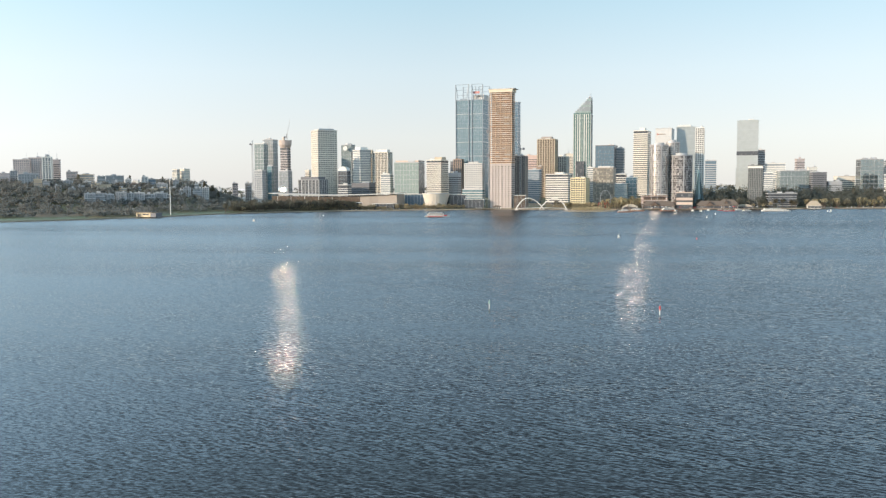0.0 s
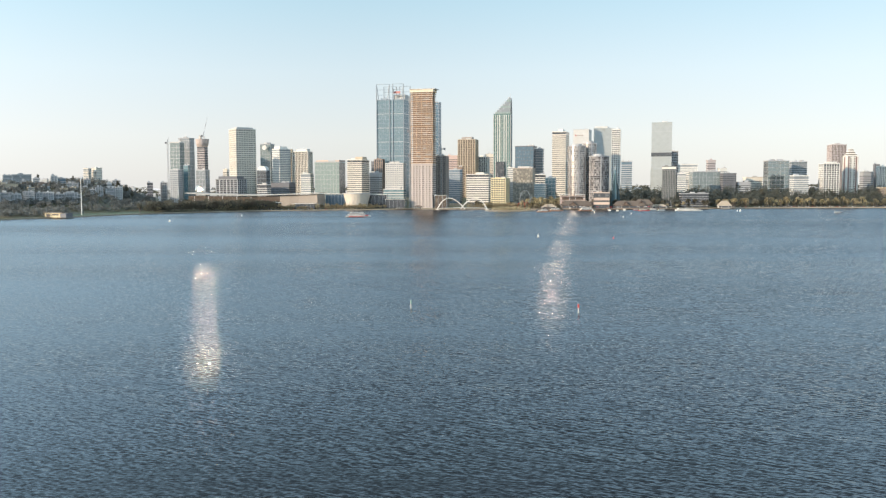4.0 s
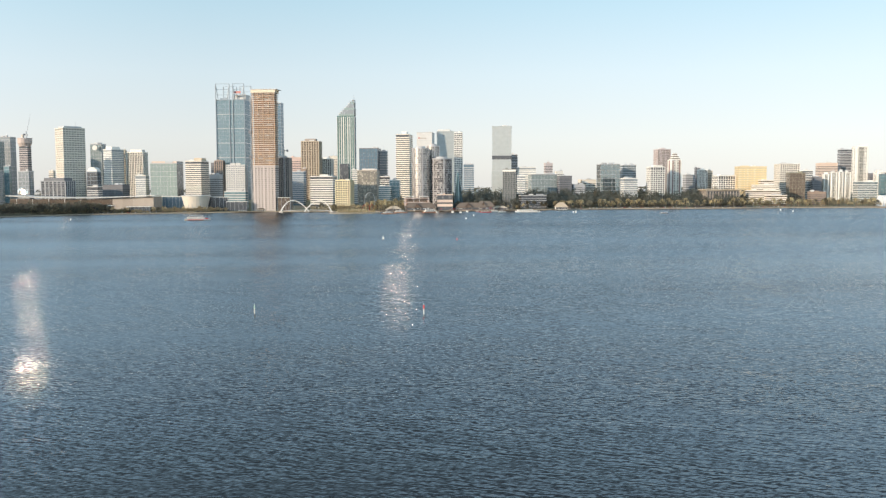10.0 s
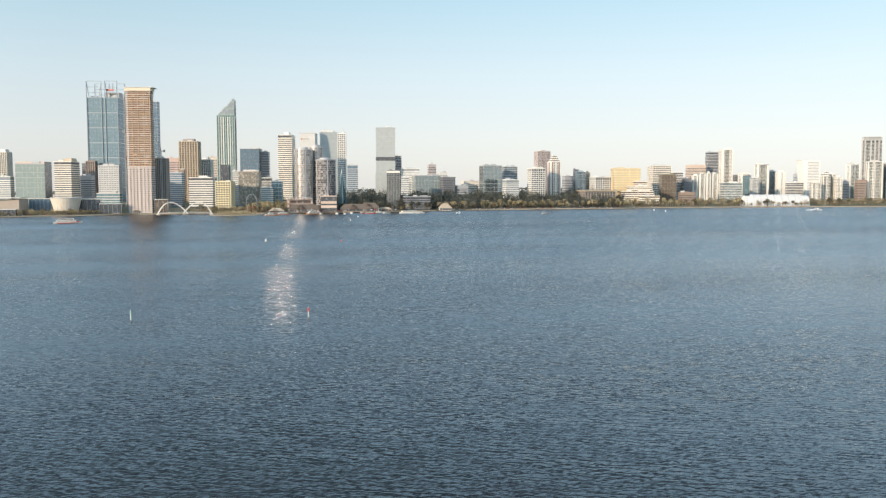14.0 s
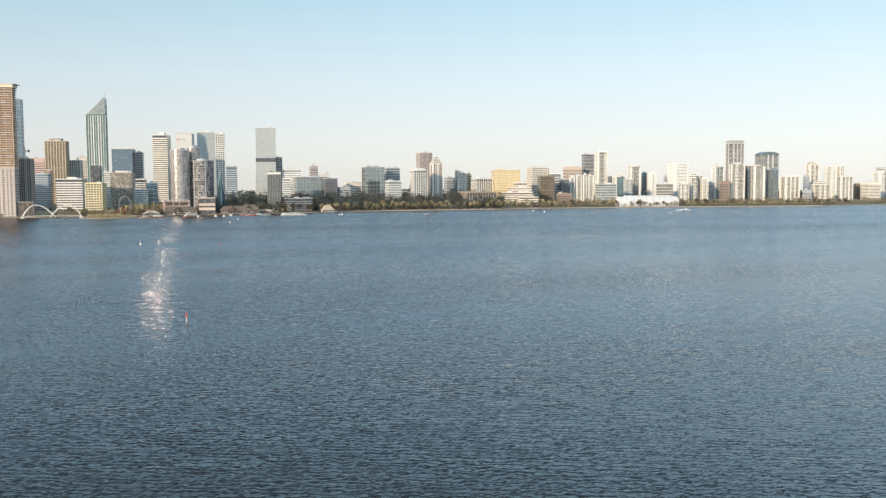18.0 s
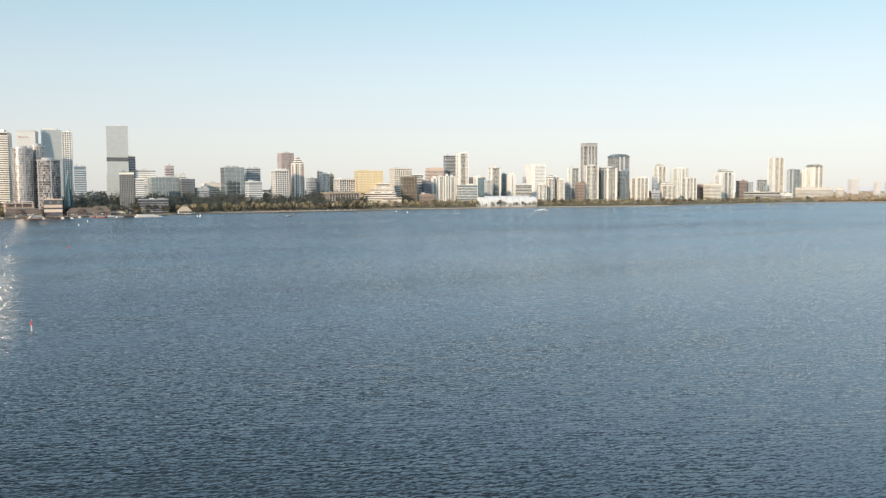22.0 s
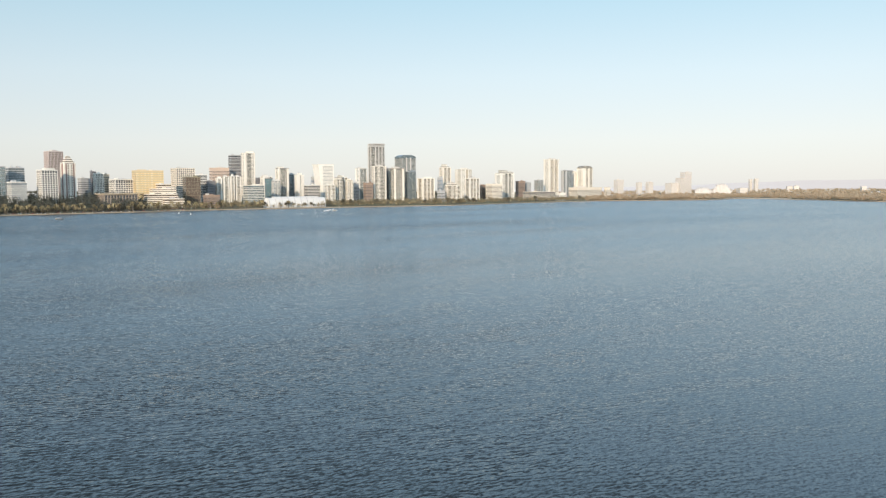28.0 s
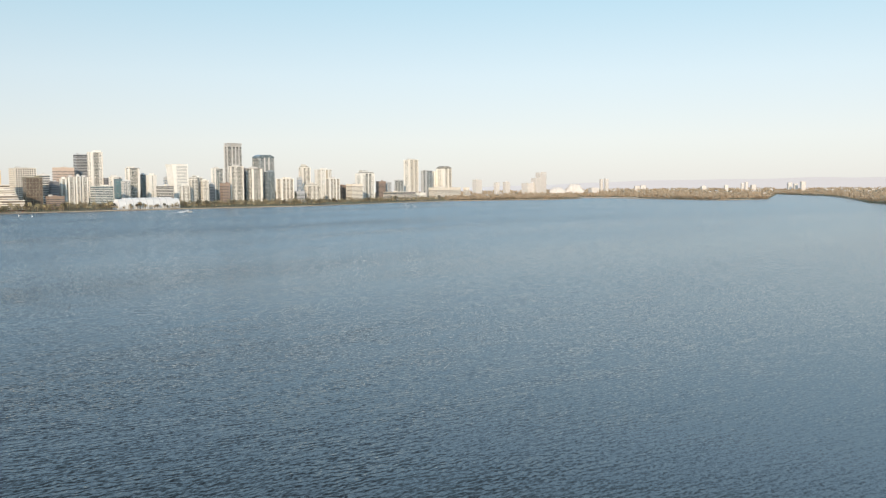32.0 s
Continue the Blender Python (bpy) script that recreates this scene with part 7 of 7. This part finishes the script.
# open lawns below the hill
lawn_v, lawn_f = [], []
for a0, a1 in ((-30.0, -21.9), (-18.5, -13.0)):
    k = len(lawn_v)
    for i in range(31):
        az = a0 + (a1 - a0) * i / 30
        for j in range(5):
            x, y = polar(az, shore(az) + 1.0 + 84 * j / 4)
            lawn_v.append((x, y, ground_z(x, y) + 0.2))
    for i in range(30):
        for j in range(4):
            q = k + i * 5 + j
            lawn_f.append((q, q + 5, q + 6, q + 1))
tagged(new("lawn", mesh_of("lawn", lawn_v, lawn_f, plain("green_lawn", (0.12, 0.15, 0.07), vary=0.35, scale=0.05))), "open green river lawns below the hill", "lawn", kind="structure")

# a pale sandy beach between the tree-lined flats
sand_v, sand_f = [], []
for i in range(25):
    az = 70.4 + 3.9 * i / 24
    deep = 40 * math.sin(math.pi * i / 24) ** 0.6 + 2
    for k in range(4):
        x, y = polar(az, shore(az) - 1.5 + deep * k / 3)
        sand_v.append((x, y, ground_z(x, y) * (k > 0) + 0.25 + 0.4 * k))
for i in range(24):
    for k in range(3):
        sand_f.append((i * 4 + k, i * 4 + 4 + k, i * 4 + 5 + k, i * 4 + 1 + k))
tagged(new("beach", mesh_of("beach", sand_v, sand_f, plain("pale_sand", (0.66, 0.57, 0.46)))), "pale sandy beach on the far shore", "beach", kind="structure")

# ---- foreshore trees ----
models = [tree_model("tree", s, h, w, k, lab, leaf) for s, h, w, k, lab, leaf in (
    (1, 13, 7, 7, "spreading dark green fig tree on the foreshore", LEAF), (2, 10, 5, 6, "rounded olive green tree on the foreshore grass", LEAF_DRY),
    (3, 15, 6, 8, "tall loose eucalypt on the foreshore", LEAF), (4, 8, 4.5, 5, "small yellow green tree on the river lawn", LEAF_DRY))]
pine = tree_model("pine_tree", 9, 20, 4, 9, "tall narrow dark pine among the gardens", LEAF, "pine tree")
palms = [palm_model(s, h) for s, h in ((1, 9.0), (2, 11.0))]


def plant(model, az, back, rng, size=1.0):
    x, y = polar(az, shore(az) + back)
    m = pose(x, y, ground_z(x, y), 0, 0, rng.uniform(0, 360))
    ob = copy_thing(model, m)
    ob.scale = (size,) * 3
    return ob


rng = random.Random(23)
for lo, hi, count, kinds in ((-14, -9, 34, (0, 1, 2, 3)), (-9, -5.5, 34, (0, 1, 2, 3)), (-5.5, 1, 12, (1, 3, 3)), (7.2, 12.0, 26, (0, 1, 3)), (14.5, 19, 12, (0, 2)), (19, 34, 62, (0, 1, 2, 3)), (34, 50, 60, (1, 2, 3, 1)), (50, 66, 56, (1, 3, 3, 2))):
    for i in range(count):
        plant(models[rng.choice(kinds)], lo + (hi - lo) * (i + rng.random()) / count, rng.uniform(10, 42), rng, rng.uniform(0.75, 1.2))
for i in range(34):
    plant(palms[i % 2], 10.9 + 3.0 * (i + rng.random()) / 34, rng.uniform(35, 95), rng, rng.uniform(1.2, 1.75))
for lo, hi, count in ((10.2, 12.6, 10), (22.3, 24.2, 12), (25.0, 29.5, 26), (29.5, 38, 30), (38, 43, 8)):
    for i in range(count):
        plant(palms[i % 2], lo + (hi - lo) * (i + rng.random()) / count, rng.uniform(8, 22), rng, rng.uniform(1.05, 1.5))
for az, back, size in ((-15.4, 300, 0.9), (-15.1, 320, 1.1), (-14.8, 310, 0.8), (-14.6, 330, 1.0), (-14.3, 290, 0.8), (-19.5, 420, 0.8), (-22.4, 430, 0.9), (-17.6, 400, 0.7), (19.0, 210, 1.0), (17.6, 160, 0.8), (21.5, 200, 0.9), (24.9, 150, 1.1), (25.6, 160, 0.9), (28.8, 150, 0.8), (19.6, 190, 0.8)):
    plant(pine, az, back, rng, size)
for az, back in [(19.6 + 1.15 * i, 14 + 3 * (i % 3)) for i in range(24)] + [(-8.5 + 1.4 * i, 24) for i in range(7)]:
    street_lamp(*polar(az, shore(az) + back), 9.5, "slim grey street lamp along the river road")
cars = [car_model("parked_car", plain(nm, col, rough=0.35), lab) for nm, col, lab in (
    ("white_car_paint", (0.75, 0.75, 0.75), "small white car parked along the river road"), ("silver_car_paint", (0.45, 0.46, 0.48), "silver grey car parked along the river road"),
    ("blue_car_paint", (0.06, 0.10, 0.25), "dark blue car parked along the river road"), ("red_car_paint", (0.40, 0.05, 0.04), "red car parked along the river road"))]
car_rng = random.Random(31)
for lo, hi, count in ((24.6, 36.5, 56), (22.4, 24.2, 6), (-6.5, -1.0, 14)):
    for i in range(count):
        az = lo + (hi - lo) * (i + 0.6 * car_rng.random()) / count
        x, y = polar(az, shore(az) + 9 + 5 * (i % 2))
        copy_thing(cars[car_rng.choice((0, 0, 1, 1, 2, 3))], pose(x, y, ground_z(x, y) + 0.02, 0, 0, 90 - az + car_rng.uniform(-8, 8)))
for ob in (*models, pine, *palms, *cars):
    for o in (ob, *ob.children_recursive):
        bpy.data.objects.remove(o)
